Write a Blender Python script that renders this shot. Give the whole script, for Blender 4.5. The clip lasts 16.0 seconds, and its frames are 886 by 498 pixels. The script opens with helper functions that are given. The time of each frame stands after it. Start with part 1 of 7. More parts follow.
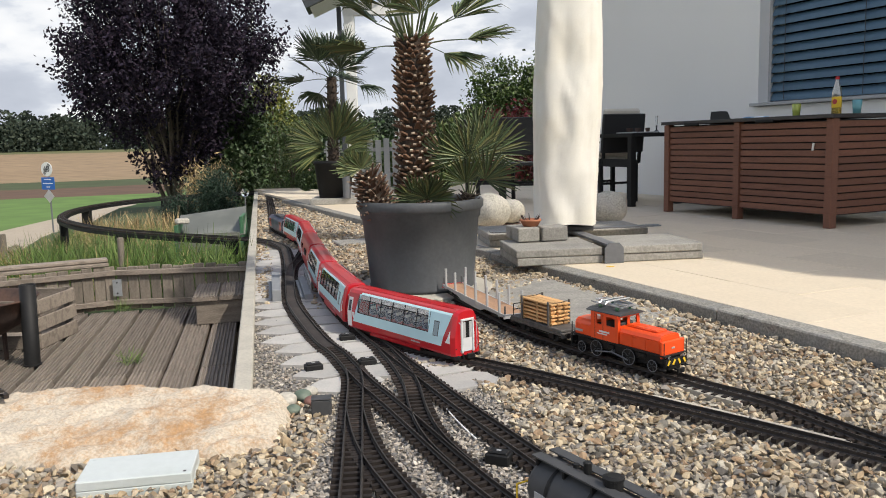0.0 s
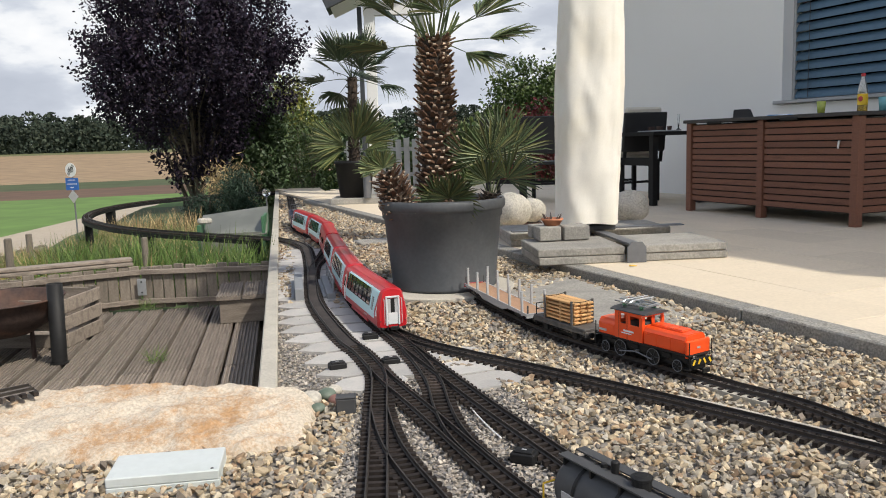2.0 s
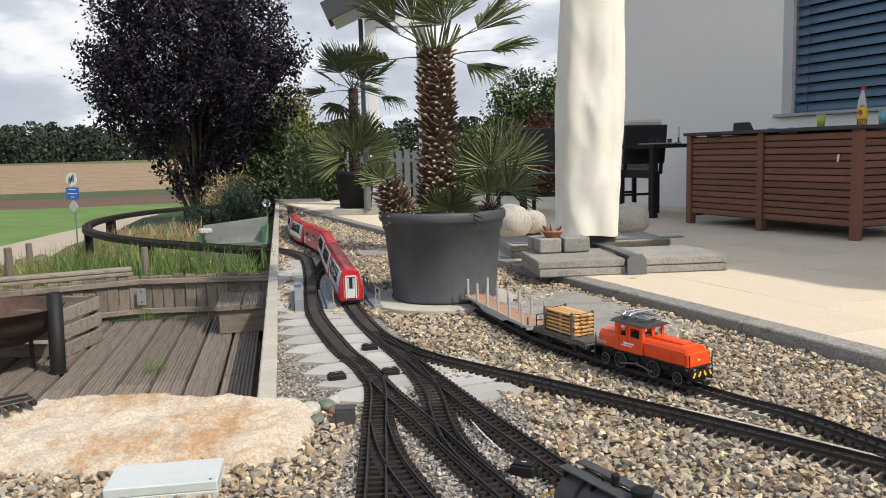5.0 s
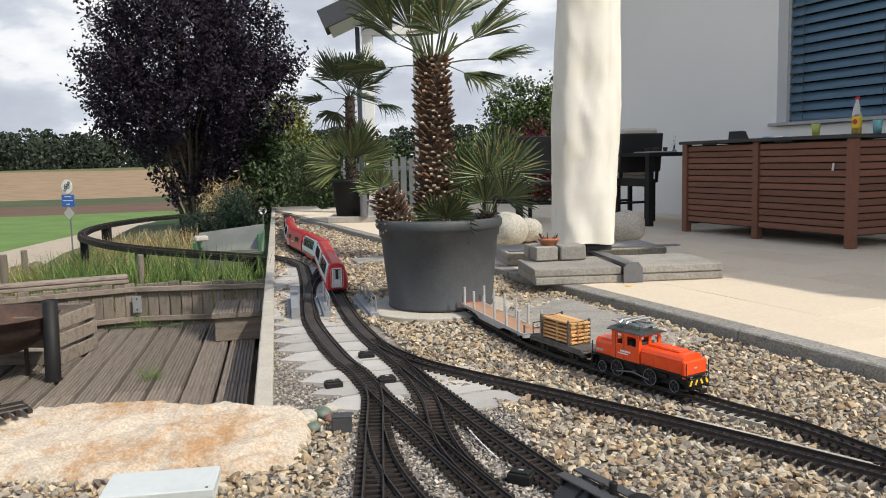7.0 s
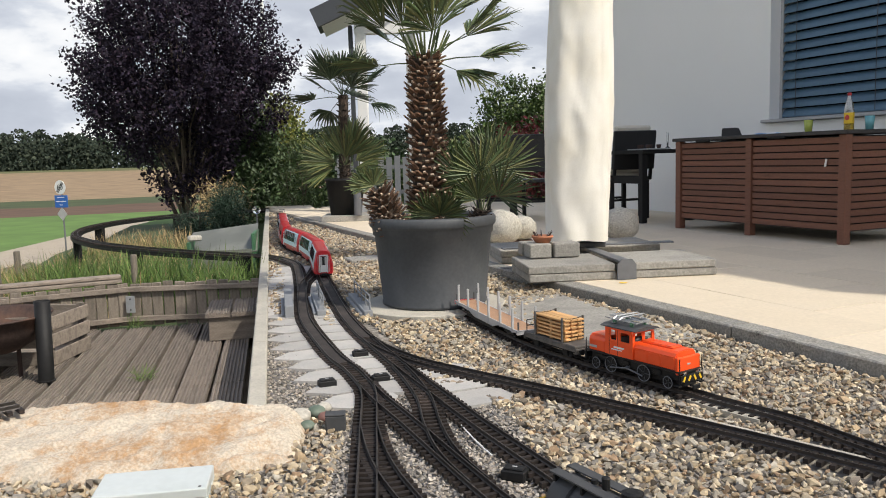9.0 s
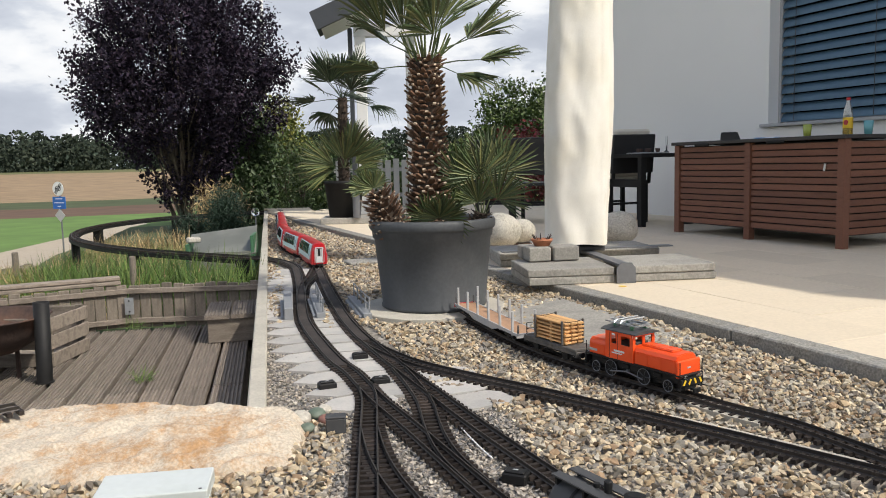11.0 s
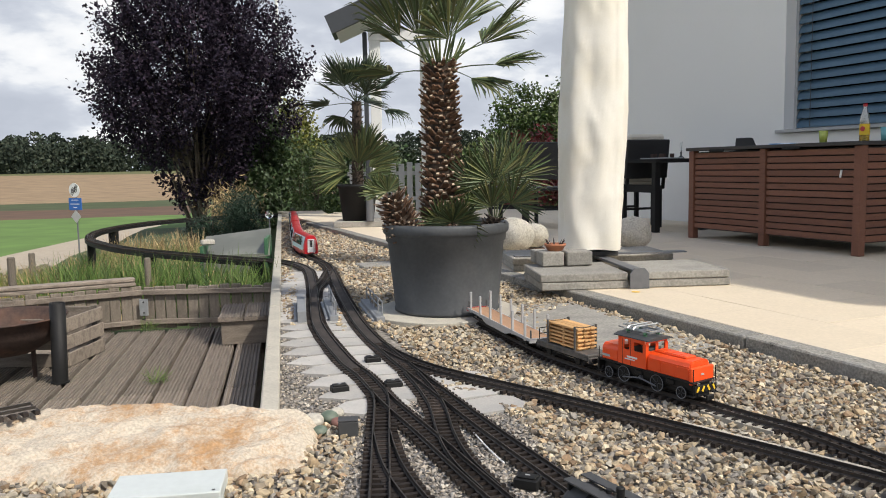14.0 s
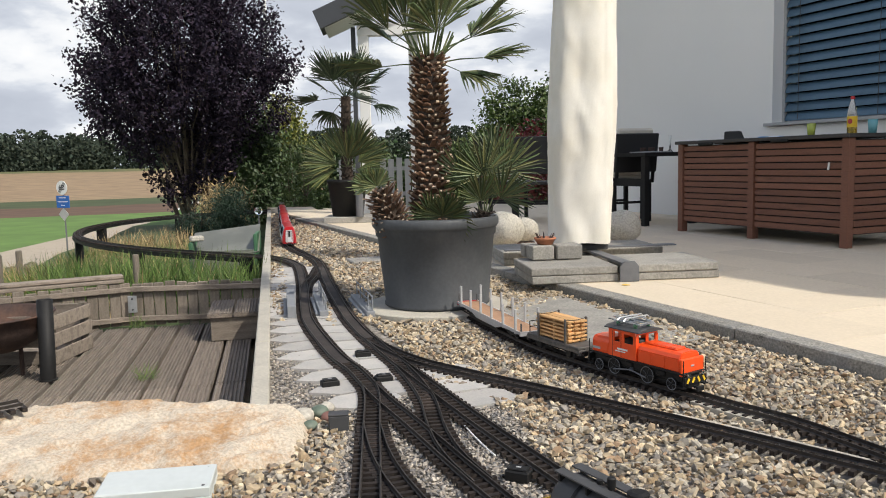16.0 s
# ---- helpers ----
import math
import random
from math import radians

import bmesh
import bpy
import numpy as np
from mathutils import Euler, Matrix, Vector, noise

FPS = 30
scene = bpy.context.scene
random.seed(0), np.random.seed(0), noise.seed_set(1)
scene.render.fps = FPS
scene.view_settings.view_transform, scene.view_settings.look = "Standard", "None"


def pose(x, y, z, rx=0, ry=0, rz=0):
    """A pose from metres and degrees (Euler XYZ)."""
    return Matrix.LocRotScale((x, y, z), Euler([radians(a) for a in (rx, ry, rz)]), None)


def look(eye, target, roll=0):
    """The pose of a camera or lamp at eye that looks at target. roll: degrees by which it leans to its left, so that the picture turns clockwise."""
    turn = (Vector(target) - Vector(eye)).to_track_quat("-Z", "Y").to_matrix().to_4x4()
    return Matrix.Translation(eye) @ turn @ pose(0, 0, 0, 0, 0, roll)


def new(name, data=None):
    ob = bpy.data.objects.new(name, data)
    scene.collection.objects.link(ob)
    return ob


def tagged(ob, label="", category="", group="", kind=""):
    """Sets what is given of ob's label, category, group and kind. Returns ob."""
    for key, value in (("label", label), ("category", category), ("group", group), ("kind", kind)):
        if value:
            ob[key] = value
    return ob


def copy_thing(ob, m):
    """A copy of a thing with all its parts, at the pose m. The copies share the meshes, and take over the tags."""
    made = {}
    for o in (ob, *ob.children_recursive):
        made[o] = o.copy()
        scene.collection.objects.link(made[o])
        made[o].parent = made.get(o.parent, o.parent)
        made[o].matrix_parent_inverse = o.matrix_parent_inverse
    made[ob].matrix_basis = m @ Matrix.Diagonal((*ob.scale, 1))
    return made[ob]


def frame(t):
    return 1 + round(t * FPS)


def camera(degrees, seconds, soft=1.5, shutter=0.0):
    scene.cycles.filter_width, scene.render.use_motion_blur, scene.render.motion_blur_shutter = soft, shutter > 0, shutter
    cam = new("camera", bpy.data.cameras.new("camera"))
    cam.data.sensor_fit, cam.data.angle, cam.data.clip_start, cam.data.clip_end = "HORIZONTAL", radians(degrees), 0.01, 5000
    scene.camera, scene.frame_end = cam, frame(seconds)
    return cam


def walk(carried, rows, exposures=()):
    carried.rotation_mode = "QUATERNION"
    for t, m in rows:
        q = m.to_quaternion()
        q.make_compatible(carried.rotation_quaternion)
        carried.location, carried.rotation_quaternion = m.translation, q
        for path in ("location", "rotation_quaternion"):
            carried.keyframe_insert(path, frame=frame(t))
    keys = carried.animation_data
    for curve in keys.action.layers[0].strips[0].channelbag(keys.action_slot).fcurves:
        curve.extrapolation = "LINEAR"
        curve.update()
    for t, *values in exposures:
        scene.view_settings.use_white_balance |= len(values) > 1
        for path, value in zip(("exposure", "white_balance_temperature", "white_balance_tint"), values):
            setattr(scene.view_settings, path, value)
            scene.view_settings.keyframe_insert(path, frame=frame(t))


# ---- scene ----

def eye(x, y, z, yaw, pitch, roll):
    """A camera pose: metres, then degrees of turn to the left, of tilt up and of lean."""
    return pose(x, y, z, 0, 0, yaw) @ pose(0, 0, 0, 90 + pitch) @ pose(0, 0, 0, 0, 0, roll)


cam = camera(58.5, 16.0, soft=1.0)
walk(cam, [
    (0, eye(0.0151, 0.0022, 0.7635, -1.103, -7.764, -1.572)),
    (0.5, eye(0.0071, -0.0014, 0.7627, -0.455, -7.911, -1.494)),
    (1, eye(0.0032, -0.0021, 0.7643, 0.002, -7.972, -1.451)),
    (1.5, eye(-0.0002, 0.0007, 0.7625, 0.302, -7.949, -1.694)),
    (2, eye(0.0016, 0.0005, 0.7631, 0.304, -7.759, -1.811)),
    (2.5, eye(0.0015, -0.0015, 0.7615, 0.302, -7.594, -1.790)),
    (3, eye(0.0001, 0.0001, 0.7616, 0.407, -7.505, -1.716)),
    (3.5, eye(-0.0011, -0.0005, 0.7623, 0.454, -7.386, -1.611)),
    (4, eye(0.0004, 0.0012, 0.7627, 0.498, -7.211, -1.582)),
    (6.5, eye(-0.0022, 0.0002, 0.7614, -0.150, -6.549, -1.387)),
    (7, eye(-0.0034, -0.0015, 0.7626, -0.044, -6.379, -1.390)),
    (7.5, eye(-0.0026, 0.0006, 0.7598, 0.017, -6.312, -1.622)),
    (8, eye(-0.0000, 0.0000, 0.7600, -0.000, -6.360, -1.720)),
    (8.5, eye(-0.0010, 0.0015, 0.7583, -0.106, -6.495, -1.794)),
    (9, eye(0.0025, 0.0009, 0.7583, -0.415, -6.485, -1.701)),
    (11.5, eye(-0.0076, 0.0005, 0.7579, -0.530, -6.256, -1.414)),
    (12, eye(-0.0069, 0.0009, 0.7574, -0.206, -6.328, -1.597)),
    (12.5, eye(-0.0029, 0.0004, 0.7567, -0.036, -6.340, -1.550)),
    (13, eye(-0.0064, 0.0018, 0.7535, 0.110, -6.344, -1.468)),
    (13.5, eye(-0.0071, -0.0003, 0.7552, 0.337, -6.231, -1.336)),
    (14, eye(-0.0088, -0.0042, 0.7604, 0.344, -5.982, -1.108)),
    (14.5, eye(-0.0128, -0.0051, 0.7604, 0.252, -5.926, -1.062)),
    (15, eye(-0.0092, 0.0009, 0.7548, -0.050, -6.007, -1.220)),
    (15.5, eye(-0.0047, 0.0050, 0.7525, -0.219, -6.082, -1.430)),
    (16, eye(-0.0069, 0.0027, 0.7517, -0.351, -6.306, -1.414)),
], exposures=[(0, -0.07), (16, -0.07)])

# ---- light ----
SUN_AZ = math.atan2(0.80, -0.60)          # clockwise from +y: to the right of and behind the camera
SUN_EL = radians(47)
to_sun = Vector((math.sin(SUN_AZ) * math.cos(SUN_EL), math.cos(SUN_AZ) * math.cos(SUN_EL), math.sin(SUN_EL)))
world = bpy.data.worlds.new("sky")
scene.world = world
world.use_nodes = True
wn = world.node_tree.nodes
sky = wn.new("ShaderNodeTexSky")
sky.sky_type = "NISHITA"
sky.sun_disc = False
sky.sun_elevation = SUN_EL
sky.sun_rotation = SUN_AZ
sky.air_density, sky.dust_density, sky.ozone_density = 1.0, 2.5, 1.0
world.node_tree.links.new(sky.outputs[0], wn["Background"].inputs[0])
wn["Background"].inputs[1].default_value = 0.19
sun = new("sun", bpy.data.lights.new("sun", "SUN"))
sun.data.energy, sun.data.angle, sun.data.color = 3.75, radians(0.6), (1.0, 0.94, 0.84)
sun.matrix_world = look(to_sun * 30, (0, 0, 0))


def cloud_band():
    """The clouded sky over the horizon all round, far beyond the fields: a ring that glows like daylight cloud."""
    bm = bmesh.new()
    rings = []
    for e in range(-3, 40, 3):
        a, r = radians(e), 1900
        rings.append([bm.verts.new((r * math.cos(a) * math.cos(2 * math.pi * i / 72), r * math.cos(a) * math.sin(2 * math.pi * i / 72), r * math.sin(a))) for i in range(72)])
    for p, q in zip(rings, rings[1:]):
        for i in range(72):
            bm.faces.new((p[i], q[i], q[(i + 1) % 72], p[(i + 1) % 72]))
    m = bpy.data.materials.new("cloud")
    m.use_nodes = True
    n, l = m.node_tree.nodes, m.node_tree.links
    n.remove(n["Principled BSDF"])
    em = n.new("ShaderNodeEmission")
    l.new(em.outputs[0], n["Material Output"].inputs[0])
    tc = n.new("ShaderNodeTexCoord")
    mp = n.new("ShaderNodeMapping")
    mp.inputs["Scale"].default_value = (0.0026, 0.0026, 0.0062)
    mp.inputs["Location"].default_value = (3.1, 0.7, 0.0)
    l.new(tc.outputs["Object"], mp.inputs["Vector"])
    big = n.new("ShaderNodeTexNoise")
    big.inputs["Scale"].default_value, big.inputs["Detail"].default_value, big.inputs["Roughness"].default_value = 1.3, 9, 0.52
    l.new(mp.outputs["Vector"], big.inputs["Vector"])
    r = n.new("ShaderNodeValToRGB")
    el = r.color_ramp.elements
    el[0].position, el[0].color = 0.36, (0.50, 0.54, 0.62, 1)
    el[1].position, el[1].color = 0.68, (1.0, 1.0, 1.0, 1)
    for p, c in ((0.46, (0.56, 0.60, 0.68)), (0.52, (0.66, 0.70, 0.77)), (0.575, (0.86, 0.88, 0.91))):
        e = el.new(p)
        e.color = (*c, 1)
    l.new(big.outputs["Fac"], r.inputs["Fac"])
    l.new(r.outputs["Color"], em.inputs["Color"])
    em.inputs["Strength"].default_value = 1.10
    me = bpy.data.meshes.new("clouds")
    bm.to_mesh(me)
    bm.free()
    me.materials.append(m)
    return tagged(new("backdrop", me), "bright grey and white clouded sky", "sky", kind="structure")


cloud_band()

# ---- materials ----
def surface(name, color, rough=0.7, metal=0.0, scale=20.0, vary=0.25, bump=0.15, second=None, spread=0.0, coarse=3.0, island=0.0,
            coat=0.0, grain=None, noise_detail=6.0, coarse_detail=4.0, coarse_rough=0.5, edge=(0.45, 0.62), gloss=0.5):
    """A node material: base colour varied by a fine and a coarse noise, an optional second colour in patches, fine relief, and
    a change of tone from object to object (spread) or from piece to piece of one mesh (island). grain: stretch per axis."""
    m = bpy.data.materials.new(name)
    m.use_nodes = True
    nt = m.node_tree
    n, l = nt.nodes, nt.links
    b = n["Principled BSDF"]
    b.inputs["Roughness"].default_value = rough
    b.inputs["Metallic"].default_value = metal
    if coat:
        b.inputs["Coat Weight"].default_value = coat
        b.inputs["Coat Roughness"].default_value = 0.15
    tc = n.new("ShaderNodeTexCoord")
    src = tc.outputs["Object"]
    if grain:
        mp = n.new("ShaderNodeMapping")
        mp.inputs["Scale"].default_value = grain
        l.new(src, mp.inputs["Vector"])
        src = mp.outputs["Vector"]
    fine = n.new("ShaderNodeTexNoise")
    fine.inputs["Scale"].default_value = scale
    fine.inputs["Detail"].default_value = noise_detail
    l.new(src, fine.inputs["Vector"])
    big = n.new("ShaderNodeTexNoise")
    big.inputs["Scale"].default_value = coarse
    big.inputs["Detail"].default_value = coarse_detail
    big.inputs["Roughness"].default_value = coarse_rough
    b.inputs["Specular IOR Level"].default_value = gloss
    l.new(src, big.inputs["Vector"])
    add = n.new("ShaderNodeMath")
    add.operation = "ADD"
    l.new(fine.outputs["Fac"], add.inputs[0])
    l.new(big.outputs["Fac"], add.inputs[1])
    val = n.new("ShaderNodeMapRange")
    val.inputs["From Min"].default_value, val.inputs["From Max"].default_value = 0.6, 1.4
    val.inputs["To Min"].default_value, val.inputs["To Max"].default_value = 1 - vary, 1 + vary
    l.new(add.outputs[0], val.inputs["Value"])
    factor = val.outputs["Result"]
    if spread or island:
        if island:
            g = n.new("ShaderNodeNewGeometry")
            rnd, amount = g.outputs["Random Per Island"], island
        else:
            g = n.new("ShaderNodeObjectInfo")
            rnd, amount = g.outputs["Random"], spread
        r = n.new("ShaderNodeMapRange")
        r.inputs["To Min"].default_value, r.inputs["To Max"].default_value = 1 - amount, 1 + amount
        l.new(rnd, r.inputs["Value"])
        mul = n.new("ShaderNodeMath")
        mul.operation = "MULTIPLY"
        l.new(factor, mul.inputs[0])
        l.new(r.outputs["Result"], mul.inputs[1])
        factor = mul.outputs[0]
    base = n.new("ShaderNodeMix")
    base.data_type = "RGBA"
    base.inputs["A"].default_value = (*color, 1)
    base.inputs["B"].default_value = (*(second or color), 1)
    ramp = n.new("ShaderNodeMapRange")
    ramp.inputs["From Min"].default_value, ramp.inputs["From Max"].default_value = edge
    if island and second:
        w = n.new("ShaderNodeTexWhiteNoise")
        w.noise_dimensions = "1D"
        l.new(g.outputs["Random Per Island"], w.inputs["W"])
        ramp.inputs["From Min"].default_value, ramp.inputs["From Max"].default_value = 0.3, 0.9
        l.new(w.outputs["Value"], ramp.inputs["Value"])
    else:
        l.new(big.outputs["Fac"], ramp.inputs["Value"])
    l.new(ramp.outputs["Result"], base.inputs["Factor"])
    tone = n.new("ShaderNodeVectorMath")
    tone.operation = "SCALE"
    l.new(base.outputs["Result"], tone.inputs[0])
    l.new(factor, tone.inputs["Scale"])
    l.new(tone.outputs["Vector"], b.inputs["Base Color"])
    if bump:
        bp = n.new("ShaderNodeBump")
        bp.inputs["Strength"].default_value = bump
        bp.inputs["Distance"].default_value = 0.3 / scale
        l.new(fine.outputs["Fac"], bp.inputs["Height"])
        l.new(bp.outputs["Normal"], b.inputs["Normal"])
    return m


def glass(name, color=(1, 1, 1), rough=0.02, transmission=1.0):
    m = bpy.data.materials.new(name)
    m.use_nodes = True
    b = m.node_tree.nodes["Principled BSDF"]
    b.inputs["Base Color"].default_value = (*color, 1)
    b.inputs["Roughness"].default_value = rough
    b.inputs["Transmission Weight"].default_value = transmission
    b.inputs["IOR"].default_value = 1.45
    return m


def thin_glass(name, tint, most=0.8, least=0.05):
    """A thin pane: it lets tinted light straight through and mirrors the sky at a slant."""
    m = bpy.data.materials.new(name)
    m.use_nodes = True
    n, l = m.node_tree.nodes, m.node_tree.links
    n.remove(n["Principled BSDF"])
    clear, shine, mix, fr = n.new("ShaderNodeBsdfTransparent"), n.new("ShaderNodeBsdfGlossy"), n.new("ShaderNodeMixShader"), n.new("ShaderNodeLayerWeight")
    power, scale = n.new("ShaderNodeMath"), n.new("ShaderNodeMath")
    clear.inputs["Color"].default_value = (*tint, 1)
    shine.inputs["Roughness"].default_value = 0.03
    power.operation, scale.operation = "POWER", "MULTIPLY_ADD"
    fr.inputs["Blend"].default_value, power.inputs[1].default_value = 0.5, 4.0
    scale.inputs[1].default_value, scale.inputs[2].default_value = most, least
    l.new(fr.outputs["Facing"], power.inputs[0])
    l.new(power.outputs[0], scale.inputs[0])
    l.new(scale.outputs[0], mix.inputs[0])
    l.new(clear.outputs[0], mix.inputs[1])
    l.new(shine.outputs[0], mix.inputs[2])
    l.new(mix.outputs[0], n["Material Output"].inputs[0])
    return m


# ---- building tools ----
def thing(name, label, category, m=None, group="", kind=""):
    ob = new(name)
    if m is not None:
        ob.matrix_basis = m
    return tagged(ob, label, category, group, kind)


def mesh_of(bm, name, material, smooth=False):
    me = bpy.data.meshes.new(name)
    bm.to_mesh(me)
    bm.free()
    me.materials.append(material)
    if smooth:
        for p in me.polygons:
            p.use_smooth = True
    return me


def part(name, bm, material, parent=None, label="", smooth=False):
    ob = new(name, mesh_of(bm, name, material, smooth))
    ob.parent = parent
    return tagged(ob, label)


def shared(name, me, parent, m):
    ob = new(name, me)
    ob.parent = parent
    ob.matrix_basis = m
    return ob


def box(bm, x0, x1, y0, y1, z0, z1, m=None, bevel=0.0):
    r = bmesh.ops.create_cube(bm, size=1.0)
    vs = r["verts"]
    for v in vs:
        v.co = Vector(((x0 + x1) / 2 + v.co.x * (x1 - x0), (y0 + y1) / 2 + v.co.y * (y1 - y0), (z0 + z1) / 2 + v.co.z * (z1 - z0)))
        if m is not None:
            v.co = m @ v.co
    if bevel:
        es = list({e for v in vs for e in v.link_edges})
        bmesh.ops.bevel(bm, geom=es, offset=bevel, segments=1, affect="EDGES")


def boxed(*a, **k):
    bm = bmesh.new()
    box(bm, *a, **k)
    return bm


def rod(bm, a, b, r0, r1=None, n=8, caps=True):
    """A tapered rod from a to b."""
    a, b = Vector(a), Vector(b)
    r1 = r0 if r1 is None else r1
    q = (b - a).to_track_quat("Z", "Y").to_matrix()
    rings = []
    for c, r in ((a, r0), (b, r1)):
        rings.append([bm.verts.new(c + q @ Vector((r * math.cos(2 * math.pi * i / n), r * math.sin(2 * math.pi * i / n), 0))) for i in range(n)])
    for i in range(n):
        bm.faces.new((rings[0][i], rings[0][(i + 1) % n], rings[1][(i + 1) % n], rings[1][i]))
    if caps:
        bm.faces.new(rings[0][::-1])
        bm.faces.new(rings[1])


def turned(bm, profile, n=32, m=None, caps=True):
    """A body of revolution about z: profile of (radius, height)."""
    m = m or Matrix.Identity(4)
    rings = []
    for r, z in profile:
        rings.append([bm.verts.new(m @ Vector((r * math.cos(2 * math.pi * i / n), r * math.sin(2 * math.pi * i / n), z))) for i in range(n)])
    for a, b in zip(rings, rings[1:]):
        for i in range(n):
            bm.faces.new((a[i], a[(i + 1) % n], b[(i + 1) % n], b[i]))
    if caps:
        bm.faces.new(rings[0][::-1])
        bm.faces.new(rings[-1])


def prism(bm, outline, z0, z1, m=None):
    """An upright prism over an outline of (x, y), counter-clockwise."""
    m = m or Matrix.Identity(4)
    lo = [bm.verts.new(m @ Vector((x, y, z0))) for x, y in outline]
    hi = [bm.verts.new(m @ Vector((x, y, z1))) for x, y in outline]
    k = len(outline)
    for i in range(k):
        bm.faces.new((lo[i], lo[(i + 1) % k], hi[(i + 1) % k], hi[i]))
    bm.faces.new(lo[::-1])
    bm.faces.new(hi)


def smooth_line(points, step):
    """Points every `step` along a smooth curve through the given ones."""
    p = [Vector(q) for q in points]
    p = [2 * p[0] - p[1]] + p + [2 * p[-1] - p[-2]]
    fine = []
    for i in range(1, len(p) - 2):
        for j in range(40):
            u = j / 40
            a, b, c, d = p[i - 1:i + 3]
            fine.append(0.5 * (2 * b + (c - a) * u + (2 * a - 5 * b + 4 * c - d) * u * u + (3 * b - a - 3 * c + d) * u ** 3))
    fine.append(p[-2])
    out, left = [fine[0]], step
    for a, b in zip(fine, fine[1:]):
        d = (b - a).length
        pos = 0.0
        while d - pos >= left:
            pos += left
            out.append(a + (b - a) * (pos / d))
            left = step
        left -= d - pos
    return out


def heap(name, shapes, places, material, label, category, parent=None):
    """One object of kind stuff: copies of small shapes [(verts, faces)] at places [(shape, 4x4)]."""
    vs, fs, base = [], [], 0
    for k, (v, f) in enumerate(shapes):
        mm = np.array([np.array(m) for j, m in places if j == k])
        if not len(mm):
            continue
        v = np.array(v, float)
        w = np.einsum("nij,kj->nki", mm[:, :3, :3], v) + mm[:, None, :3, 3]
        vs.append(w.reshape(-1, 3))
        for size in {len(q) for q in f}:
            q = np.array([g for g in f if len(g) == size])
            fs.extend((q[None] + (base + np.arange(len(mm)) * len(v))[:, None, None]).reshape(-1, size).tolist())
        base += len(v) * len(mm)
    me = bpy.data.meshes.new(name)
    me.from_pydata(np.concatenate(vs).tolist(), [], fs)
    me.materials.append(material)
    ob = new(name, me)
    ob.parent = parent
    return tagged(ob, label, category, kind="stuff")


def shape_of(bm):
    bm.verts.index_update()
    out = ([tuple(v.co) for v in bm.verts], [tuple(v.index for v in f.verts) for f in bm.faces])
    bm.free()
    return out


def turn_matrix(x, y, z, rz, s=1.0, rx=0.0, ry=0.0, sx=1.0, sz=1.0):
    return Matrix.LocRotScale((x, y, z), Euler((rx, ry, rz)), (s * sx, s, s * sz))


HOUSE = pose(2.955, 5.68, 0, 0, 0, -67.3)      # x along the house front towards the viewer, y into the house
M = {}
M["gravel_bed"] = surface("gravel_bed", (0.20, 0.18, 0.15), 0.95, scale=160, vary=0.5, bump=0.6, coarse=30, second=(0.32, 0.29, 0.25))
M["soil"] = surface("soil", (0.10, 0.075, 0.05), 0.95, scale=60, vary=0.5, bump=0.6, second=(0.14, 0.11, 0.075))
M["grass"] = surface("grass", (0.10, 0.19, 0.035), 0.95, scale=3.0, vary=0.25, bump=0.3, coarse=0.12, second=(0.13, 0.21, 0.045))
M["patio"] = surface("patio", (0.70, 0.60, 0.455), 0.8, scale=70, vary=0.10, bump=0.08, second=(0.64, 0.555, 0.43), coarse=1.2, spread=0.05)
M["granite"] = surface("granite", (0.30, 0.285, 0.25), 0.9, scale=110, vary=0.75, bump=0.7, second=(0.19, 0.185, 0.17), coarse=14, spread=0.12)
M["granite_pale"] = surface("granite_pale", (0.50, 0.47, 0.40), 0.9, scale=75, vary=0.5, bump=1.0, coarse=9, second=(0.42, 0.395, 0.345))
M["concrete"] = surface("concrete", (0.33, 0.315, 0.28), 0.9, scale=90, vary=0.4, bump=0.3, second=(0.22, 0.21, 0.19), coarse=5, coarse_detail=10.0, coarse_rough=0.65, spread=0.1)
M["curb"] = surface("curb", (0.46, 0.43, 0.36), 0.9, scale=110, vary=0.2, bump=0.2, second=(0.36, 0.335, 0.285), coarse=4, spread=0.08)
M["paver"] = surface("paver", (0.45, 0.43, 0.40), 0.9, scale=110, vary=0.15, bump=0.2, second=(0.37, 0.36, 0.34), coarse=7, spread=0.13)
M["rail"] = surface("rail", (0.050, 0.043, 0.038), 0.5, 0.35, scale=60, vary=0.35, bump=0.1)
M["tie"] = surface("tie", (0.027, 0.021, 0.018), 0.75, scale=80, vary=0.4, bump=0.2, spread=0.3, coarse=12, second=(0.043, 0.033, 0.028), gloss=0.3)
M["infill"] = surface("infill", (0.036, 0.029, 0.026), 0.9, scale=90, vary=0.35, bump=0.3, coarse=8, second=(0.048, 0.039, 0.034))
M["red"] = surface("red", (0.50, 0.013, 0.020), 0.32, scale=30, vary=0.05, bump=0.0, coat=0.3)
M["ice"] = surface("ice", (0.60, 0.84, 0.88), 0.35, scale=30, vary=0.04, bump=0.0, coat=0.2)
M["orange"] = surface("orange", (0.86, 0.085, 0.012), 0.38, scale=30, vary=0.05, bump=0.0, coat=0.2)
M["black"] = surface("black", (0.012, 0.012, 0.012), 0.6, scale=40, vary=0.3, bump=0.05, gloss=0.3)
M["dark_grey"] = surface("dark_grey", (0.055, 0.056, 0.058), 0.6, scale=40, vary=0.2, bump=0.05)
M["grey_plastic"] = surface("grey_plastic", (0.24, 0.25, 0.26), 0.6, scale=40, vary=0.12, bump=0.05)
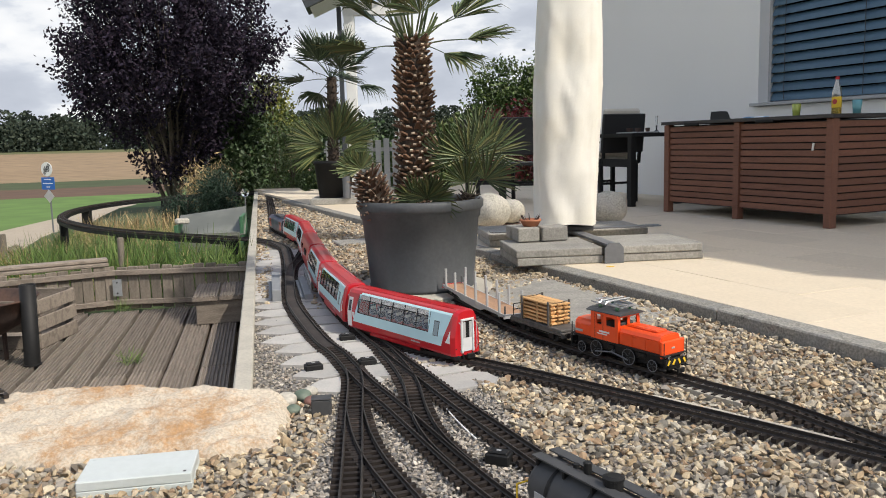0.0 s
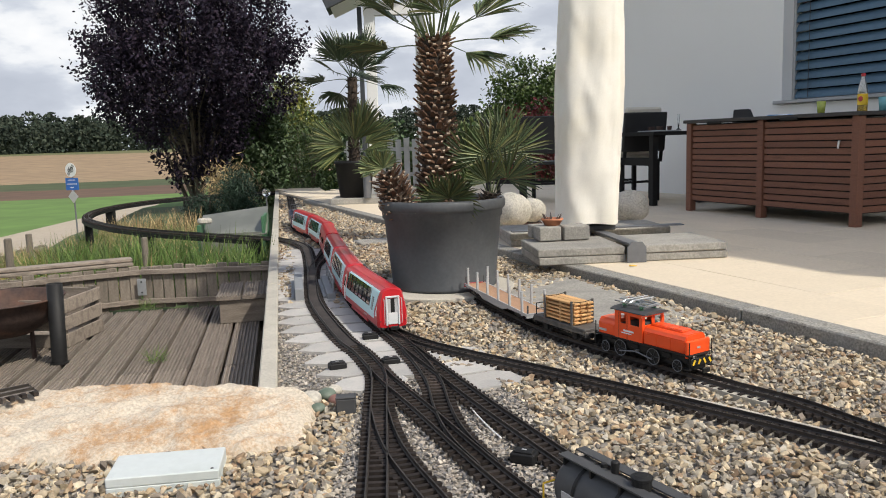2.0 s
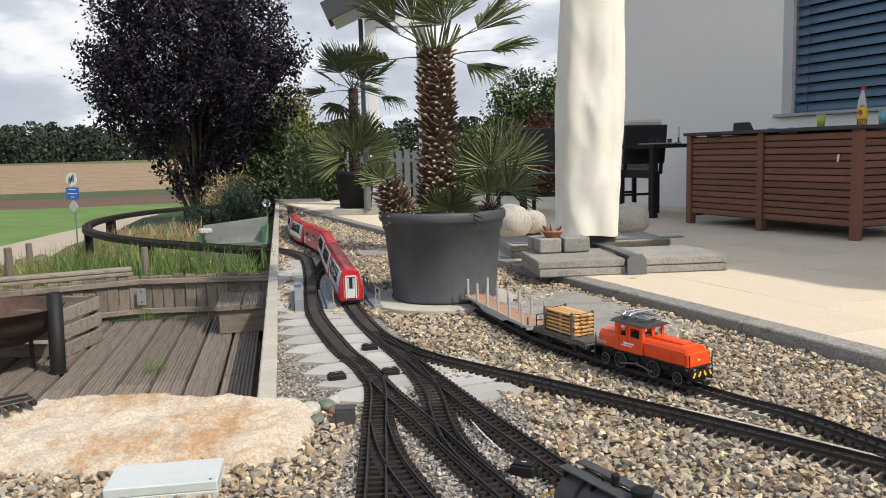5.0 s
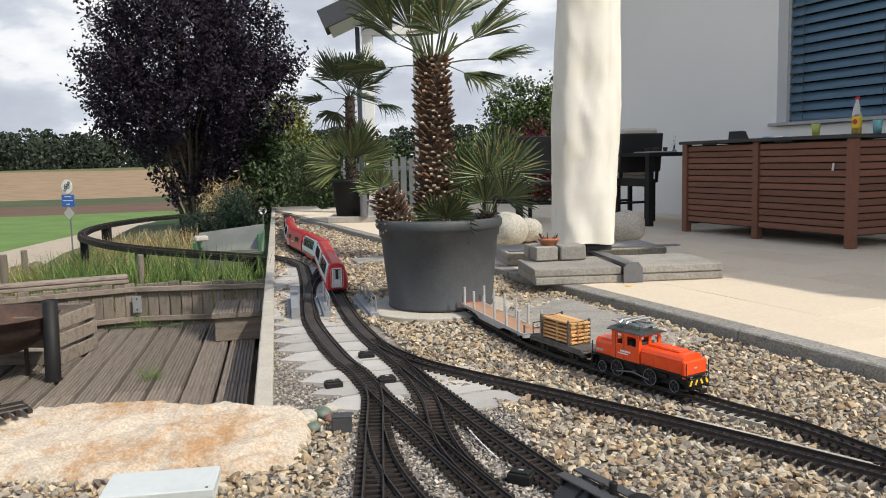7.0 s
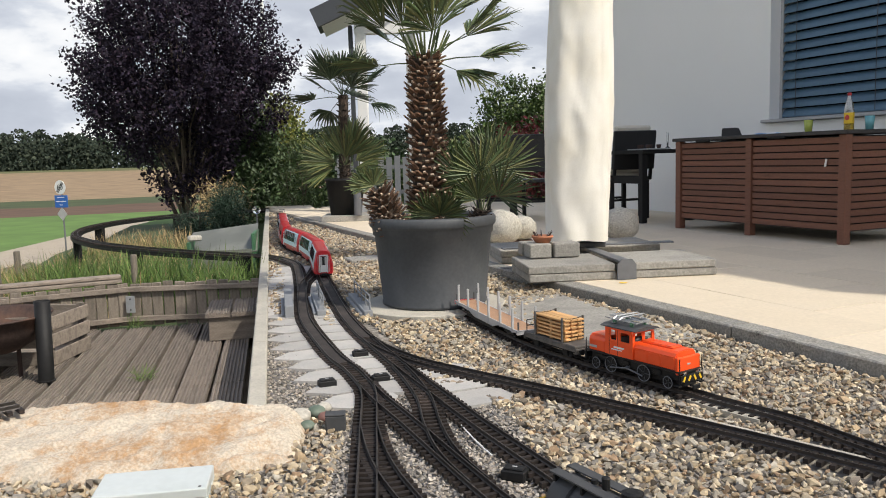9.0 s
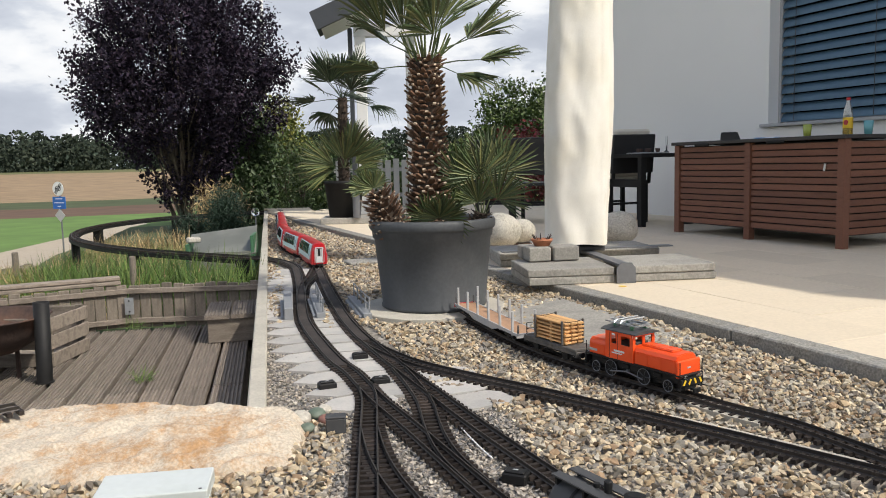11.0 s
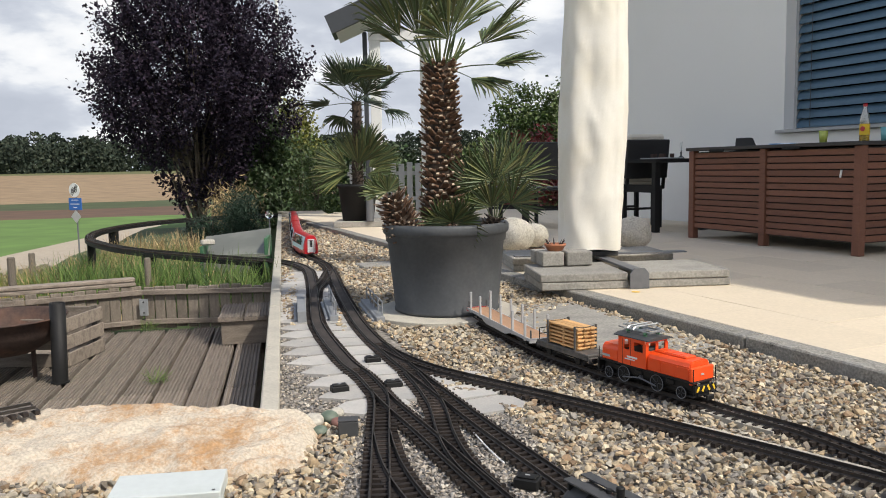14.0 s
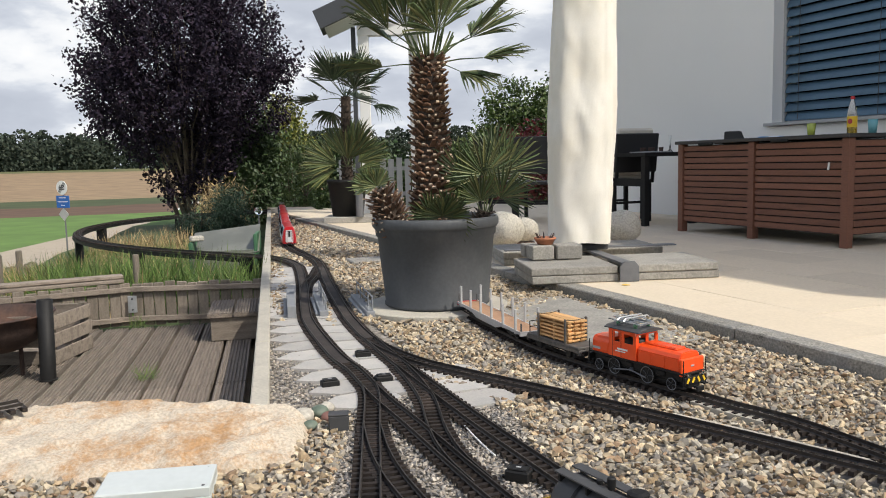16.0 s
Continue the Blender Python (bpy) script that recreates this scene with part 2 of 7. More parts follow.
M["silver"] = surface("silver", (0.55, 0.56, 0.57), 0.35, 0.8, scale=40, vary=0.1, bump=0.0)
M["white"] = surface("white", (0.78, 0.78, 0.76), 0.6, scale=30, vary=0.05, bump=0.02)
M["coach_glass"] = thin_glass("coach_glass", (0.90, 0.93, 0.94))
M["roof_glass"] = thin_glass("roof_glass", (0.70, 0.72, 0.73), 0.7, 0.26)
M["frame_pale"] = surface("frame_pale", (0.62, 0.63, 0.63), 0.5, scale=30, vary=0.08, bump=0.0)
M["window_dim"] = surface("window_dim", (0.30, 0.38, 0.40), 0.3, scale=20, vary=0.1, bump=0.0)
M["wagon_grey"] = surface("wagon_grey", (0.085, 0.080, 0.074), 0.6, scale=60, vary=0.3, bump=0.1, second=(0.11, 0.10, 0.09), coarse=18)
M["seat_blue"] = surface("seat_blue", (0.075, 0.09, 0.14), 0.7, scale=50, vary=0.2)
M["navy"] = surface("navy", (0.035, 0.05, 0.09), 0.4, scale=30, vary=0.3, bump=0.0, coarse=9, second=(0.12, 0.10, 0.13))
M["plank"] = surface("plank", (0.62, 0.36, 0.15), 0.7, scale=30, vary=0.25, bump=0.1, spread=0.2, grain=(3, 30, 30))
M["wagon_floor"] = surface("wagon_floor", (0.42, 0.25, 0.15), 0.7, scale=20, vary=0.2, bump=0.1, grain=(3, 40, 40))
M["plaster"] = surface("plaster", (0.86, 0.855, 0.83), 0.85, scale=180, vary=0.05, bump=0.15, coarse=0.8, second=(0.83, 0.825, 0.80))
M["blind"] = surface("blind", (0.078, 0.145, 0.21), 0.45, 0.2, scale=20, vary=0.1, bump=0.0, spread=0.06)
M["dark_glass"] = surface("dark_glass", (0.012, 0.014, 0.018), 0.08, scale=5, vary=0.2, bump=0.0)
M["frame_grey"] = surface("frame_grey", (0.42, 0.42, 0.42), 0.5, scale=30, vary=0.08, bump=0.0)
M["teak"] = surface("teak", (0.19, 0.080, 0.047), 0.65, scale=40, vary=0.55, bump=0.15, spread=0.14, grain=(2.5, 20, 20), coarse=2, second=(0.14, 0.060, 0.037))
M["lid"] = surface("lid", (0.035, 0.03, 0.028), 0.5, scale=30, vary=0.25, bump=0.1, grain=(2, 15, 15))
M["deck"] = surface("deck", (0.245, 0.205, 0.165), 0.9, scale=60, vary=0.6, bump=0.4, second=(0.13, 0.108, 0.088), spread=0.20, grain=(14, 1.2, 14), coarse=3)
M["old_wood"] = surface("old_wood", (0.235, 0.20, 0.16), 0.9, scale=50, vary=0.6, bump=0.4, second=(0.115, 0.098, 0.08), spread=0.22, grain=(10, 10, 1.3), coarse=3)
M["old_wood_flat"] = surface("old_wood_flat", (0.28, 0.235, 0.19), 0.9, scale=50, vary=0.55, bump=0.35, second=(0.15, 0.125, 0.10), spread=0.2, grain=(1.3, 10, 10), coarse=3)
M["limestone"] = surface("limestone", (0.56, 0.49, 0.39), 0.95, scale=130, vary=0.45, bump=0.8, second=(0.36, 0.215, 0.105), coarse=4.5, coarse_detail=15.0, coarse_rough=0.86, edge=(0.47, 0.60), noise_detail=14.0)
M["pot"] = surface("pot", (0.055, 0.060, 0.066), 0.6, scale=60, vary=0.2, bump=0.08, second=(0.070, 0.075, 0.080), coarse=4)
M["cloth"] = surface("cloth", (0.82, 0.79, 0.71), 0.85, scale=140, vary=0.06, bump=0.15, coarse=3, second=(0.76, 0.72, 0.62))
M["steel_grey"] = surface("steel_grey", (0.16, 0.165, 0.175), 0.5, 0.4, scale=40, vary=0.15, bump=0.05)
M["terracotta"] = surface("terracotta", (0.42, 0.17, 0.09), 0.85, scale=60, vary=0.2, bump=0.2)
M["white_lid"] = surface("white_lid", (0.56, 0.60, 0.59), 0.5, scale=60, vary=0.06, bump=0.03, coarse=6, second=(0.51, 0.55, 0.53))
M["rust"] = surface("rust", (0.055, 0.034, 0.027), 0.8, scale=50, vary=0.45, bump=0.3, coarse=6, second=(0.085, 0.045, 0.03))
M["wicker"] = surface("wicker", (0.016, 0.016, 0.017), 0.6, scale=150, vary=0.4, bump=0.4)
M["cushion"] = surface("cushion", (0.62, 0.58, 0.50), 0.9, scale=90, vary=0.08, bump=0.1)
M["clear"] = glass("clear", (0.95, 0.97, 0.97), 0.02)
M["lemon"] = surface("lemon", (0.42, 0.48, 0.10), 0.25, scale=30, vary=0.1, bump=0)
M["aqua"] = surface("aqua", (0.16, 0.40, 0.44), 0.25, scale=30, vary=0.1, bump=0)
M["soda"] = glass("soda", (0.92, 0.62, 0.08), 0.05, 0.7)
M["yellow"] = surface("yellow", (0.85, 0.55, 0.03), 0.5, scale=30, vary=0.05, bump=0.0)
M["metal_plate"] = surface("metal_plate", (0.45, 0.47, 0.48), 0.45, 0.6, scale=60, vary=0.15, bump=0.05)
M["blue_plastic"] = surface("blue_plastic", (0.02, 0.06, 0.35), 0.5, scale=30, vary=0.1)
M["green_paint"] = surface("green_paint", (0.05, 0.14, 0.07), 0.6, scale=30, vary=0.2)
M["poly_sheet"] = surface("poly_sheet", (0.14, 0.145, 0.125), 0.4, scale=8, vary=0.12, bump=0.02, second=(0.18, 0.185, 0.16), coarse=2)


def stone_mix(name, stops, rough=0.9):
    """Loose stones whose colour goes from piece to piece through a palette."""
    m = surface(name, (0.3, 0.3, 0.3), rough, scale=110, vary=0.28, bump=0.45, island=0.32, coarse=30)
    n, l = m.node_tree.nodes, m.node_tree.links
    g = n.new("ShaderNodeNewGeometry")
    w = n.new("ShaderNodeTexWhiteNoise")
    w.noise_dimensions = "1D"
    l.new(g.outputs["Random Per Island"], w.inputs["W"])
    r = n.new("ShaderNodeValToRGB")
    r.color_ramp.interpolation = "CONSTANT"
    el = r.color_ramp.elements
    for i, c in enumerate(stops):
        e = el[i] if i < 2 else el.new(i / len(stops))
        e.position, e.color = i / len(stops), (*c, 1)
    l.new(w.outputs["Value"], r.inputs["Fac"])
    mix = [q for q in n if q.type == "MIX"][0]
    for k in ("A", "B"):
        l.new(r.outputs["Color"], [s for s in mix.inputs if s.name == k and s.type == "RGBA"][0])
    return m


M["gravel"] = stone_mix("gravel", [(0.440, 0.364, 0.251), (0.360, 0.271, 0.167), (0.310, 0.276, 0.219), (0.520, 0.448, 0.326), (0.200, 0.167, 0.130), (0.410, 0.335, 0.237), (0.270, 0.187, 0.116), (0.380, 0.345, 0.279), (0.240, 0.217, 0.186), (0.460, 0.369, 0.242)])
M["grit"] = stone_mix("grit", [(0.34, 0.31, 0.27), (0.22, 0.20, 0.18), (0.45, 0.41, 0.35), (0.17, 0.165, 0.16), (0.38, 0.33, 0.27)])
M["purple_leaf"] = surface("purple_leaf", (0.020, 0.0155, 0.029), 0.8, scale=4, vary=0.3, bump=0, second=(0.034, 0.022, 0.036), island=0.5, gloss=0.25)
M["green_leaf"] = surface("green_leaf", (0.055, 0.095, 0.022), 0.6, scale=3, vary=0.3, bump=0, second=(0.09, 0.12, 0.03), island=0.45)
M["dark_leaf"] = surface("dark_leaf", (0.050, 0.088, 0.034), 0.6, scale=3, vary=0.3, bump=0, second=(0.062, 0.095, 0.034), island=0.45)
M["yellow_leaf"] = surface("yellow_leaf", (0.20, 0.20, 0.035), 0.6, scale=3, vary=0.3, bump=0, second=(0.12, 0.15, 0.03), island=0.4)
M["red_leaf"] = surface("red_leaf", (0.24, 0.040, 0.045), 0.6, scale=3, vary=0.3, bump=0, second=(0.13, 0.04, 0.03), island=0.4)
# leaves of the distant wood: haze of the distance mixed into the base colour
M["hazy_leaf"] = surface("hazy_leaf", (0.036, 0.050, 0.038), 0.9, scale=1, vary=0.3, bump=0, second=(0.058, 0.070, 0.050), island=0.35, gloss=0.1)
M["palm_leaf"] = surface("palm_leaf", (0.062, 0.095, 0.036), 0.55, scale=9, vary=0.3, bump=0, second=(0.135, 0.14, 0.050), island=0.45, coarse=2.5)
M["palm_leaf_dark"] = surface("palm_leaf_dark", (0.030, 0.052, 0.026), 0.5, scale=9, vary=0.3, bump=0, second=(0.045, 0.065, 0.03), island=0.35, coarse=2.5)
M["palm_fibre"] = surface("palm_fibre", (0.036, 0.026, 0.019), 0.95, scale=90, vary=0.5, bump=0.6, second=(0.065, 0.045, 0.032), coarse=14)
M["palm_stub"] = surface("palm_stub", (0.115, 0.062, 0.036), 0.85, scale=60, vary=0.35, bump=0.3, island=0.35)
M["palm_cut"] = surface("palm_cut", (0.44, 0.345, 0.255), 0.85, scale=60, vary=0.3, bump=0.2, island=0.35)
M["bark"] = surface("bark", (0.095, 0.073, 0.057), 0.9, scale=30, vary=0.35, bump=0.5, second=(0.15, 0.12, 0.09), grain=(6, 6, 1))
M["straw"] = surface("straw", (0.42, 0.32, 0.17), 0.9, scale=20, vary=0.3, bump=0, island=0.4, second=(0.30, 0.22, 0.11))
M["blade"] = surface("blade", (0.075, 0.145, 0.028), 0.7, scale=20, vary=0.3, bump=0, island=0.5, second=(0.13, 0.18, 0.045))
M["sign_white"] = surface("sign_white", (0.75, 0.75, 0.75), 0.4, scale=8, vary=0.05, bump=0)
M["sign_blue"] = surface("sign_blue", (0.02, 0.12, 0.45), 0.4, scale=8, vary=0.05, bump=0)
M["car_white"] = surface("car_white", (0.78, 0.78, 0.77), 0.3, scale=8, vary=0.03, bump=0, coat=0.5)
M["lane"] = surface("lane", (0.40, 0.34, 0.26), 0.95, scale=12, vary=0.2, bump=0.2, coarse=1.2, second=(0.34, 0.29, 0.22))
M["roof_grey"] = surface("roof_grey", (0.045, 0.05, 0.058), 0.6, scale=8, vary=0.15, bump=0.05)
M["conifer"] = surface("conifer", (0.020, 0.045, 0.026), 0.7, scale=6, vary=0.3, bump=0, second=(0.03, 0.06, 0.035), island=0.4)

# ---- ground ----
def rise(x, y):
    """Height of the land: a garden plateau that falls to a lane, then fields that climb to a wood."""
    edge = -3.1 - 0.19 * y                      # the garden's border on the valley side
    out = max(edge - x, (y - 26) * 0.5, 0.0)
    z = -0.34 - 2.85 * min(1.0, out / 3.4)
    d = math.hypot(x, y)
    if d > 90:
        z += 4.1 * min(1.0, (d - 90) / 170) ** 1.2
    return z + 0.10 * noise.noise(Vector((x * 0.05, y * 0.05, 3)))


def land():
    """One sheet to the horizon: fine near, coarse far; field, ploughed strip and meadow by distance."""
    bm = bmesh.new()
    steps = [0.0]
    while steps[-1] < 1500:
        steps.append(steps[-1] + max(0.8, steps[-1] * 0.06))
    axis = sorted({-s for s in steps} | set(steps))
    grid = [[bm.verts.new((x - 2, y + 6, rise(x - 2, y + 6))) for x in axis] for y in axis]
    for a, b in zip(grid, grid[1:]):
        for i in range(len(axis) - 1):
            bm.faces.new((a[i], a[i + 1], b[i + 1], b[i]))
    m = bpy.data.materials.new("land")
    m.use_nodes = True
    nt = m.node_tree
    n, l = nt.nodes, nt.links
    b = n["Principled BSDF"]
    b.inputs["Roughness"].default_value = 0.95
    tc = n.new("ShaderNodeTexCoord")
    wob = n.new("ShaderNodeTexNoise")
    wob.inputs["Scale"].default_value = 0.03
    l.new(tc.outputs["Object"], wob.inputs["Vector"])
    dot = n.new("ShaderNodeVectorMath")
    dot.operation = "DOT_PRODUCT"
    dot.inputs[1].default_value = (-0.25, 0.968, 0)
    l.new(tc.outputs["Object"], dot.inputs[0])
    far = n.new("ShaderNodeMath")
    far.operation = "MULTIPLY_ADD"
    far.inputs[1].default_value = 14.0
    l.new(wob.outputs["Fac"], far.inputs[0])
    l.new(dot.outputs["Value"], far.inputs[2])
    mr = n.new("ShaderNodeMapRange")
    mr.inputs["From Min"].default_value, mr.inputs["From Max"].default_value = 0.0, 400.0
    l.new(far.outputs[0], mr.inputs["Value"])
    ramp = n.new("ShaderNodeValToRGB")
    ramp.color_ramp.interpolation = "CONSTANT"
    stops = [(0, (0.061, 0.090, 0.029)), (0.052, (0.100, 0.180, 0.036)), (0.207, (0.108, 0.061, 0.036)), (0.252, (0.050, 0.068, 0.022)),
             (0.285, (0.259, 0.180, 0.101)), (0.60, (0.115, 0.122, 0.043))]
    el = ramp.color_ramp.elements
    el[0].position, el[0].color = stops[0][0], (*stops[0][1], 1)
    el[1].position, el[1].color = stops[1][0], (*stops[1][1], 1)
    for p, c in stops[2:]:
        e = el.new(p)
        e.color = (*c, 1)
    l.new(mr.outputs["Result"], ramp.inputs["Fac"])
    fine = n.new("ShaderNodeTexNoise")
    fine.inputs["Scale"].default_value, fine.inputs["Detail"].default_value = 0.35, 12
    l.new(tc.outputs["Object"], fine.inputs["Vector"])
    f2 = n.new("ShaderNodeMapRange")
    f2.inputs["To Min"].default_value, f2.inputs["To Max"].default_value = 0.55, 1.45
    l.new(fine.outputs["Fac"], f2.inputs["Value"])
    tone = n.new("ShaderNodeVectorMath")
    tone.operation = "SCALE"
    l.new(ramp.outputs["Color"], tone.inputs[0])
    l.new(f2.outputs["Result"], tone.inputs["Scale"])
    l.new(tone.outputs["Vector"], b.inputs["Base Color"])
    ob = part("ground", bm, m, smooth=True)
    return tagged(ob, "green meadow, ploughed strip and tan stubble field behind the garden", "ground", kind="structure")


land()

# lines of the plan: the concrete kerb beside the deck and the granite edge of the patio
def kerb_x(y):
    return -0.545 - 0.2065 * (y - 2.26)


def edge_x(y):
    return 1.434 - 0.4184 * (min(y, 8.4) - 2.547) - 0.22 * max(0.0, y - 8.4)


def strip(name, ya, yb, left, right, z0, z1, material, n=24):
    bm = bmesh.new()
    ys = [ya + (yb - ya) * i / n for i in range(n + 1)]
    prism(bm, [(right(y), y) for y in ys] + [(left(y), y) for y in reversed(ys)], z0, z1)
    return part(name, bm, material)


bed = strip("gravel_bed", 0.2, 13.0, lambda y: kerb_x(y) + 0.03, lambda y: edge_x(y) - 0.02, -0.30, -0.006, M["gravel_bed"])
tagged(bed, "bed of mixed grey and tan gravel under the tracks", "gravel bed", kind="structure")
front = strip("gravel_bed", -1.2, 2.27, lambda y: -4.0, lambda y: kerb_x(y) + 0.028 if y > 0.2 else 3.0, -0.30, -0.008, M["gravel_bed"])
tagged(front, "bed of gravel in front of the limestone rock", "gravel bed", kind="structure")
fill = strip("gravel_bed", -1.2, 0.198, lambda y: kerb_x(0.2) + 0.03, lambda y: 2.4, -0.30, -0.0075, M["gravel_bed"])
tagged(fill, "bed of gravel around the near end of the tracks", "gravel bed", kind="structure")

# ---- garden railway tracks ----
RAIL_TOP = 0.027
tie_mesh = mesh_of(boxed(-0.046, 0.046, -0.0065, 0.0065, 0.004, 0.016), "tie", M["tie"])


def rails_of(line, gauge=0.0465):
    out = []
    for side in (-1, 1):
        bm = bmesh.new()
        rings = []
        for i, p in enumerate(line):
            d = (line[min(i + 1, len(line) - 1)] - line[max(i - 1, 0)]).normalized()
            nrm = Vector((-d.y, d.x, 0))
            c = p + nrm * side * gauge / 2
            prof = ((-0.0035, 0.015), (0.0035, 0.015), (0.0012, 0.018), (0.0017, RAIL_TOP), (-0.0017, RAIL_TOP), (-0.0012, 0.018))
            rings.append([bm.verts.new((c.x + nrm.x * w, c.y + nrm.y * w, p.z + z)) for w, z in prof])
        for a, b in zip(rings, rings[1:]):
            for k in range(6):
                bm.faces.new((a[k], a[(k + 1) % 6], b[(k + 1) % 6], b[k]))
        bm.faces.new(rings[0])
        bm.faces.new(rings[-1][::-1])
        bmesh.ops.recalc_face_normals(bm, faces=bm.faces)
        out.append(bm)
    return out


TIE_SHAPE = None


def track(points, label, single=1.0, z=0.0, infill=None):
    """A piece of track along points (x, y): two rails on ties. Ties nearer than y = single are objects of their own."""
    global TIE_SHAPE
    ob = thing("railway_track", label, "track", group="garden railway tracks")
    line = smooth_line([(x, y, z) for x, y in points], 0.031)
    for bm in rails_of(line):
        part("rail", bm, M["rail"], ob, "dark weathered brass rail")
    rest = []
    for i in range(len(line) - 1):
        d = line[i + 1] - line[i]
        rz = math.atan2(d.y, d.x) - math.pi / 2
        m = Matrix.LocRotScale(line[i], Euler((0, 0, rz + random.uniform(-0.01, 0.01))), None)
        if line[i].y < single:
            shared("tie", tie_mesh, ob, m)
        else:
            rest.append((0, m))
    if rest:
        if TIE_SHAPE is None:
            TIE_SHAPE = shape_of(boxed(-0.046, 0.046, -0.0065, 0.0065, 0.004, 0.016))
        heap("tie", [TIE_SHAPE], rest, M["tie"], "black plastic ties", "", ob)
    if infill:
        a, b = infill
        bm = bmesh.new()
        prev = None
        for i, p in enumerate(line):
            if not a <= p.y <= b:
                continue
            d = (line[min(i + 1, len(line) - 1)] - line[max(i - 1, 0)]).normalized()
            nrm = Vector((-d.y, d.x, 0)) * 0.0195
            cur = [bm.verts.new(p + nrm + Vector((0, 0, h))) for h in (0.012, 0.0205)] + [bm.verts.new(p - nrm + Vector((0, 0, h))) for h in (0.0205, 0.012)]
            if prev:
                for k in range(4):
                    bm.faces.new((prev[k], prev[(k + 1) % 4], cur[(k + 1) % 4], cur[k]))
            else:
                bm.faces.new(cur)
            prev = cur
        bm.faces.new(prev[::-1])
        bmesh.ops.recalc_face_normals(bm, faces=bm.faces)
        part("infill", bm, M["infill"], ob, "dark brown infill strip between the rails")
    return ob


FAR = [(-1.07, 6.40), (-1.22, 6.80), (-1.36, 7.20), (-1.55, 8.05), (-2.05, 10.5), (-2.62, 13.2)]
MAIN = [(1.52, 1.20), (1.25, 1.49), (0.99, 1.765), (0.754, 2.022), (0.37, 2.415), (0.215, 2.565), (0.126, 2.65), (0.03, 2.745), (-0.07, 2.850),
        (-0.185, 3.02), (-0.302, 3.263), (-0.405, 3.60), (-0.50, 3.98), (-0.70, 4.90), (-0.82, 5.50), (-0.93, 6.00)] + FAR
SIDING = [(1.33, 1.25), (1.20, 1.55), (1.06, 1.86), (0.955, 2.10), (0.84, 2.26), (0.755, 2.40), (0.54, 2.745), (0.34, 3.15), (0.115, 3.886), (0.06, 4.25)]
LEFT = [(0.50, 0.95), (0.36, 1.20), (0.222, 1.44), (0.105, 1.676), (-0.09, 2.165), (-0.206, 2.447), (-0.313, 2.76), (-0.40, 2.96), (-0.51, 3.288), (-0.61, 3.62), (-0.685, 3.95),
        (-0.86, 4.92), (-1.00, 5.612), (-1.07, 5.86), (-1.18, 6.11), (-1.36, 6.363), (-1.60, 6.54)]
LOOP = LEFT[-2:] + [(-2.2, 6.95), (-2.85, 7.45), (-3.45, 8.05), (-4.05, 8.9), (-4.42, 9.8), (-4.55, 10.7), (-4.45, 11.6), (-4.05, 12.4), (-3.3, 12.95), (-2.7, 13.25)]
track(MAIN, "curved main line of dark model railway track on gravel", 2.45, infill=(3.28, 5.7))
track(SIDING, "siding of dark model railway track on gravel", 2.3)
track(LEFT, "curved second line of dark model railway track beside the kerb", 2.35, infill=(2.85, 6.2))
track([(-0.255, 2.60), (-0.228, 2.45), (-0.205, 2.141), (-0.172, 1.694), (-0.145, 1.25)], "straight branch of dark model railway track", 2.3)
track([(-0.205, 2.16), (-0.170, 1.964), (-0.131, 1.817), (-0.085, 1.688), (0.02, 1.42), (0.06, 1.32)], "branch of model railway track curving off a switch", 2.0)
track([(-0.302, 3.263), (-0.222, 3.03), (-0.126, 2.762), (-0.002, 2.429), (0.103, 2.15), (0.241, 1.812), (0.41, 1.40)], "straight branch of model railway track carrying a tank wagon", 2.3)
track([(-0.15, 2.80), (-0.10, 2.62), (-0.052, 2.397), (-0.026, 2.16), (0.0, 2.001), (0.035, 1.873), (0.087, 1.736)], "short crossover track between two lines", 2.3)
track([(-0.781, 4.482), (-0.828, 4.85), (-0.838, 5.24), (-0.875, 5.74)], "short far crossover track between two lines", 0)
loop = track(LOOP, "elevated loop of model railway track on dark posts", 0, z=0.002)

# ---- the train ----
LINE = smooth_line([(x, y, 0) for x, y in MAIN], 0.01)


def along(line, s):
    """The place s metres along a line of points 1 cm apart."""
    k = max(0, min(len(line) - 2, int(s / 0.01)))
    return line[k] + (line[k + 1] - line[k]) * (s / 0.01 - k)


def nearest(line, x, y):
    return min(range(len(line)), key=lambda i: (line[i].x - x) ** 2 + (line[i].y - y) ** 2) * 0.01


def ride(line, s, length):
    """The pose of a vehicle whose rear end is s metres along the line, its two bogies on the rails."""
    a, b = along(line, s + length * 0.16), along(line, s + length * 0.84)
    d = b - a
    mid = (a + b) / 2
    return pose(mid.x, mid.y, RAIL_TOP, 0, 0, math.degrees(math.atan2(d.y, d.x)))


TAIL = [(0.0, 0.151, 2.626), (0.5, 0.061, 2.714), (1.0, -0.049, 2.825), (1.5, -0.14, 2.947), (2.0, -0.207, 3.059), (2.5, -0.281, 3.212), (3.0, -0.342, 3.368), (3.5, -0.393, 3.49),
        (4.0, -0.432, 3.627), (6.5, -0.58, 4.31), (7.0, -0.62, 4.47), (7.5, -0.655, 4.62), (8.0, -0.678, 4.76), (8.5, -0.706, 4.9), (9.0, -0.728, 5.06), (11.5, -0.904, 5.87),
        (12.0, -0.93, 6.04), (12.5, -0.99, 6.19), (13.0, -1.042, 6.325), (13.5, -1.118, 6.48), (14.0, -1.191, 6.63), (14.5, -1.24, 6.76), (15.0, -1.3, 6.9), (15.5, -1.343, 7.03),
        (16.0, -1.384, 7.17)]
COACH, GAP = 0.668, 0.032
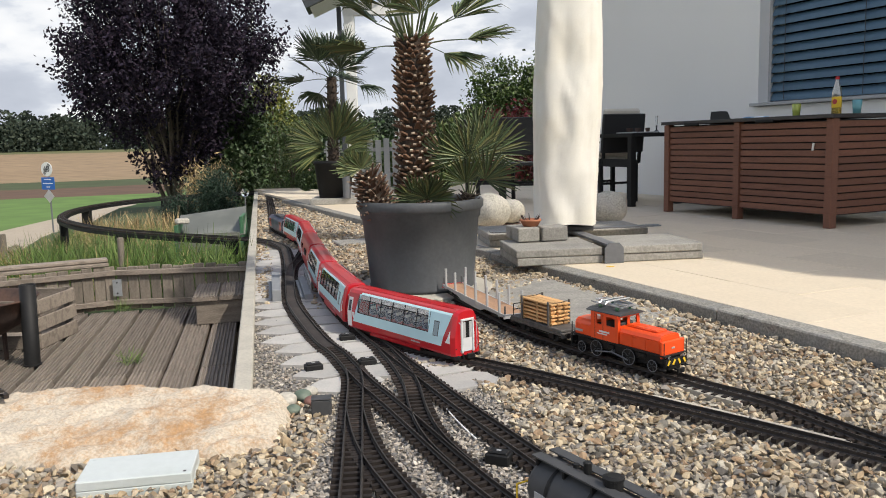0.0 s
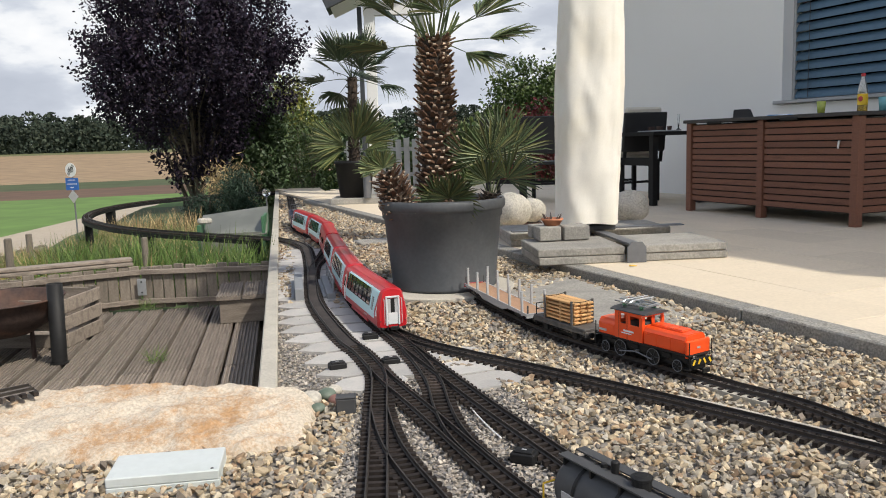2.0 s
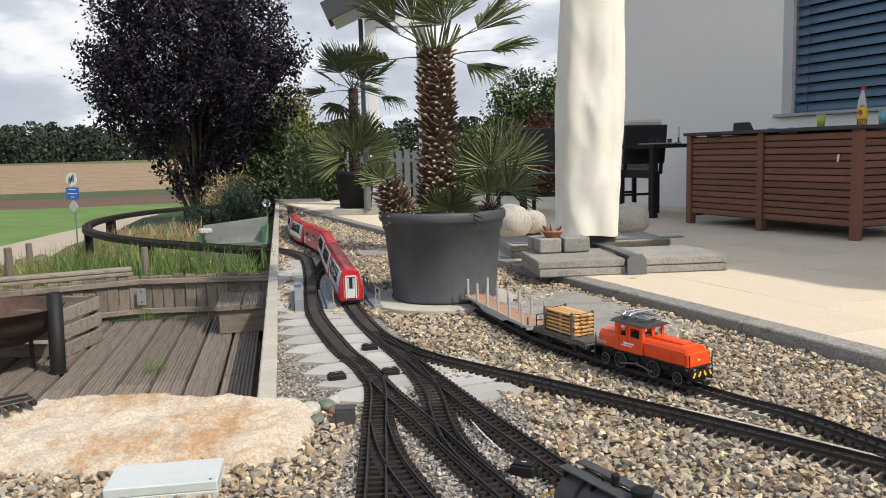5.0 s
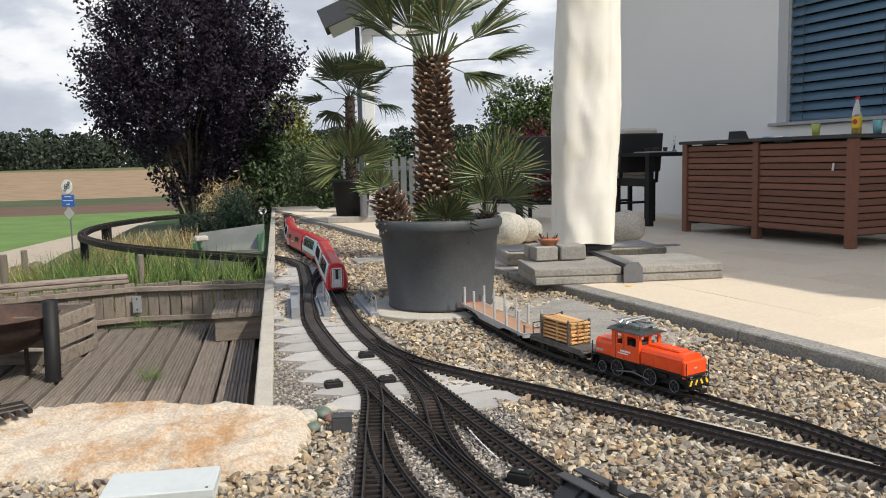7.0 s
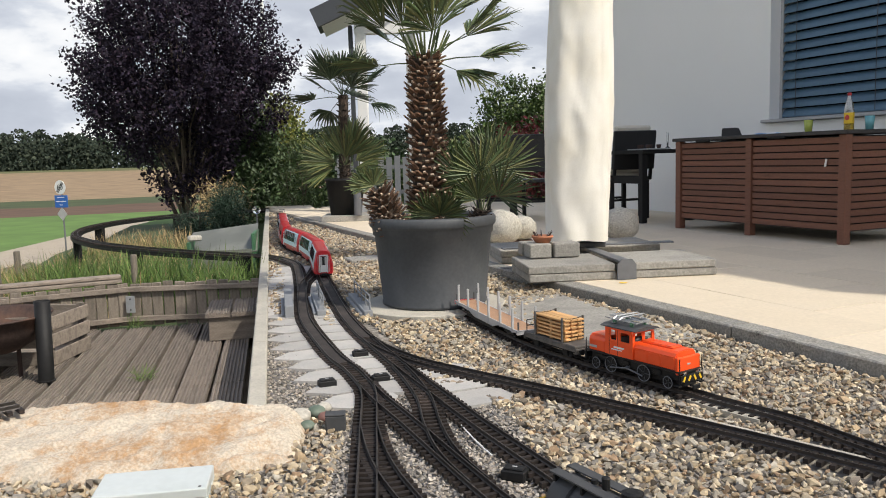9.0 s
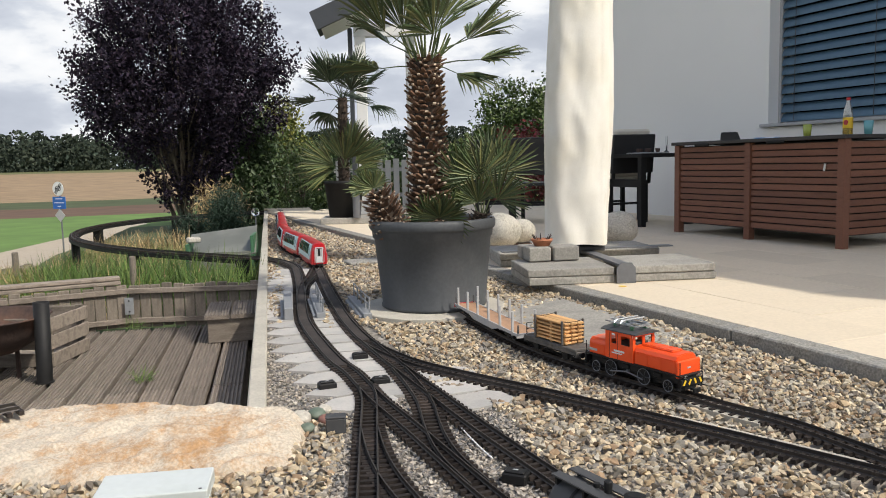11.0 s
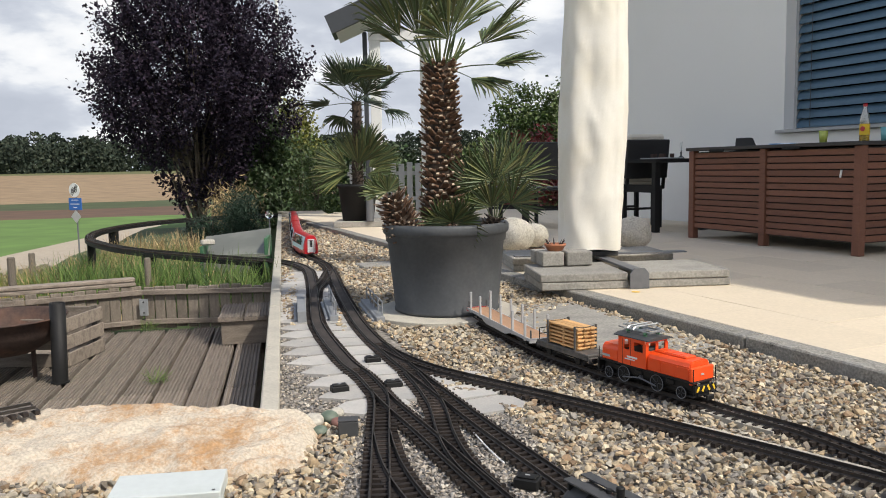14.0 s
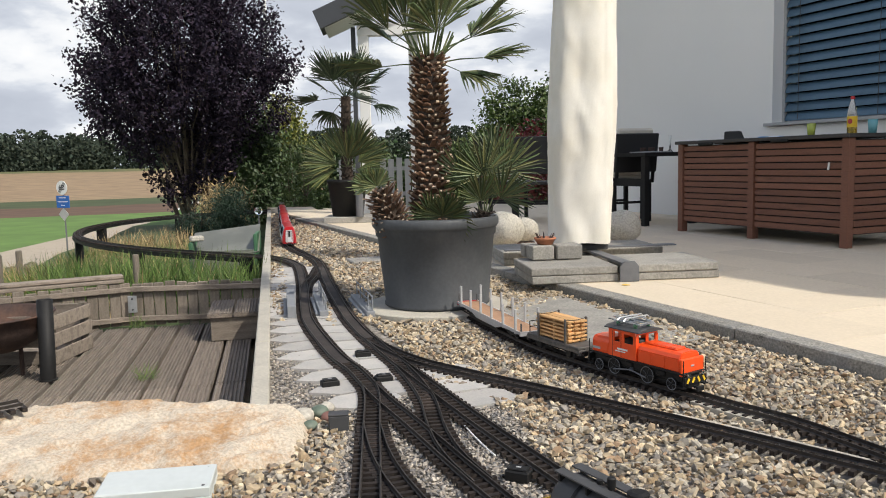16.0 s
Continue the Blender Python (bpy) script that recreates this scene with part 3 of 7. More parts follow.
train = []      # (thing, length, distance of its rear end from the train's tail)


def shell(bm, x0, x1, half, close=True):
    """A body of constant section along x. half: (y, z) from the bottom to the middle of the top."""
    pts = half + [(-y, z) for y, z in reversed(half[:-1] if half[-1][0] == 0 else half)]
    a = [bm.verts.new((x0, y, z)) for y, z in pts]
    b = [bm.verts.new((x1, y, z)) for y, z in pts]
    k = len(pts)
    for i in range(k):
        bm.faces.new((a[i], a[(i + 1) % k], b[(i + 1) % k], b[i]))
    if close:
        bm.faces.new(a)
        bm.faces.new(b[::-1])
    bmesh.ops.recalc_face_normals(bm, faces=bm.faces)


def wheelset(ob, x, r=0.0145):
    bm = bmesh.new()
    for y in (-0.0225, 0.0225):
        turned(bm, [(r + 0.002, -0.002), (r + 0.002, 0.0), (r, 0.0005), (r, 0.005)], 14, pose(x, y, r, -90 if y < 0 else 90))
    rod(bm, (x, -0.022, r), (x, 0.022, r), 0.003, n=6)
    part("wheelset", bm, M["dark_grey"], ob)


def bogie(ob, x, n=2):
    part("bogie_frame", boxed(x - 0.05, x + 0.05, -0.034, 0.034, 0.008, 0.022, bevel=0.003), M["black"], ob)
    for k in (-0.03, 0.03):
        wheelset(ob, x + k)


BODY = [(0.056, 0.012), (0.060, 0.020), (0.060, 0.072), (0.044, 0.138), (0.036, 0.149), (0.020, 0.154), (0, 0.1555)]


def couplings(ob, half):
    for s in (-1, 1):
        bm = bmesh.new()
        rod(bm, (s * half * 0.97, 0, 0.016), (s * (half + 0.022), 0, 0.016), 0.004, n=6)
        box(bm, s * (half + 0.018) - 0.004, s * (half + 0.018) + 0.004, -0.016, 0.016, 0.008, 0.024, bevel=0.002)
        part("coupling", bm, M["black"], ob)


def coach_end(ob, half, s):
    """Gangway frame, recessed end door and rails at one end of a coach."""
    x = s * half
    # flat black sheet on the end wall stands for the shade inside the gangway
    part("gangway_shade", boxed(x - 0.001, x + 0.001, -0.022, 0.022, 0.024, 0.118), M["black"], ob, "black sheet as the shade in the gangway opening")
    for y in (-0.024, 0.024):
        part("gangway_frame", boxed(x - 0.006, x + 0.006, y - 0.0035, y + 0.0035, 0.020, 0.120, bevel=0.0015), M["frame_pale"], ob, "pale grey gangway frame")
    part("gangway_frame", boxed(x - 0.006, x + 0.006, -0.0275, 0.0275, 0.1202, 0.127, bevel=0.0015), M["frame_pale"], ob, "pale grey gangway frame")
    part("door", boxed(x - 0.003, x + 0.003, -0.019, 0.019, 0.024, 0.066), M["frame_pale"], ob, "pale grey end door")
    for y in (-0.014, 0.014):
        part("door_post", boxed(x - 0.003, x + 0.003, y - 0.006, y + 0.006, 0.0662, 0.116), M["frame_grey"], ob)
    for y in (-0.034, 0.034):
        bm = bmesh.new()
        rod(bm, (x + s * 0.004, y, 0.026), (x + s * 0.010, y, 0.034), 0.0016, n=5)
        rod(bm, (x + s * 0.010, y, 0.034), (x + s * 0.010, y, 0.112), 0.0016, n=5)
        rod(bm, (x + s * 0.010, y, 0.112), (x, y, 0.118), 0.0016, n=5)
        part("hand_rail", bm, M["frame_grey"], ob, "grey end hand rail")
        part("buffer_step", boxed(x - 0.01, x + 0.010, y * 1.25 - 0.007, y * 1.25 + 0.007, 0.004, 0.014, bevel=0.002), M["black"], ob)
        part("tail_light", boxed(x - 0.0025, x + 0.0025, y * 1.42 - 0.002, y * 1.42 + 0.002, 0.034, 0.038), M["rust"], ob)
    for y in (-0.02, 0.02):
        bm = bmesh.new()
        rod(bm, (x, y, 0.018), (x + s * 0.012, y * 1.2, 0.003), 0.002, n=5)
        part("brake_hose", bm, M["black"], ob)


def fill_out(ob):
    """Bring a coach body to its full height and width over the running gear."""
    for c in ob.children:
        if c.name.split(".")[0] not in ("wheelset", "bogie_frame", "coupling", "underframe"):
            for v in c.data.vertices:
                v.co.z = 0.014 + (v.co.z - 0.010) * 1.09
                v.co.y *= 1.03


def side_y(z):
    """Half width of a coach side at height z: upright below, leaning in above."""
    return 0.060 if z < 0.072 else 0.060 - (z - 0.072) / 0.066 * 0.016 if z < 0.138 else 0.044 - (z - 0.138) / 0.011 * 0.008


def side_panel(bm, s, pts, proud, thick=0.003):
    """A thin panel on one side of a coach over an outline of (x, z), bent where the side leans in."""
    for i in range(len(pts) // 2 - 1):
        a, b, c, d = pts[i], pts[i + 1], pts[-2 - i], pts[-1 - i]
        va = [bm.verts.new((s * x, s * (side_y(z) + proud), z)) for x, z in (a, b, c, d)]
        vb = [bm.verts.new((v.co.x, v.co.y - s * thick, v.co.z)) for v in va]
        bm.faces.new(va)
        bm.faces.new(vb[::-1])
        for k in range(4):
            bm.faces.new((va[k], va[(k + 1) % 4], vb[(k + 1) % 4], vb[k]))
    bmesh.ops.recalc_face_normals(bm, faces=bm.faces)


def panorama_coach(label):
    ob = thing("railway_coach", label, "railway coach", group="coaches of the panoramic train")
    half = COACH / 2
    w0, w1 = -half + 0.135, -half + 0.580       # the glazed stretch of one side; the other side is turned about
    lo, hi = min(w0, -w1), max(w1, -w0)
    for a, b in ((-half + 0.016, lo), (hi, half - 0.016)):
        bm = bmesh.new()
        shell(bm, a, b, BODY)
        part("body_end", bm, M["red"], ob, "bright red coach end")
    for s in (-1, 1):
        bm = bmesh.new()
        a = [(y * 0.86 if y else 0, z if z < 0.1 else z - 0.004) for y, z in BODY]
        pts = [[bm.verts.new((s * x, y, z)) for y, z in half_ + [(-y, z) for y, z in reversed(half_[:-1])]] for x, half_ in ((half - 0.016, BODY), (half, a))]
        k = len(pts[0])
        for i in range(k):
            bm.faces.new((pts[0][i], pts[0][(i + 1) % k], pts[1][(i + 1) % k], pts[1][i]))
        bm.faces.new(pts[1])
        bmesh.ops.recalc_face_normals(bm, faces=bm.faces)
        part("end_wall", bm, M["red"], ob, "red end wall with bevelled corners")
    bm = bmesh.new()
    shell(bm, lo, hi, [(0.056, 0.012), (0.060, 0.020), (0.060, 0.072), (0, 0.072)])
    part("lower_body", bm, M["red"], ob)
    bm = bmesh.new()
    shell(bm, lo, hi, [(0.0425, 0.140), (0.036, 0.149), (0.020, 0.154), (0, 0.1555)])
    part("roof", bm, M["red"], ob, "glossy red roof")
    part("roof_rib", boxed(-half + 0.03, half - 0.03, -0.0215, -0.0195, 0.1536, 0.1552), M["red"], ob)
    part("roof_rib", boxed(-half + 0.03, half - 0.03, 0.0195, 0.0215, 0.1536, 0.1552), M["red"], ob)
    for s in (-1, 1):
        # pale blue flank with slanted ends: below the glass, at both ends of it and a strip above it
        p0, p1 = -half + 0.066, -half + 0.612
        slant = lambda z: -0.046 * (z - 0.038) / 0.106
        bm = bmesh.new()
        side_panel(bm, s, [(p0, 0.038), (p0 + slant(0.072), 0.072), (p1 + slant(0.072), 0.072), (p1, 0.038)], 0.0012)
        side_panel(bm, s, [(p0 + slant(0.072), 0.072), (p0 + slant(0.138), 0.138), (w0 + 0.012, 0.138), (w0, 0.072)], 0.0012)
        side_panel(bm, s, [(w1, 0.072), (w1, 0.138), (p1 + slant(0.138), 0.138), (p1 + slant(0.072), 0.072)], 0.0012)
        side_panel(bm, s, [(p0 + slant(0.138), 0.138), (p0 + slant(0.144), 0.144), (p1 + slant(0.144), 0.144), (p1 + slant(0.138), 0.138)], 0.0012)
        part("flank", bm, M["ice"], ob, "pale ice-blue side panel")
        n = 6
        for i in range(n):
            x0, x1 = w0 + (w1 - w0) * i / n + 0.002, w0 + (w1 - w0) * (i + 1) / n - 0.002
            for za, zb in ((0.0735, 0.1195), (0.1215, 0.1375)):
                bm = bmesh.new()
                side_panel(bm, s, [(x0, za), (x0, zb), (x1, zb), (x1, za)], 0.0, 0.001)
                part("panorama_window", bm, M["coach_glass"] if za < 0.1 else M["roof_glass"], ob, "clear panoramic window pane")
        bm = bmesh.new()
        for i in range(n + 1):
            x = s * (w0 + (w1 - w0) * i / n)
            rod(bm, (x, s * 0.0602, 0.0722), (x, s * 0.0446, 0.1378), 0.0018, n=4)
        for z in (0.0728, 0.1205):
            rod(bm, (s * w0, s * side_y(z), z), (s * w1, s * side_y(z), z), 0.0015, n=4)
        part("mullion", bm, M["black"], ob)
        bm = bmesh.new()
        side_panel(bm, s, [(w0 - 0.052, 0.068), (w0 - 0.052, 0.072), (w0 - 0.030, 0.072), (w0 - 0.030, 0.068)], 0.0022)
        side_panel(bm, s, [(w0 - 0.052, 0.072), (w0 - 0.052, 0.110), (w0 - 0.030, 0.110), (w0 - 0.030, 0.072)], 0.0022)
        part("toilet_window", bm, M["window_dim"], ob, "small frosted window")
        bm = bmesh.new()
        side_panel(bm, s, [(w0 - 0.055, 0.066), (w0 - 0.055, 0.072), (w0 - 0.027, 0.072), (w0 - 0.027, 0.066)], 0.0017)
        side_panel(bm, s, [(w0 - 0.055, 0.072), (w0 - 0.055, 0.113), (w0 - 0.027, 0.113), (w0 - 0.027, 0.072)], 0.0017)
        part("toilet_window_frame", bm, M["dark_grey"], ob)
        bm = bmesh.new()
        side_panel(bm, s, [(half - 0.046, 0.018), (half - 0.046, 0.072), (half - 0.018, 0.072), (half - 0.018, 0.018)], 0.001)
        side_panel(bm, s, [(half - 0.046, 0.072), (half - 0.046, 0.122), (half - 0.018, 0.122), (half - 0.018, 0.072)], 0.001)
        part("door", bm, M["white"], ob, "white side door")
        bm = bmesh.new()
        side_panel(bm, s, [(half - 0.040, 0.074), (half - 0.040, 0.112), (half - 0.024, 0.112), (half - 0.024, 0.074)], 0.002)
        part("door_window", bm, M["dark_glass"], ob)
        bm = bmesh.new()
        side_panel(bm, s, [(half - 0.062, 0.050), (half - 0.062, 0.0715), (half - 0.048, 0.0715), (half - 0.056, 0.050)], 0.001)
        part("side_wedge", bm, M["white"], ob, "white wedge on the red end")
        bm = bmesh.new()
        side_panel(bm, s, [(-half + 0.044, 0.052), (-half + 0.028, 0.0715), (-half + 0.019, 0.0715), (-half + 0.019, 0.052)], 0.001)
        side_panel(bm, s, [(-half + 0.028, 0.0715), (-half + 0.022, 0.090), (-half + 0.019, 0.090), (-half + 0.019, 0.0715)], 0.001)
        part("side_wedge", bm, M["white"], ob, "white wedge on the red end")
        part("lettering", boxed(*sorted((s * (w0 + 0.05), s * (w0 + 0.10))), s * 0.0606 - 0.0006, s * 0.0606 + 0.0006, 0.027, 0.031), M["frame_grey"], ob, "small pale writing bar")
    for i in range(8):
        x = lo + 0.045 + i * 0.055
        for y in (-0.030, 0.030):
            bm = bmesh.new()
            box(bm, x - 0.006, x + 0.006, y - 0.013, y + 0.013, 0.0725, 0.108, bevel=0.002)
            box(bm, x - 0.022, x - 0.006, y - 0.013, y + 0.013, 0.0725, 0.084)
            part("seat", bm, M["seat_blue"], ob, "dark blue seat")
            part("headrest", boxed(x - 0.0072, x + 0.0072, y - 0.011, y + 0.011, 0.092, 0.102, bevel=0.001), M["white"], ob, "white headrest cover")
    for s in (-1, 1):
        for x in (-0.10, 0.12):
            part("table", boxed(x - 0.010, x + 0.010, s * 0.031 - 0.014, s * 0.031 + 0.014, 0.089, 0.091), M["frame_grey"], ob)
        part("skirt", boxed(-0.145, 0.165, s * 0.057 - 0.002, s * 0.057 + 0.002, 0.002, 0.0118), M["red"], ob, "red skirt between the bogies")
    part("underframe", boxed(-0.15, 0.15, -0.04, 0.04, 0.004, 0.0115, bevel=0.002), M["black"], ob)
    for s in (-1, 1):
        coach_end(ob, half, s)
        bogie(ob, s * 0.225)
    couplings(ob, half)
    fill_out(ob)
    return ob


def red_coach():
    ob = thing("railway_coach", "all-red model railway service coach with few windows", "railway coach", group="coaches of the panoramic train")
    half = COACH / 2
    bm = bmesh.new()
    shell(bm, -half, half, BODY)
    part("body", bm, M["red"], ob)
    for s in (-1, 1):
        for x in (-0.20, -0.12, 0.16):
            part("window", boxed(x, x + 0.05, s * 0.0575 - 0.004, s * 0.0575 + 0.004, 0.075, 0.108, bevel=0.002), M["dark_glass"], ob)
        part("lettering", boxed(0.0, 0.10, s * 0.0602 - 0.0006, s * 0.0602 + 0.0006, 0.058, 0.068), M["white"], ob, "white writing bar")
        part("door", boxed(0.25, 0.29, s * 0.0606 - 0.001, s * 0.0606 + 0.001, 0.02, 0.072), M["white"], ob)
        coach_end(ob, half, s)
        bogie(ob, s * 0.225)
    couplings(ob, half)
    fill_out(ob)
    return ob


def express_engine():
    ob = thing("railway_engine", "dark blue and magenta model electric railway engine", "engine")
    half = 0.31
    bm = bmesh.new()
    shell(bm, -half, half, [(0.054, 0.014), (0.058, 0.022), (0.058, 0.100), (0.050, 0.118), (0.030, 0.126), (0, 0.127)])
    part("body", bm, M["navy"], ob)
    for s in (-1, 1):
        bm = bmesh.new()
        shell(bm, s * half, s * (half + 0.018), [(0.050, 0.016), (0.052, 0.060), (0.046, 0.075), (0, 0.078)])
        part("nose", bm, surface("magenta", (0.42, 0.02, 0.10), 0.4, scale=30, vary=0.1, bump=0.0), ob, "magenta nose")
        part("windscreen", boxed(s * half - 0.003, s * half + 0.003, -0.045, 0.045, 0.082, 0.110), M["dark_glass"], ob)
        part("cab_panel", boxed(s * 0.23 - 0.045, s * 0.23 + 0.045, -0.0588, 0.0588, 0.03, 0.10), M["red"], ob, "red cab flank")
        bm = bmesh.new()
        box(bm, s * 0.17 - 0.04, s * 0.17 + 0.04, -0.03, 0.03, 0.130, 0.136)
        rod(bm, (s * 0.15, 0, 0.134), (s * 0.21, 0, 0.160), 0.003, n=5)
        rod(bm, (s * 0.21, 0, 0.160), (s * 0.16, 0, 0.178), 0.003, n=5)
        rod(bm, (s * 0.16, -0.035, 0.180), (s * 0.16, 0.035, 0.180), 0.004, n=5)
        part("pantograph", bm, M["dark_grey"], ob)
        bogie(ob, s * 0.20)
        for y in (-1, 1):
            part("side_window", boxed(s * 0.235 - 0.018, s * 0.235 + 0.018, y * 0.0585 - 0.0012, y * 0.0585 + 0.0012, 0.075, 0.098), M["dark_glass"], ob)
    part("roof_gear", boxed(-0.10, 0.10, -0.03, 0.03, 0.1265, 0.142, bevel=0.004), M["dark_grey"], ob)
    couplings(ob, half)
    return ob


def build_train():
    first = panorama_coach("red and pale blue panoramic model railway coach")
    step = COACH + GAP
    for k in range(6):
        if k == 3:
            ob = red_coach()
        else:
            ob = first if k == 0 else copy_thing(first, Matrix.Identity(4))
        train.append((ob, COACH, k * step))
    train.append((express_engine(), 0.62, 6 * step + 0.01))


build_train()

# ---- the standing goods train ----
SIDE_LINE = smooth_line([(x, y, 0) for x, y in reversed(SIDING)], 0.01)      # from the far end towards the viewer
side_end = nearest(SIDE_LINE, 0.775, 2.36)


def orange_engine():
    ob = thing("railway_engine", "bright orange model electric shunting engine with pantograph", "engine")
    h = 0.208
    part("frame", boxed(-h + 0.005, h - 0.005, -0.027, 0.027, 0.014, 0.057, bevel=0.002), M["black"], ob)
    part("running_board", boxed(-h, h, -0.053, 0.053, 0.052 + 0.0065, 0.052 + 0.012, bevel=0.001), M["black"], ob)
    for s in (-1, 1):
        part("side_frame", boxed(-h + 0.02, h - 0.02, s * 0.033 - 0.003, s * 0.033 + 0.003, 0.030, 0.058, bevel=0.002), M["black"], ob)
        for x in (-0.125, -0.03, 0.105):
            part("spring_box", boxed(x - 0.016, x + 0.016, s * 0.039 - 0.004, s * 0.039 + 0.004, 0.036, 0.054, bevel=0.003), M["black"], ob)

    def hood(x0, x1, w, z1, name):
        bm = bmesh.new()
        shell(bm, x0, x1, [(w, 0.0645), (w, z1 - 0.016), (w - 0.005, z1 - 0.006), (w - 0.014, z1), (0, z1 + 0.002)])
        bmesh.ops.bevel(bm, geom=[e for e in bm.edges if abs(e.verts[0].co.x - e.verts[1].co.x) < 1e-6 and e.verts[0].co.z > 0.07], offset=0.003, segments=2, affect="EDGES")
        part(name, bm, M["orange"], ob)

    hood(0.012, h - 0.022, 0.046, 0.122, "front_hood")
    hood(-h + 0.012, -0.112, 0.046, 0.118, "rear_hood")
    part("nose_plate", boxed(h - 0.0215, h - 0.010, -0.052, 0.052, 0.052, 0.106, bevel=0.003), M["orange"], ob)
    part("hood_top", boxed(0.022, h - 0.055, -0.024, 0.024, 0.1225, 0.128, bevel=0.003), M["orange"], ob)
    for i in range(4):
        part("hood_lid", boxed(0.026 + 0.032 * i, 0.054 + 0.032 * i, -0.021, 0.021, 0.1281, 0.1292), M["orange"], ob)
    for i in range(3):
        for s in (-1, 1):
            part("side_panel", boxed(0.018 + 0.056 * i, 0.070 + 0.056 * i, s * 0.0465 - 0.001, s * 0.0465 + 0.001, 0.068, 0.101, bevel=0.0008), M["orange"], ob)
            for x in (0.024 + 0.056 * i, 0.062 + 0.056 * i):
                part("hinge", boxed(x, x + 0.004, s * 0.0476 - 0.001, s * 0.0476 + 0.001, 0.097, 0.102), M["orange"], ob)
    for s in (-1, 1):
        bm = bmesh.new()
        rod(bm, (0.015, s * 0.050, 0.107), (h - 0.03, s * 0.050, 0.107), 0.0011, n=5)
        part("handrail", bm, M["orange"], ob)
        part("side_panel", boxed(-h + 0.03, -0.12, s * 0.0465 - 0.001, s * 0.0465 + 0.001, 0.068, 0.100, bevel=0.0008), M["orange"], ob)
    # cab: walls with window openings left between posts, glazed
    x0, x1, w, zt = -0.112, 0.012, 0.051, 0.158
    for s in (-1, 1):
        y0, y1 = sorted((s * w, s * (w - 0.003)))
        for a in ((x0, x1, y0, y1, 0.0645, 0.116), (x0, x0 + 0.026, y0, y1, 0.116, zt), (x0 + 0.050, x1 - 0.006, y0, y1, 0.146, zt), (x1 - 0.014, x1, y0, y1, 0.116, 0.146), (x0 + 0.026, x0 + 0.050, y0, y1, 0.150, zt),
                  (x0 + 0.050, x0 + 0.070, y0, y1, 0.116, 0.146)):
            part("cab_wall", boxed(*a), M["orange"], ob)
        part("emblem", boxed(-0.072, -0.026, s * (w + 0.0005) - 0.0006, s * (w + 0.0005) + 0.0006, 0.090, 0.096), M["white"], ob, "white emblem bar")
        part("emblem", boxed(-0.082, -0.036, s * (w + 0.0005) - 0.0006, s * (w + 0.0005) + 0.0006, 0.083, 0.0865), M["white"], ob)
        part("number", boxed(-0.190, -0.155, s * 0.0478 - 0.0008, s * 0.0478 + 0.0008, 0.074, 0.082), M["frame_grey"], ob, "pale number bar")
        part("door_seam", boxed(x0 + 0.0185, x0 + 0.0198, s * (w + 0.0003) - 0.0005, s * (w + 0.0003) + 0.0005, 0.066, 0.152), M["rust"], ob)
        part("door_seam", boxed(x0 + 0.0562, x0 + 0.0575, s * (w + 0.0003) - 0.0005, s * (w + 0.0003) + 0.0005, 0.066, 0.152), M["rust"], ob)
    for xa, xb in ((x0, x0 + 0.003), (x1 - 0.003, x1)):
        for a in ((xa, xb, -w + 0.003, w - 0.003, 0.0645, 0.122), (xa, xb, -w + 0.003, -w + 0.012, 0.122, zt), (xa, xb, w - 0.012, w - 0.003, 0.122, zt), (xa, xb, -0.006, 0.006, 0.122, zt),
                  (xa, xb, -w + 0.012, w - 0.012, 0.149, zt)):
            part("cab_wall", boxed(*a), M["orange"], ob)
    part("cab_floor", boxed(x0 + 0.004, x1 - 0.004, -w + 0.004, w - 0.004, 0.106, 0.111), M["black"], ob)
    part("control_desk", boxed(x1 - 0.030, x1 - 0.006, -0.03, 0.03, 0.1112, 0.130, bevel=0.003), M["dark_grey"], ob)
    bm = bmesh.new()
    shell(bm, x0 - 0.016, x1 + 0.016, [(w + 0.006, zt), (w + 0.006, zt + 0.003), (w - 0.012, zt + 0.009), (0, zt + 0.012)])
    part("cab_roof", bm, M["dark_grey"], ob, "dark grey cab roof")
    # folded pantograph on insulators
    for cx in (-0.088, -0.012):
        for cy in (-0.030, 0.030):
            bm = bmesh.new()
            turned(bm, [(0.005, zt + 0.006), (0.008, zt + 0.010), (0.004, zt + 0.013), (0.008, zt + 0.016), (0.004, zt + 0.022)], 8, pose(cx, cy, 0))
            part("insulator", bm, M["green_paint"], ob)
    bm = bmesh.new()
    z = zt + 0.023
    for cy in (-0.030, 0.030):
        rod(bm, (-0.105, cy, z), (0.010, cy, z), 0.0026, n=5)
        rod(bm, (-0.10, cy, z), (0.02, cy * 0.6, z + 0.008), 0.0018, n=5)
        rod(bm, (0.02, cy * 0.6, z + 0.008), (-0.075, cy * 0.9, z + 0.016), 0.0018, n=5)
        rod(bm, (0.005, cy, z), (-0.12, cy * 0.6, z + 0.009), 0.0018, n=5)
        rod(bm, (-0.12, cy * 0.6, z + 0.009), (-0.02, cy * 0.9, z + 0.016), 0.0018, n=5)
    for x in (-0.105, -0.048, 0.010):
        rod(bm, (x, -0.034, z), (x, 0.034, z), 0.0026, n=5)
    rod(bm, (0.02, -0.02, z + 0.008), (0.02, 0.02, z + 0.008), 0.0022, n=5)
    rod(bm, (-0.12, -0.02, z + 0.009), (-0.12, 0.02, z + 0.009), 0.0022, n=5)
    for x in (-0.062, -0.034):
        rod(bm, (x, -0.05, z + 0.017), (x, 0.05, z + 0.017), 0.003, n=6)
        for s in (-1, 1):
            rod(bm, (x, s * 0.05, z + 0.017), (x, s * 0.062, z + 0.010), 0.0022, n=5)
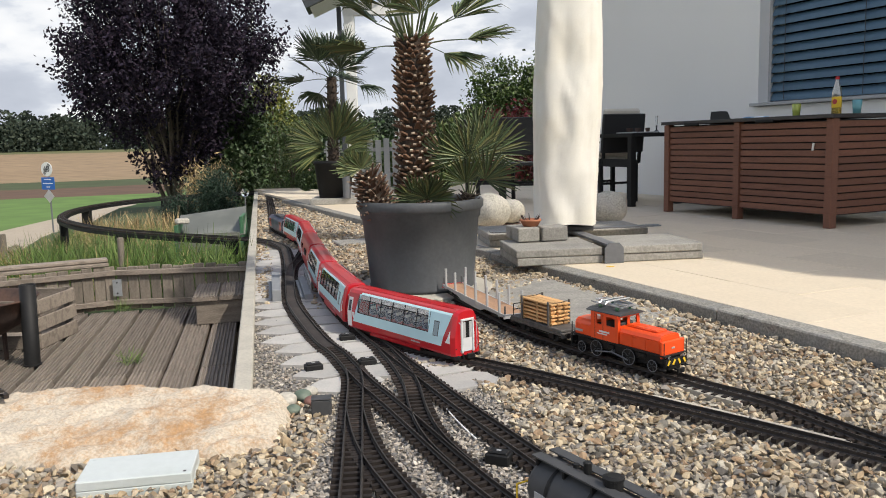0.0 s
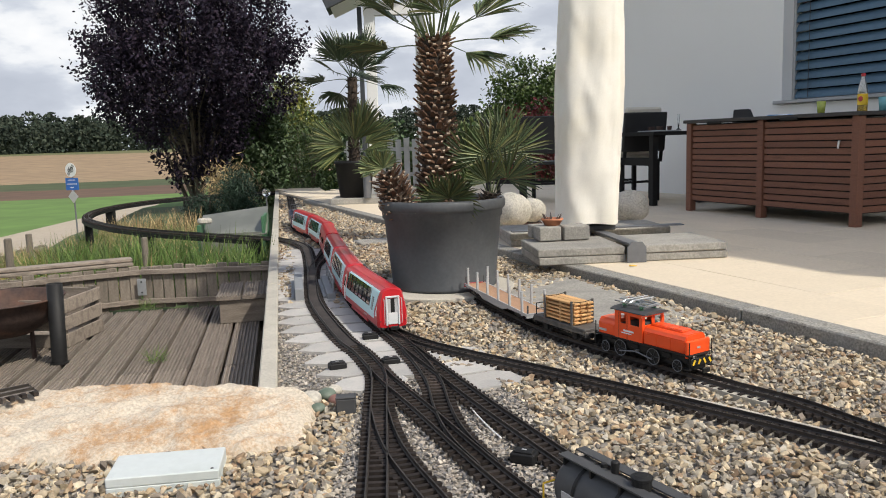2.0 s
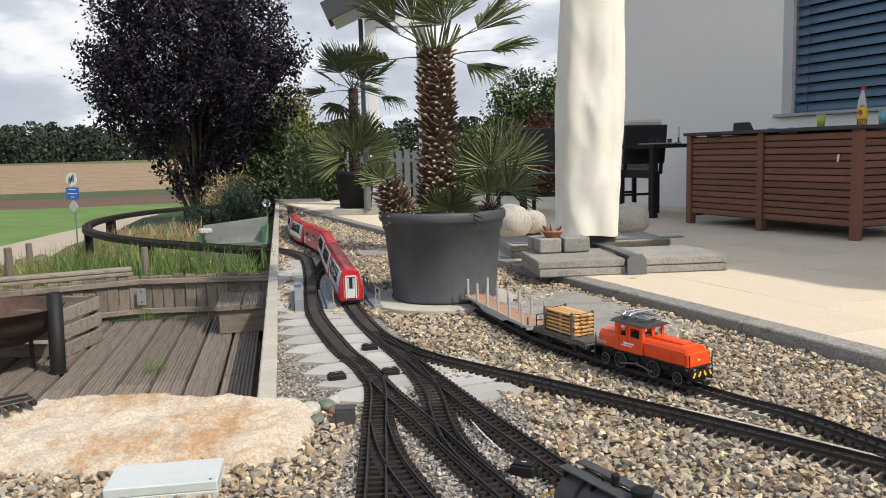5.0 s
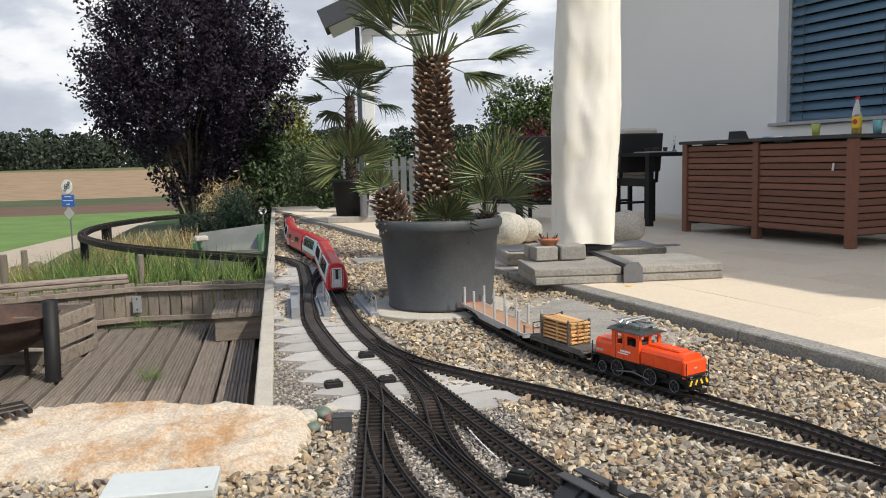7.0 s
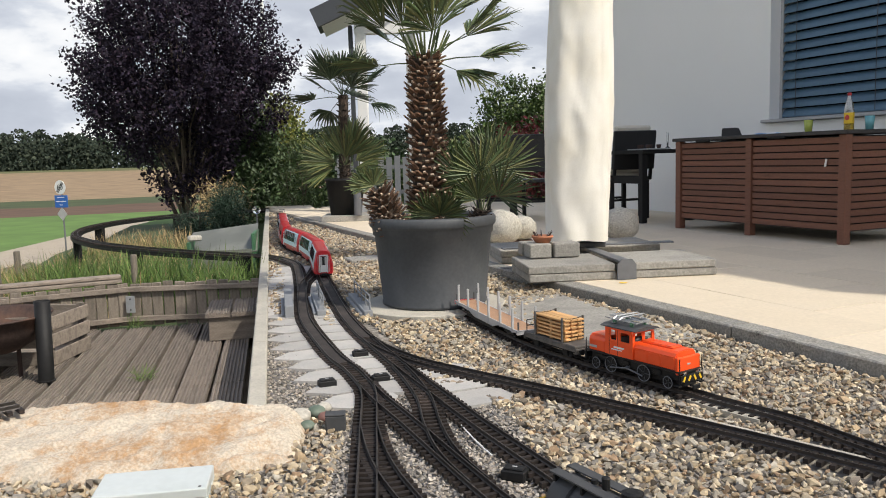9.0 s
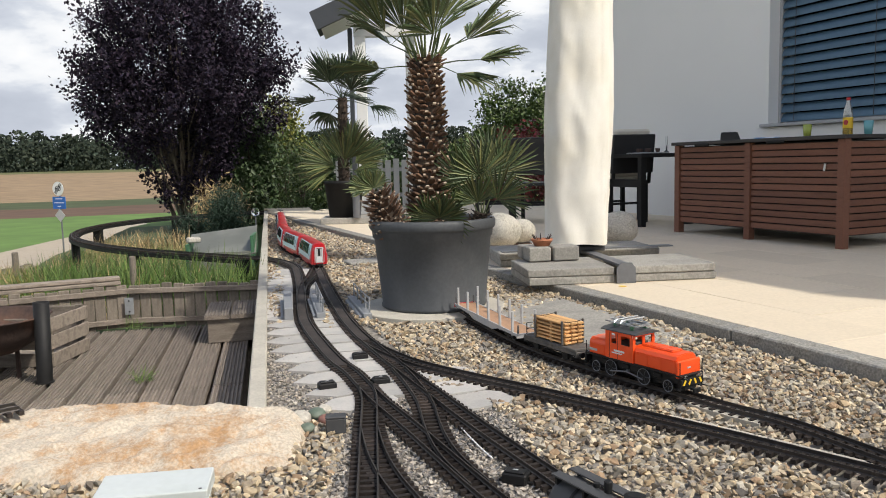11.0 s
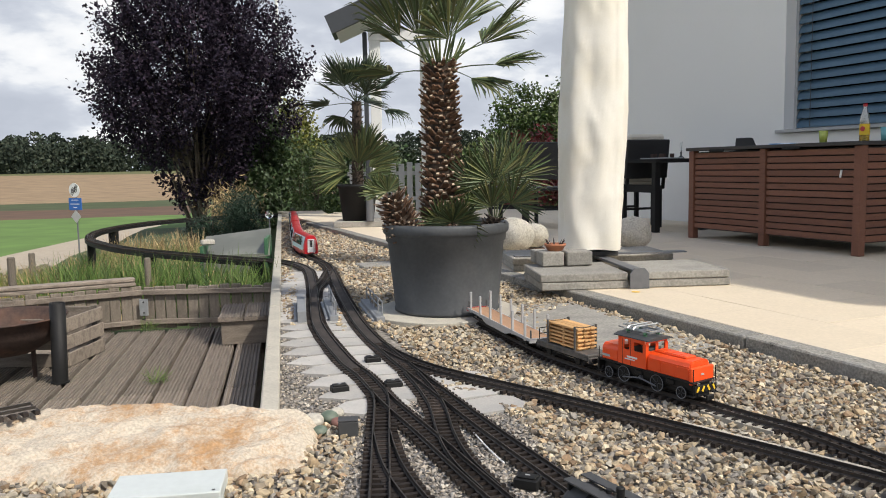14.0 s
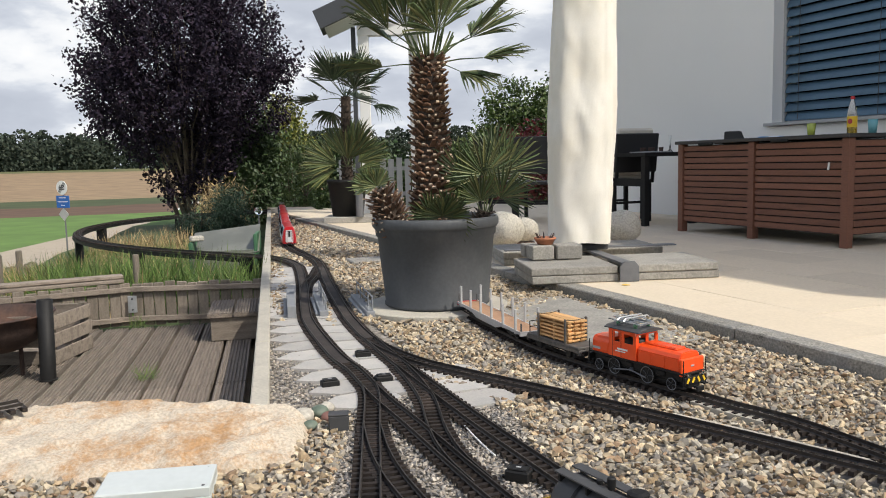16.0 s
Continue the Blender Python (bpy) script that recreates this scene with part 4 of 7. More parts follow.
    part("pantograph", bm, M["silver"], ob, "folded silver-grey pantograph")
    bm = bmesh.new()
    for k in range(5):
        rod(bm, (-0.098 + 0.006 * math.cos(k), -0.04 + k * 0.004, zt + 0.008), (-0.07, -0.035 + 0.02 * k, zt + 0.018 + 0.003 * math.sin(k * 2)), 0.0016, n=5)
    turned(bm, [(0.008, zt + 0.008), (0.008, zt + 0.020), (0.006, zt + 0.022)], 10, pose(-0.055, 0.0, 0))
    part("roof_wiring", bm, M["steel_grey"], ob)
    bm = bmesh.new()
    rod(bm, (x0 - 0.010, 0.018, zt + 0.010), (x0 - 0.040, -0.012, zt + 0.020), 0.0022, n=6)
    part("horn", bm, M["steel_grey"], ob)
    for x, r in ((-0.165, 0.0195), (-0.095, 0.0275), (0.050, 0.0275), (0.150, 0.0195)):
        for s in (-1, 1):
            bm = bmesh.new()
            turned(bm, [(r + 0.001, 0.0), (r + 0.001, 0.003), (r - 0.003, 0.0045), (r - 0.004, 0.002), (0.004, 0.002), (0.004, 0.005)], 20, pose(x, s * 0.038, r, -90 * s))
            wheel = part("wheel", bm, M["black"], ob)
            bm = bmesh.new()
            turned(bm, [(r + 0.0004, 0.0046), (r - 0.0010, 0.0055), (r - 0.0028, 0.0046)], 20, pose(x, s * 0.038, r, -90 * s), caps=False)
            part("tyre", bm, M["steel_grey"], wheel, "bright steel tyre")
            bm = bmesh.new()
            for k in range(5):
                a = k * 2 * math.pi / 5
                rod(bm, (x, s * 0.0415, r), (x + (r - 0.004) * math.cos(a), s * 0.0415, r + (r - 0.004) * math.sin(a)), 0.0016, n=4)
            part("spokes", bm, M["dark_grey"], wheel)
    for s in (-1, 1):
        bm = bmesh.new()
        rod(bm, (-0.095, s * 0.046, 0.018), (-0.02, s * 0.046, 0.030), 0.0026, n=6)
        rod(bm, (-0.02, s * 0.046, 0.030), (0.050, s * 0.046, 0.018), 0.0026, n=6)
        rod(bm, (-0.02, s * 0.034, 0.034), (-0.02, s * 0.046, 0.030), 0.006, n=8)
        part("side_rod", bm, M["steel_grey"], ob)
    for e in (-1, 1):
        part("buffer_beam", boxed(e * h - 0.006, e * h + 0.002, -0.05, 0.05, 0.030, 0.0515, bevel=0.001), M["black"], ob)
        for i in range(4):
            y = -0.036 + i * 0.024
            part("stripe", boxed(e * (h + 0.0026) - 0.0006, e * (h + 0.0026) + 0.0006, -0.0035, 0.0035, -0.009, 0.009, m=pose(0, y, 0.041, 30 if y > 0 else -30)), M["yellow"], ob, "yellow warning stripe")
        for y in (-0.051, 0.051):
            bm = bmesh.new()
            rod(bm, (e * (h - 0.004), y, 0.022), (e * (h - 0.004), y, 0.104), 0.0018, n=5)
            part("grab_rail", bm, M["black"], ob)
            part("step", boxed(e * (h - 0.012) - 0.012, e * (h - 0.012) + 0.012, y - 0.008, y + 0.008, 0.018, 0.021), M["black"], ob)
            bm = bmesh.new()
            turned(bm, [(0.007, 0), (0.007, 0.004), (0.0035, 0.006)], 10, pose(e * (h + 0.002), y * 0.66, 0.058, 0, 90 * e))
            part("headlamp", bm, M["clear"], ob)
    part("number", boxed(h - 0.0098, h - 0.0085, -0.010, 0.004, 0.080, 0.085), M["frame_grey"], ob, "pale number bar")
    couplings(ob, h)
    return ob


def place_on_side(ob, gap_from_front, length):
    m = ride(SIDE_LINE, side_end - gap_from_front - length, length)
    ob.matrix_basis = m
    return ob


place_on_side(orange_engine(), 0.0, 0.43)


def log_wagon(length=0.32):
    """Short wagon with a stack of planks between stakes."""
    ob = thing("goods_wagon", "short dark grey goods wagon stacked with timber planks", "wagon", group="standing goods wagons")
    h = length / 2
    part("floor", boxed(-h, h, -0.050, 0.050, 0.046, 0.056, bevel=0.002), M["wagon_grey"], ob)
    part("frame", boxed(-h + 0.01, h - 0.01, -0.034, 0.034, 0.024, 0.0458), M["black"], ob)
    for s in (-1, 1):
        part("sole_bar", boxed(-h + 0.004, h - 0.004, s * 0.046 - 0.003, s * 0.046 + 0.003, 0.034, 0.0458, bevel=0.001), M["wagon_grey"], ob)
        part("buffer_beam", boxed(s * h - 0.003, s * h + 0.003, -0.048, 0.048, 0.026, 0.0455, bevel=0.001), M["wagon_grey"], ob)
        for y in (-0.03, 0.03):
            bm = bmesh.new()
            turned(bm, [(0.005, 0), (0.005, 0.012), (0.010, 0.013), (0.010, 0.016)], 10, pose(s * (h + 0.003), y, 0.036, 0, 90 * s))
            part("buffer", bm, M["black"], ob)
    for x in (-h + 0.07, h - 0.07):
        wheelset(ob, x)
        for s in (-1, 1):
            part("axle_box", boxed(x - 0.014, x + 0.014, s * 0.038 - 0.005, s * 0.038 + 0.005, 0.008, 0.034, bevel=0.002), M["black"], ob)
    for s in (-1, 1):
        for x in (-0.085, 0.082):
            part("stake", boxed(x - 0.0045, x + 0.0045, s * 0.048 - 0.003, s * 0.048 + 0.003, 0.0565, 0.146, bevel=0.001), M["wagon_grey"], ob)
    for x in (-0.085, 0.082):
        bm = bmesh.new()
        sag = [(x, -0.048 + 0.012 * k, 0.144 - 0.006 * (1 - ((k - 4) / 4) ** 2)) for k in range(9)]
        for a, b in zip(sag, sag[1:]):
            rod(bm, a, b, 0.0012, n=4)
        part("chain", bm, M["black"], ob)
    bm = bmesh.new()
    for y in (-0.04, 0.0, 0.04):
        rod(bm, (-h + 0.006, y, 0.056), (-h + 0.006, y, 0.100), 0.002, n=5)
    for z in (0.078, 0.100):
        rod(bm, (-h + 0.006, -0.04, z), (-h + 0.006, 0.04, z), 0.002, n=5)
    part("end_rail", bm, M["black"], ob)
    part("brake_stand", boxed(-h + 0.02, -h + 0.03, 0.025, 0.035, 0.056, 0.09), M["black"], ob)
    couplings(ob, h)
    place_on_side(ob, 0.478, length)
    load = thing("timber_stack", "stack of pale yellow timber planks on the wagon", "timber", ob.matrix_basis.copy())
    rng = random.Random(17)
    for col in range(3):
        y = -0.0295 + col * 0.0292
        for k in range(6):
            z = 0.0572 + k * 0.0138
            dy, dx = rng.uniform(-0.0012, 0.0012), rng.uniform(-0.004, 0.004)
            part("plank", boxed(-0.105 + dx, 0.094 + dx, y - 0.0128 + dy, y + 0.0128 + dy, z + 0.0042, z + 0.0108, bevel=0.0008), M["plank"], load)
            for x in (-0.09, 0.0, 0.080):
                part("spacer", boxed(x - 0.006, x + 0.006, y - 0.0092, y + 0.0092, z - 0.0028, z + 0.004), M["plank"], load)
    return ob


log_wagon()


def stake_wagon(length=0.76):
    ob = thing("goods_wagon", "long light grey stake wagon with brown plank floor", "wagon", group="standing goods wagons")
    h = length / 2
    part("floor", boxed(-h + 0.01, h - 0.01, -0.046, 0.046, 0.041, 0.046), M["wagon_floor"], ob, "brown plank floor")
    for s in (-1, 1):
        bm = bmesh.new()
        pts = [(-h, 0.047), (-h, 0.036), (-h + 0.2, 0.032), (-0.12, 0.016), (0.12, 0.016), (h - 0.2, 0.032), (h, 0.036), (h, 0.047)]
        prism(bm, pts, -0.003, 0.003, pose(0, s * 0.05, 0, 90))
        part("sole_bar", bm, M["frame_grey"], ob, "light grey side beam")
        for i in range(6):
            x = -h + 0.05 + i * (length - 0.10) / 5
            part("stake", boxed(x - 0.005, x + 0.005, s * 0.050 - 0.0045, s * 0.050 + 0.0045, 0.030, 0.130, bevel=0.001), M["frame_grey"], ob, "light grey stake")
        bogie(ob, s * (h - 0.13))
        part("end_beam", boxed(s * h - 0.005, s * h + 0.005, -0.053, 0.053, 0.030, 0.0475), M["red"] if s < 0 else M["frame_grey"], ob)
        for y in (-0.045, 0.045):
            part("end_post", boxed(s * (h - 0.004) - 0.002, s * (h - 0.004) + 0.002, y - 0.003, y + 0.003, 0.046, 0.080), M["dark_grey"], ob)
    couplings(ob, h)
    place_on_side(ob, 0.835, length)


stake_wagon()


def tank_wagon():
    line = smooth_line([(x, y, 0) for x, y in LEFT[:6]], 0.01)
    length = 0.42
    ob = thing("tank_wagon", "weathered black model tank wagon with a roof walkway", "tank wagon")
    h = length / 2
    bm = bmesh.new()
    turned(bm, [(0.02, -0.168), (0.045, -0.162), (0.053, -0.148), (0.053, 0.148), (0.045, 0.162), (0.02, 0.168)], 28, pose(0, 0, 0.090, 0, 90))
    part("tank", bm, M["dark_grey"], ob, "grimy black tank", True)
    for x in (-0.10, 0.0, 0.10):
        bm = bmesh.new()
        turned(bm, [(0.0542, -0.004), (0.0545, 0), (0.0542, 0.004)], 28, pose(x, 0, 0.090, 0, 90), caps=False)
        part("strap", bm, M["black"], ob)
    part("frame", boxed(-h, h, -0.045, 0.045, 0.024, 0.036, bevel=0.002), M["black"], ob)
    for s in (-1, 1):
        part("walkway", boxed(-0.165, 0.165, s * 0.021 - 0.011, s * 0.021 + 0.011, 0.1475, 0.1505), M["dark_grey"], ob)
        for x in (-0.15, -0.075, 0.0, 0.075, 0.15):
            part("walkway_bracket", boxed(x - 0.0025, x + 0.0025, s * 0.026 - 0.006, s * 0.026 + 0.006, 0.134, 0.147), M["black"], ob)
        for x in (-0.13, 0.13):
            wheelset(ob, x) if s < 0 else None
        part("number", boxed(0.085, 0.13, s * 0.0531 - 0.0012, s * 0.0531 + 0.0012, 0.082, 0.096), M["frame_grey"], ob, "pale number bar")
    bm = bmesh.new()
    turned(bm, [(0.017, 0.142), (0.017, 0.160), (0.019, 0.161), (0.019, 0.165), (0.012, 0.168)], 18, pose(-0.02, 0, 0))
    part("dome", bm, M["black"], ob)
    bm = bmesh.new()
    turned(bm, [(0.007, 0.148), (0.008, 0.168), (0.006, 0.170)], 12, pose(0.045, 0, 0))
    part("valve", bm, M["black"], ob)
    bm = bmesh.new()
    turned(bm, [(0.006, 0.148), (0.006, 0.155)], 12, pose(0.075, 0, 0))
    part("valve", bm, M["black"], ob)
    bm = bmesh.new()
    for y in (-0.04, 0.04):
        rod(bm, (h - 0.008, y, 0.036), (h - 0.008, y, 0.080), 0.002, n=5)
    rod(bm, (h - 0.008, -0.04, 0.080), (h - 0.008, 0.04, 0.080), 0.002, n=5)
    part("platform_rail", bm, M["yellow"], ob, "yellow platform rail")
    couplings(ob, h)
    ob.matrix_basis = ride(line, nearest(line, 0.205, 1.475) - length, length)


tank_wagon()


def motions():
    """Everything that moves: the train along its line and the car on the lane."""
    for ob, length, back in train:
        walk(ob, [(t, ride(LINE, nearest(LINE, x, y) + back, length)) for t, x, y in TAIL])
    walk(car, [(t, lane_pose(s)) for t, s in CAR_RUN])

# ---- patio and house ----
def patio():
    ob = thing("patio", "pale sandstone-coloured patio of large slabs with a granite edge", "patio", HOUSE, kind="structure")
    part("bedding", boxed(-8.5, 7.0, -2.50, 1.30, -0.30, 0.028), M["concrete"], ob)
    tile = mesh_of(boxed(0.0015, 0.7985, 0.0015, 0.3985, 0.025, 0.05, bevel=0.0015), "tile", M["patio"])
    y = -2.50
    k = 0
    while y < 1.29:
        x = -8.4 + (0.4 if k % 2 else 0.0)
        while x < 6.0:
            shared("tile", tile, ob, pose(x, y, random.uniform(-0.0008, 0.0008)))
            x += 0.8
        y += 0.4
        k += 1
    stone = mesh_of(boxed(0.002, 0.998, -2.61, -2.5025, -0.25, 0.052, bevel=0.006), "edge_stone", M["granite"])
    for i in range(14):
        shared("edge_stone", stone, ob, pose(-6.35 + i, random.uniform(-0.003, 0.003), random.uniform(-0.002, 0.002)))
    return ob


patio()
back = strip("patio_back", 8.4, 13.5, lambda y: edge_x(y), lambda y: edge_x(8.4) - 0.4184 * (y - 8.4) + 0.25, -0.3, 0.046, M["patio"])
tagged(back, "narrow pale paved strip along the far gravel", "pavement", kind="structure")


def house():
    """White house front with a window behind closed blue blinds."""
    wall = thing("wall_house", "white plastered house wall in shade", "wall", HOUSE, kind="structure")
    for a in ((-5.2, -2.0, 1.30, 1.62, 0.0, 3.4), (1.2, 6.3, 1.30, 1.62, 0.0, 3.4), (-2.0, 1.2, 1.30, 1.62, 0.0, 1.02), (-2.0, 1.2, 1.30, 1.62, 3.0, 3.4), (-5.2, 6.3, 1.30, 1.62, 3.4, 6.3),
              (-5.2, -4.9, 1.62, 7.0, 0.0, 6.3), (6.0, 6.3, 1.62, 7.0, 0.0, 6.3)):
        part("wall_panel", boxed(*a), M["plaster"], wall)
    win = thing("window_1", "wide window with lowered blue slatted blinds", "window", HOUSE, kind="structure")
    part("pane", boxed(-1.93, 1.13, 1.56, 1.575, 1.08, 2.96), M["dark_glass"], win)
    for a in ((-2.0, -1.93), (1.13, 1.2), (-0.43, -0.37)):
        part("window_frame", boxed(*a, 1.54, 1.60, 1.02, 3.0), M["frame_grey"], win)
    part("window_sill", boxed(-2.06, 1.26, 1.24, 1.53, 1.024, 1.056, bevel=0.004), M["frame_grey"], win, "pale grey aluminium sill")
    part("window_frame", boxed(-2.0, 1.2, 1.542, 1.60, 1.056, 1.09), M["frame_grey"], win)
    part("guide_rail", boxed(-1.998, -1.965, 1.43, 1.47, 1.06, 3.0), M["frame_grey"], win)
    bm = bmesh.new()
    rings = []
    for i in range(9):
        a = -1 + 2 * i / 8
        rings.append((a * 0.047, 0.010 * (1 - a * a)))
    for sgn, off in ((1, 0.0), (-1, -0.0015)):
        pts = [(y, z + off) for y, z in rings]
        va = [bm.verts.new((-1.96, y, z)) for y, z in pts]
        vb = [bm.verts.new((1.15, y, z)) for y, z in pts]
        for i in range(8):
            f = (va[i], va[i + 1], vb[i + 1], vb[i])
            bm.faces.new(f if sgn < 0 else f[::-1])
    me = mesh_of(bm, "slat", M["blind"], True)
    for i in range(21):
        shared("slat", me, win, pose(0, 1.45, 1.115 + i * 0.0925, 64))
    for x in (-1.78, -0.9, 0.1, 0.95):
        bm = bmesh.new()
        rod(bm, (x, 1.41, 1.08), (x, 1.41, 3.0), 0.0035, n=5)
        part("cord", bm, M["dark_grey"], win)


house()
def storage_box():
    ob = thing("storage_box", "large brown slatted wooden storage box with a black lid", "storage box", HOUSE)
    L_, D, H = 1.84, 0.85, 0.83
    z = 0.052
    leg = (0.062, 0.062)
    for x in (-L_, -L_ / 2 - 0.05, -0.062):
        part("leg", boxed(x, x + leg[0], -0.006, 0.06, z, z + H - 0.03, bevel=0.003), M["teak"], ob)
    part("leg", boxed(-0.075, 0.004, D - 0.07, D, z, z + H - 0.03, bevel=0.003), M["teak"], ob)
    part("leg", boxed(-L_, -L_ + 0.075, D - 0.07, D, z, z + H - 0.03, bevel=0.003), M["teak"], ob)
    n = 13
    for i in range(n):
        z0 = z + 0.10 + i * (H - 0.14) / n
        z1 = z0 + (H - 0.14) / n - 0.009
        for a, b in ((-L_ + 0.063, -L_ / 2 - 0.051), (-L_ / 2 + 0.013, -0.063)):
            part("slat", boxed(a, b, 0.012, 0.03, z0, z1, bevel=0.002), M["teak"], ob)
        part("slat", boxed(-0.018, -0.002, 0.062, D - 0.071, z0, z1, bevel=0.002), M["teak"], ob)
        part("slat", boxed(-L_ + 0.002, -L_ + 0.018, 0.062, D - 0.071, z0, z1, bevel=0.002), M["teak"], ob)
    part("liner", boxed(-L_ + 0.03, -0.03, 0.042, D - 0.02, z + 0.09, z + H - 0.04), M["black"], ob)
    part("lid", boxed(-L_ - 0.02, 0.02, -0.03, D + 0.02, z + H - 0.029, z + H, bevel=0.004), M["lid"], ob, "black-stained wooden lid")
    for x in (-1.45, -0.62):
        part("lid_grip", boxed(x - 0.09, x + 0.09, -0.036, -0.022, z + H - 0.042, z + H - 0.020, bevel=0.004), M["black"], ob)
    bm = bmesh.new()
    rod(bm, (-0.185, 0.005, 0.62), (-0.175, 0.004, 0.675), 0.008, n=6)
    part("handle", bm, M["white"], ob, "small white pull tag")
    return ob


storage_box()
TOP = 0.052 + 0.83


def on_house(x, y, z, rz=0):
    return HOUSE @ pose(x, y, z, 0, 0, rz)


def bottle():
    ob = thing("bottle", "clear plastic bottle half full of yellow soda with a red cap", "bottle", on_house(-0.32, 0.40, TOP))
    bm = bmesh.new()
    turned(bm, [(0.0, 0.001), (0.033, 0.001), (0.036, 0.01), (0.036, 0.15), (0.034, 0.17), (0.030, 0.20), (0.016, 0.25), (0.012, 0.27)], 20, caps=False)
    part("shell", bm, M["clear"], ob, smooth=True)
    bm = bmesh.new()
    turned(bm, [(0.031, 0.004), (0.034, 0.012), (0.034, 0.135)], 20)
    part("drink", bm, M["soda"], ob, "yellow orange soda")
    bm = bmesh.new()
    turned(bm, [(0.0365, 0.055), (0.0368, 0.058), (0.0368, 0.135), (0.0365, 0.138)], 20, caps=False)
    part("wrapper", bm, M["yellow"], ob, "yellow wrapper with a red round mark")
    bm = bmesh.new()
    turned(bm, [(0.02, -0.001), (0.02, 0.001)], 16, pose(0.012, -0.0362, 0.10, 90))
    part("mark", bm, M["red"], ob, "round red mark")
    bm = bmesh.new()
    turned(bm, [(0.015, 0.268), (0.0155, 0.27), (0.0155, 0.288), (0.014, 0.29)], 16)
    part("cap", bm, M["red"], ob, "red screw cap")


bottle()


def tumbler(x, y, drink, label):
    ob = thing("tumbler", label, "glass", on_house(x, y, TOP), group="plastic cups on the box")
    bm = bmesh.new()
    turned(bm, [(0.0, 0.001), (0.026, 0.001), (0.036, 0.105), (0.034, 0.105), (0.025, 0.006), (0.0, 0.006)], 18, caps=False)
    part("cup", bm, drink, ob, smooth=True)
    bm = bmesh.new()
    turned(bm, [(0.0235, 0.007), (0.030, 0.068)], 18)
    part("drink", bm, drink, ob)


tumbler(-0.72, 0.42, M["lemon"], "clear plastic cup of pale green drink")
tumbler(-0.14, 0.40, M["aqua"], "turquoise plastic cup on the box lid")
pack = thing("packet", "crumpled blue and white snack packet on the lid", "packet", on_house(-1.28, 0.55, TOP, 10))
part("sheet", boxed(-0.12, 0.12, -0.03, 0.03, 0.0, 0.022, bevel=0.008), surface("pack_blue", (0.12, 0.33, 0.62), 0.4, scale=30, vary=0.5, second=(0.7, 0.75, 0.8), coarse=18), pack)


def garden_chair(label, m, cushion):
    ob = thing("garden_chair", label, "chair", m, group="black garden chairs")
    for x in (-0.24, 0.20):
        for y in (-0.24, 0.20):
            part("leg", boxed(x, x + 0.04, y, y + 0.04, 0, 0.42), M["black"], ob)
    part("seat", boxed(-0.26, 0.26, -0.26, 0.26, 0.42, 0.455, bevel=0.006), M["wicker"], ob)
    part("backrest", boxed(-0.26, 0.26, 0.20, 0.235, 0.57, 0.98, m=pose(0, 0, 0, -7), bevel=0.008), M["wicker"], ob)
    for x in (-0.24, 0.21):
        part("back_post", boxed(x, x + 0.03, 0.205, 0.23, 0.456, 0.60, m=pose(0, 0, 0, -7)), M["black"], ob)
    for y in (-0.235, 0.215):
        part("stretcher", boxed(-0.199, 0.199, y, y + 0.02, 0.20, 0.225), M["black"], ob)
    for x in (-0.26, 0.225):
        part("armrest", boxed(x, x + 0.035, -0.24, 0.22, 0.64, 0.665), M["black"], ob)
    if cushion:
        part("cushion", boxed(-0.23, 0.23, -0.24, 0.2, 0.456, 0.50, bevel=0.015), M["cushion"], ob, "cream seat cushion")
        part("cushion", boxed(-0.23, 0.23, -0.24, 0.2, 0.502, 0.55, bevel=0.015), M["cushion"], ob, "cream seat cushion")
        part("back_pad", boxed(-0.22, 0.22, 0.135, 0.195, 0.56, 1.03, m=pose(0, 0, 0, -7), bevel=0.02), M["cushion"], ob, "cream back cushion")
    return ob


garden_chair("black wicker garden chair with two cream cushions", pose(2.02, 8.75, 0.051, 0, 0, 200), True)
garden_chair("black garden chair beside the umbrella", pose(1.08, 8.95, 0.051, 0, 0, 175), False)
garden_chair("black garden chair with its back to the palm", pose(0.78, 9.35, 0.051, 0, 0, 160), False)
garden_chair("black garden chair pushed behind the storage box", on_house(-2.30, 1.0, 0.051, 12), False)


def high_table():
    ob = thing("garden_table", "black garden table beside the storage box", "table", on_house(-2.85, 0.42, 0.051))
    part("tabletop", boxed(-0.44, 0.44, -0.36, 0.30, 0.70, 0.74, bevel=0.004), M["black"], ob)
    for x in (-0.42, 0.36):
        for y in (-0.35, 0.23):
            part("leg", boxed(x, x + 0.06, y, y + 0.06, 0, 0.70), M["black"], ob)
    part("apron", boxed(-0.36, 0.36, -0.345, -0.32, 0.40, 0.48), M["black"], ob)
    tray = thing("tray", "grey tray of small dark cups on the table", "tray", on_house(-2.72, 0.35, 0.792))
    part("plate", boxed(-0.2, 0.2, -0.14, 0.14, 0, 0.012, bevel=0.004), M["frame_grey"], tray)
    for i in range(5):
        bm = bmesh.new()
        turned(bm, [(0.02, 0.012), (0.026, 0.05), (0.022, 0.052)], 10)
        p = part("cup", bm, M["rust"], tray)
        p.location = (-0.14 + 0.07 * i, 0.04 * (-1) ** i, 0)
    vase = thing("glass_vase", "slim clear glass vase on the table", "vase", on_house(-2.60, 0.52, 0.792))
    bm = bmesh.new()
    turned(bm, [(0.03, 0), (0.03, 0.01), (0.008, 0.03), (0.012, 0.16), (0.015, 0.17)], 12)
    part("glass", bm, M["clear"], vase, smooth=True)


high_table()


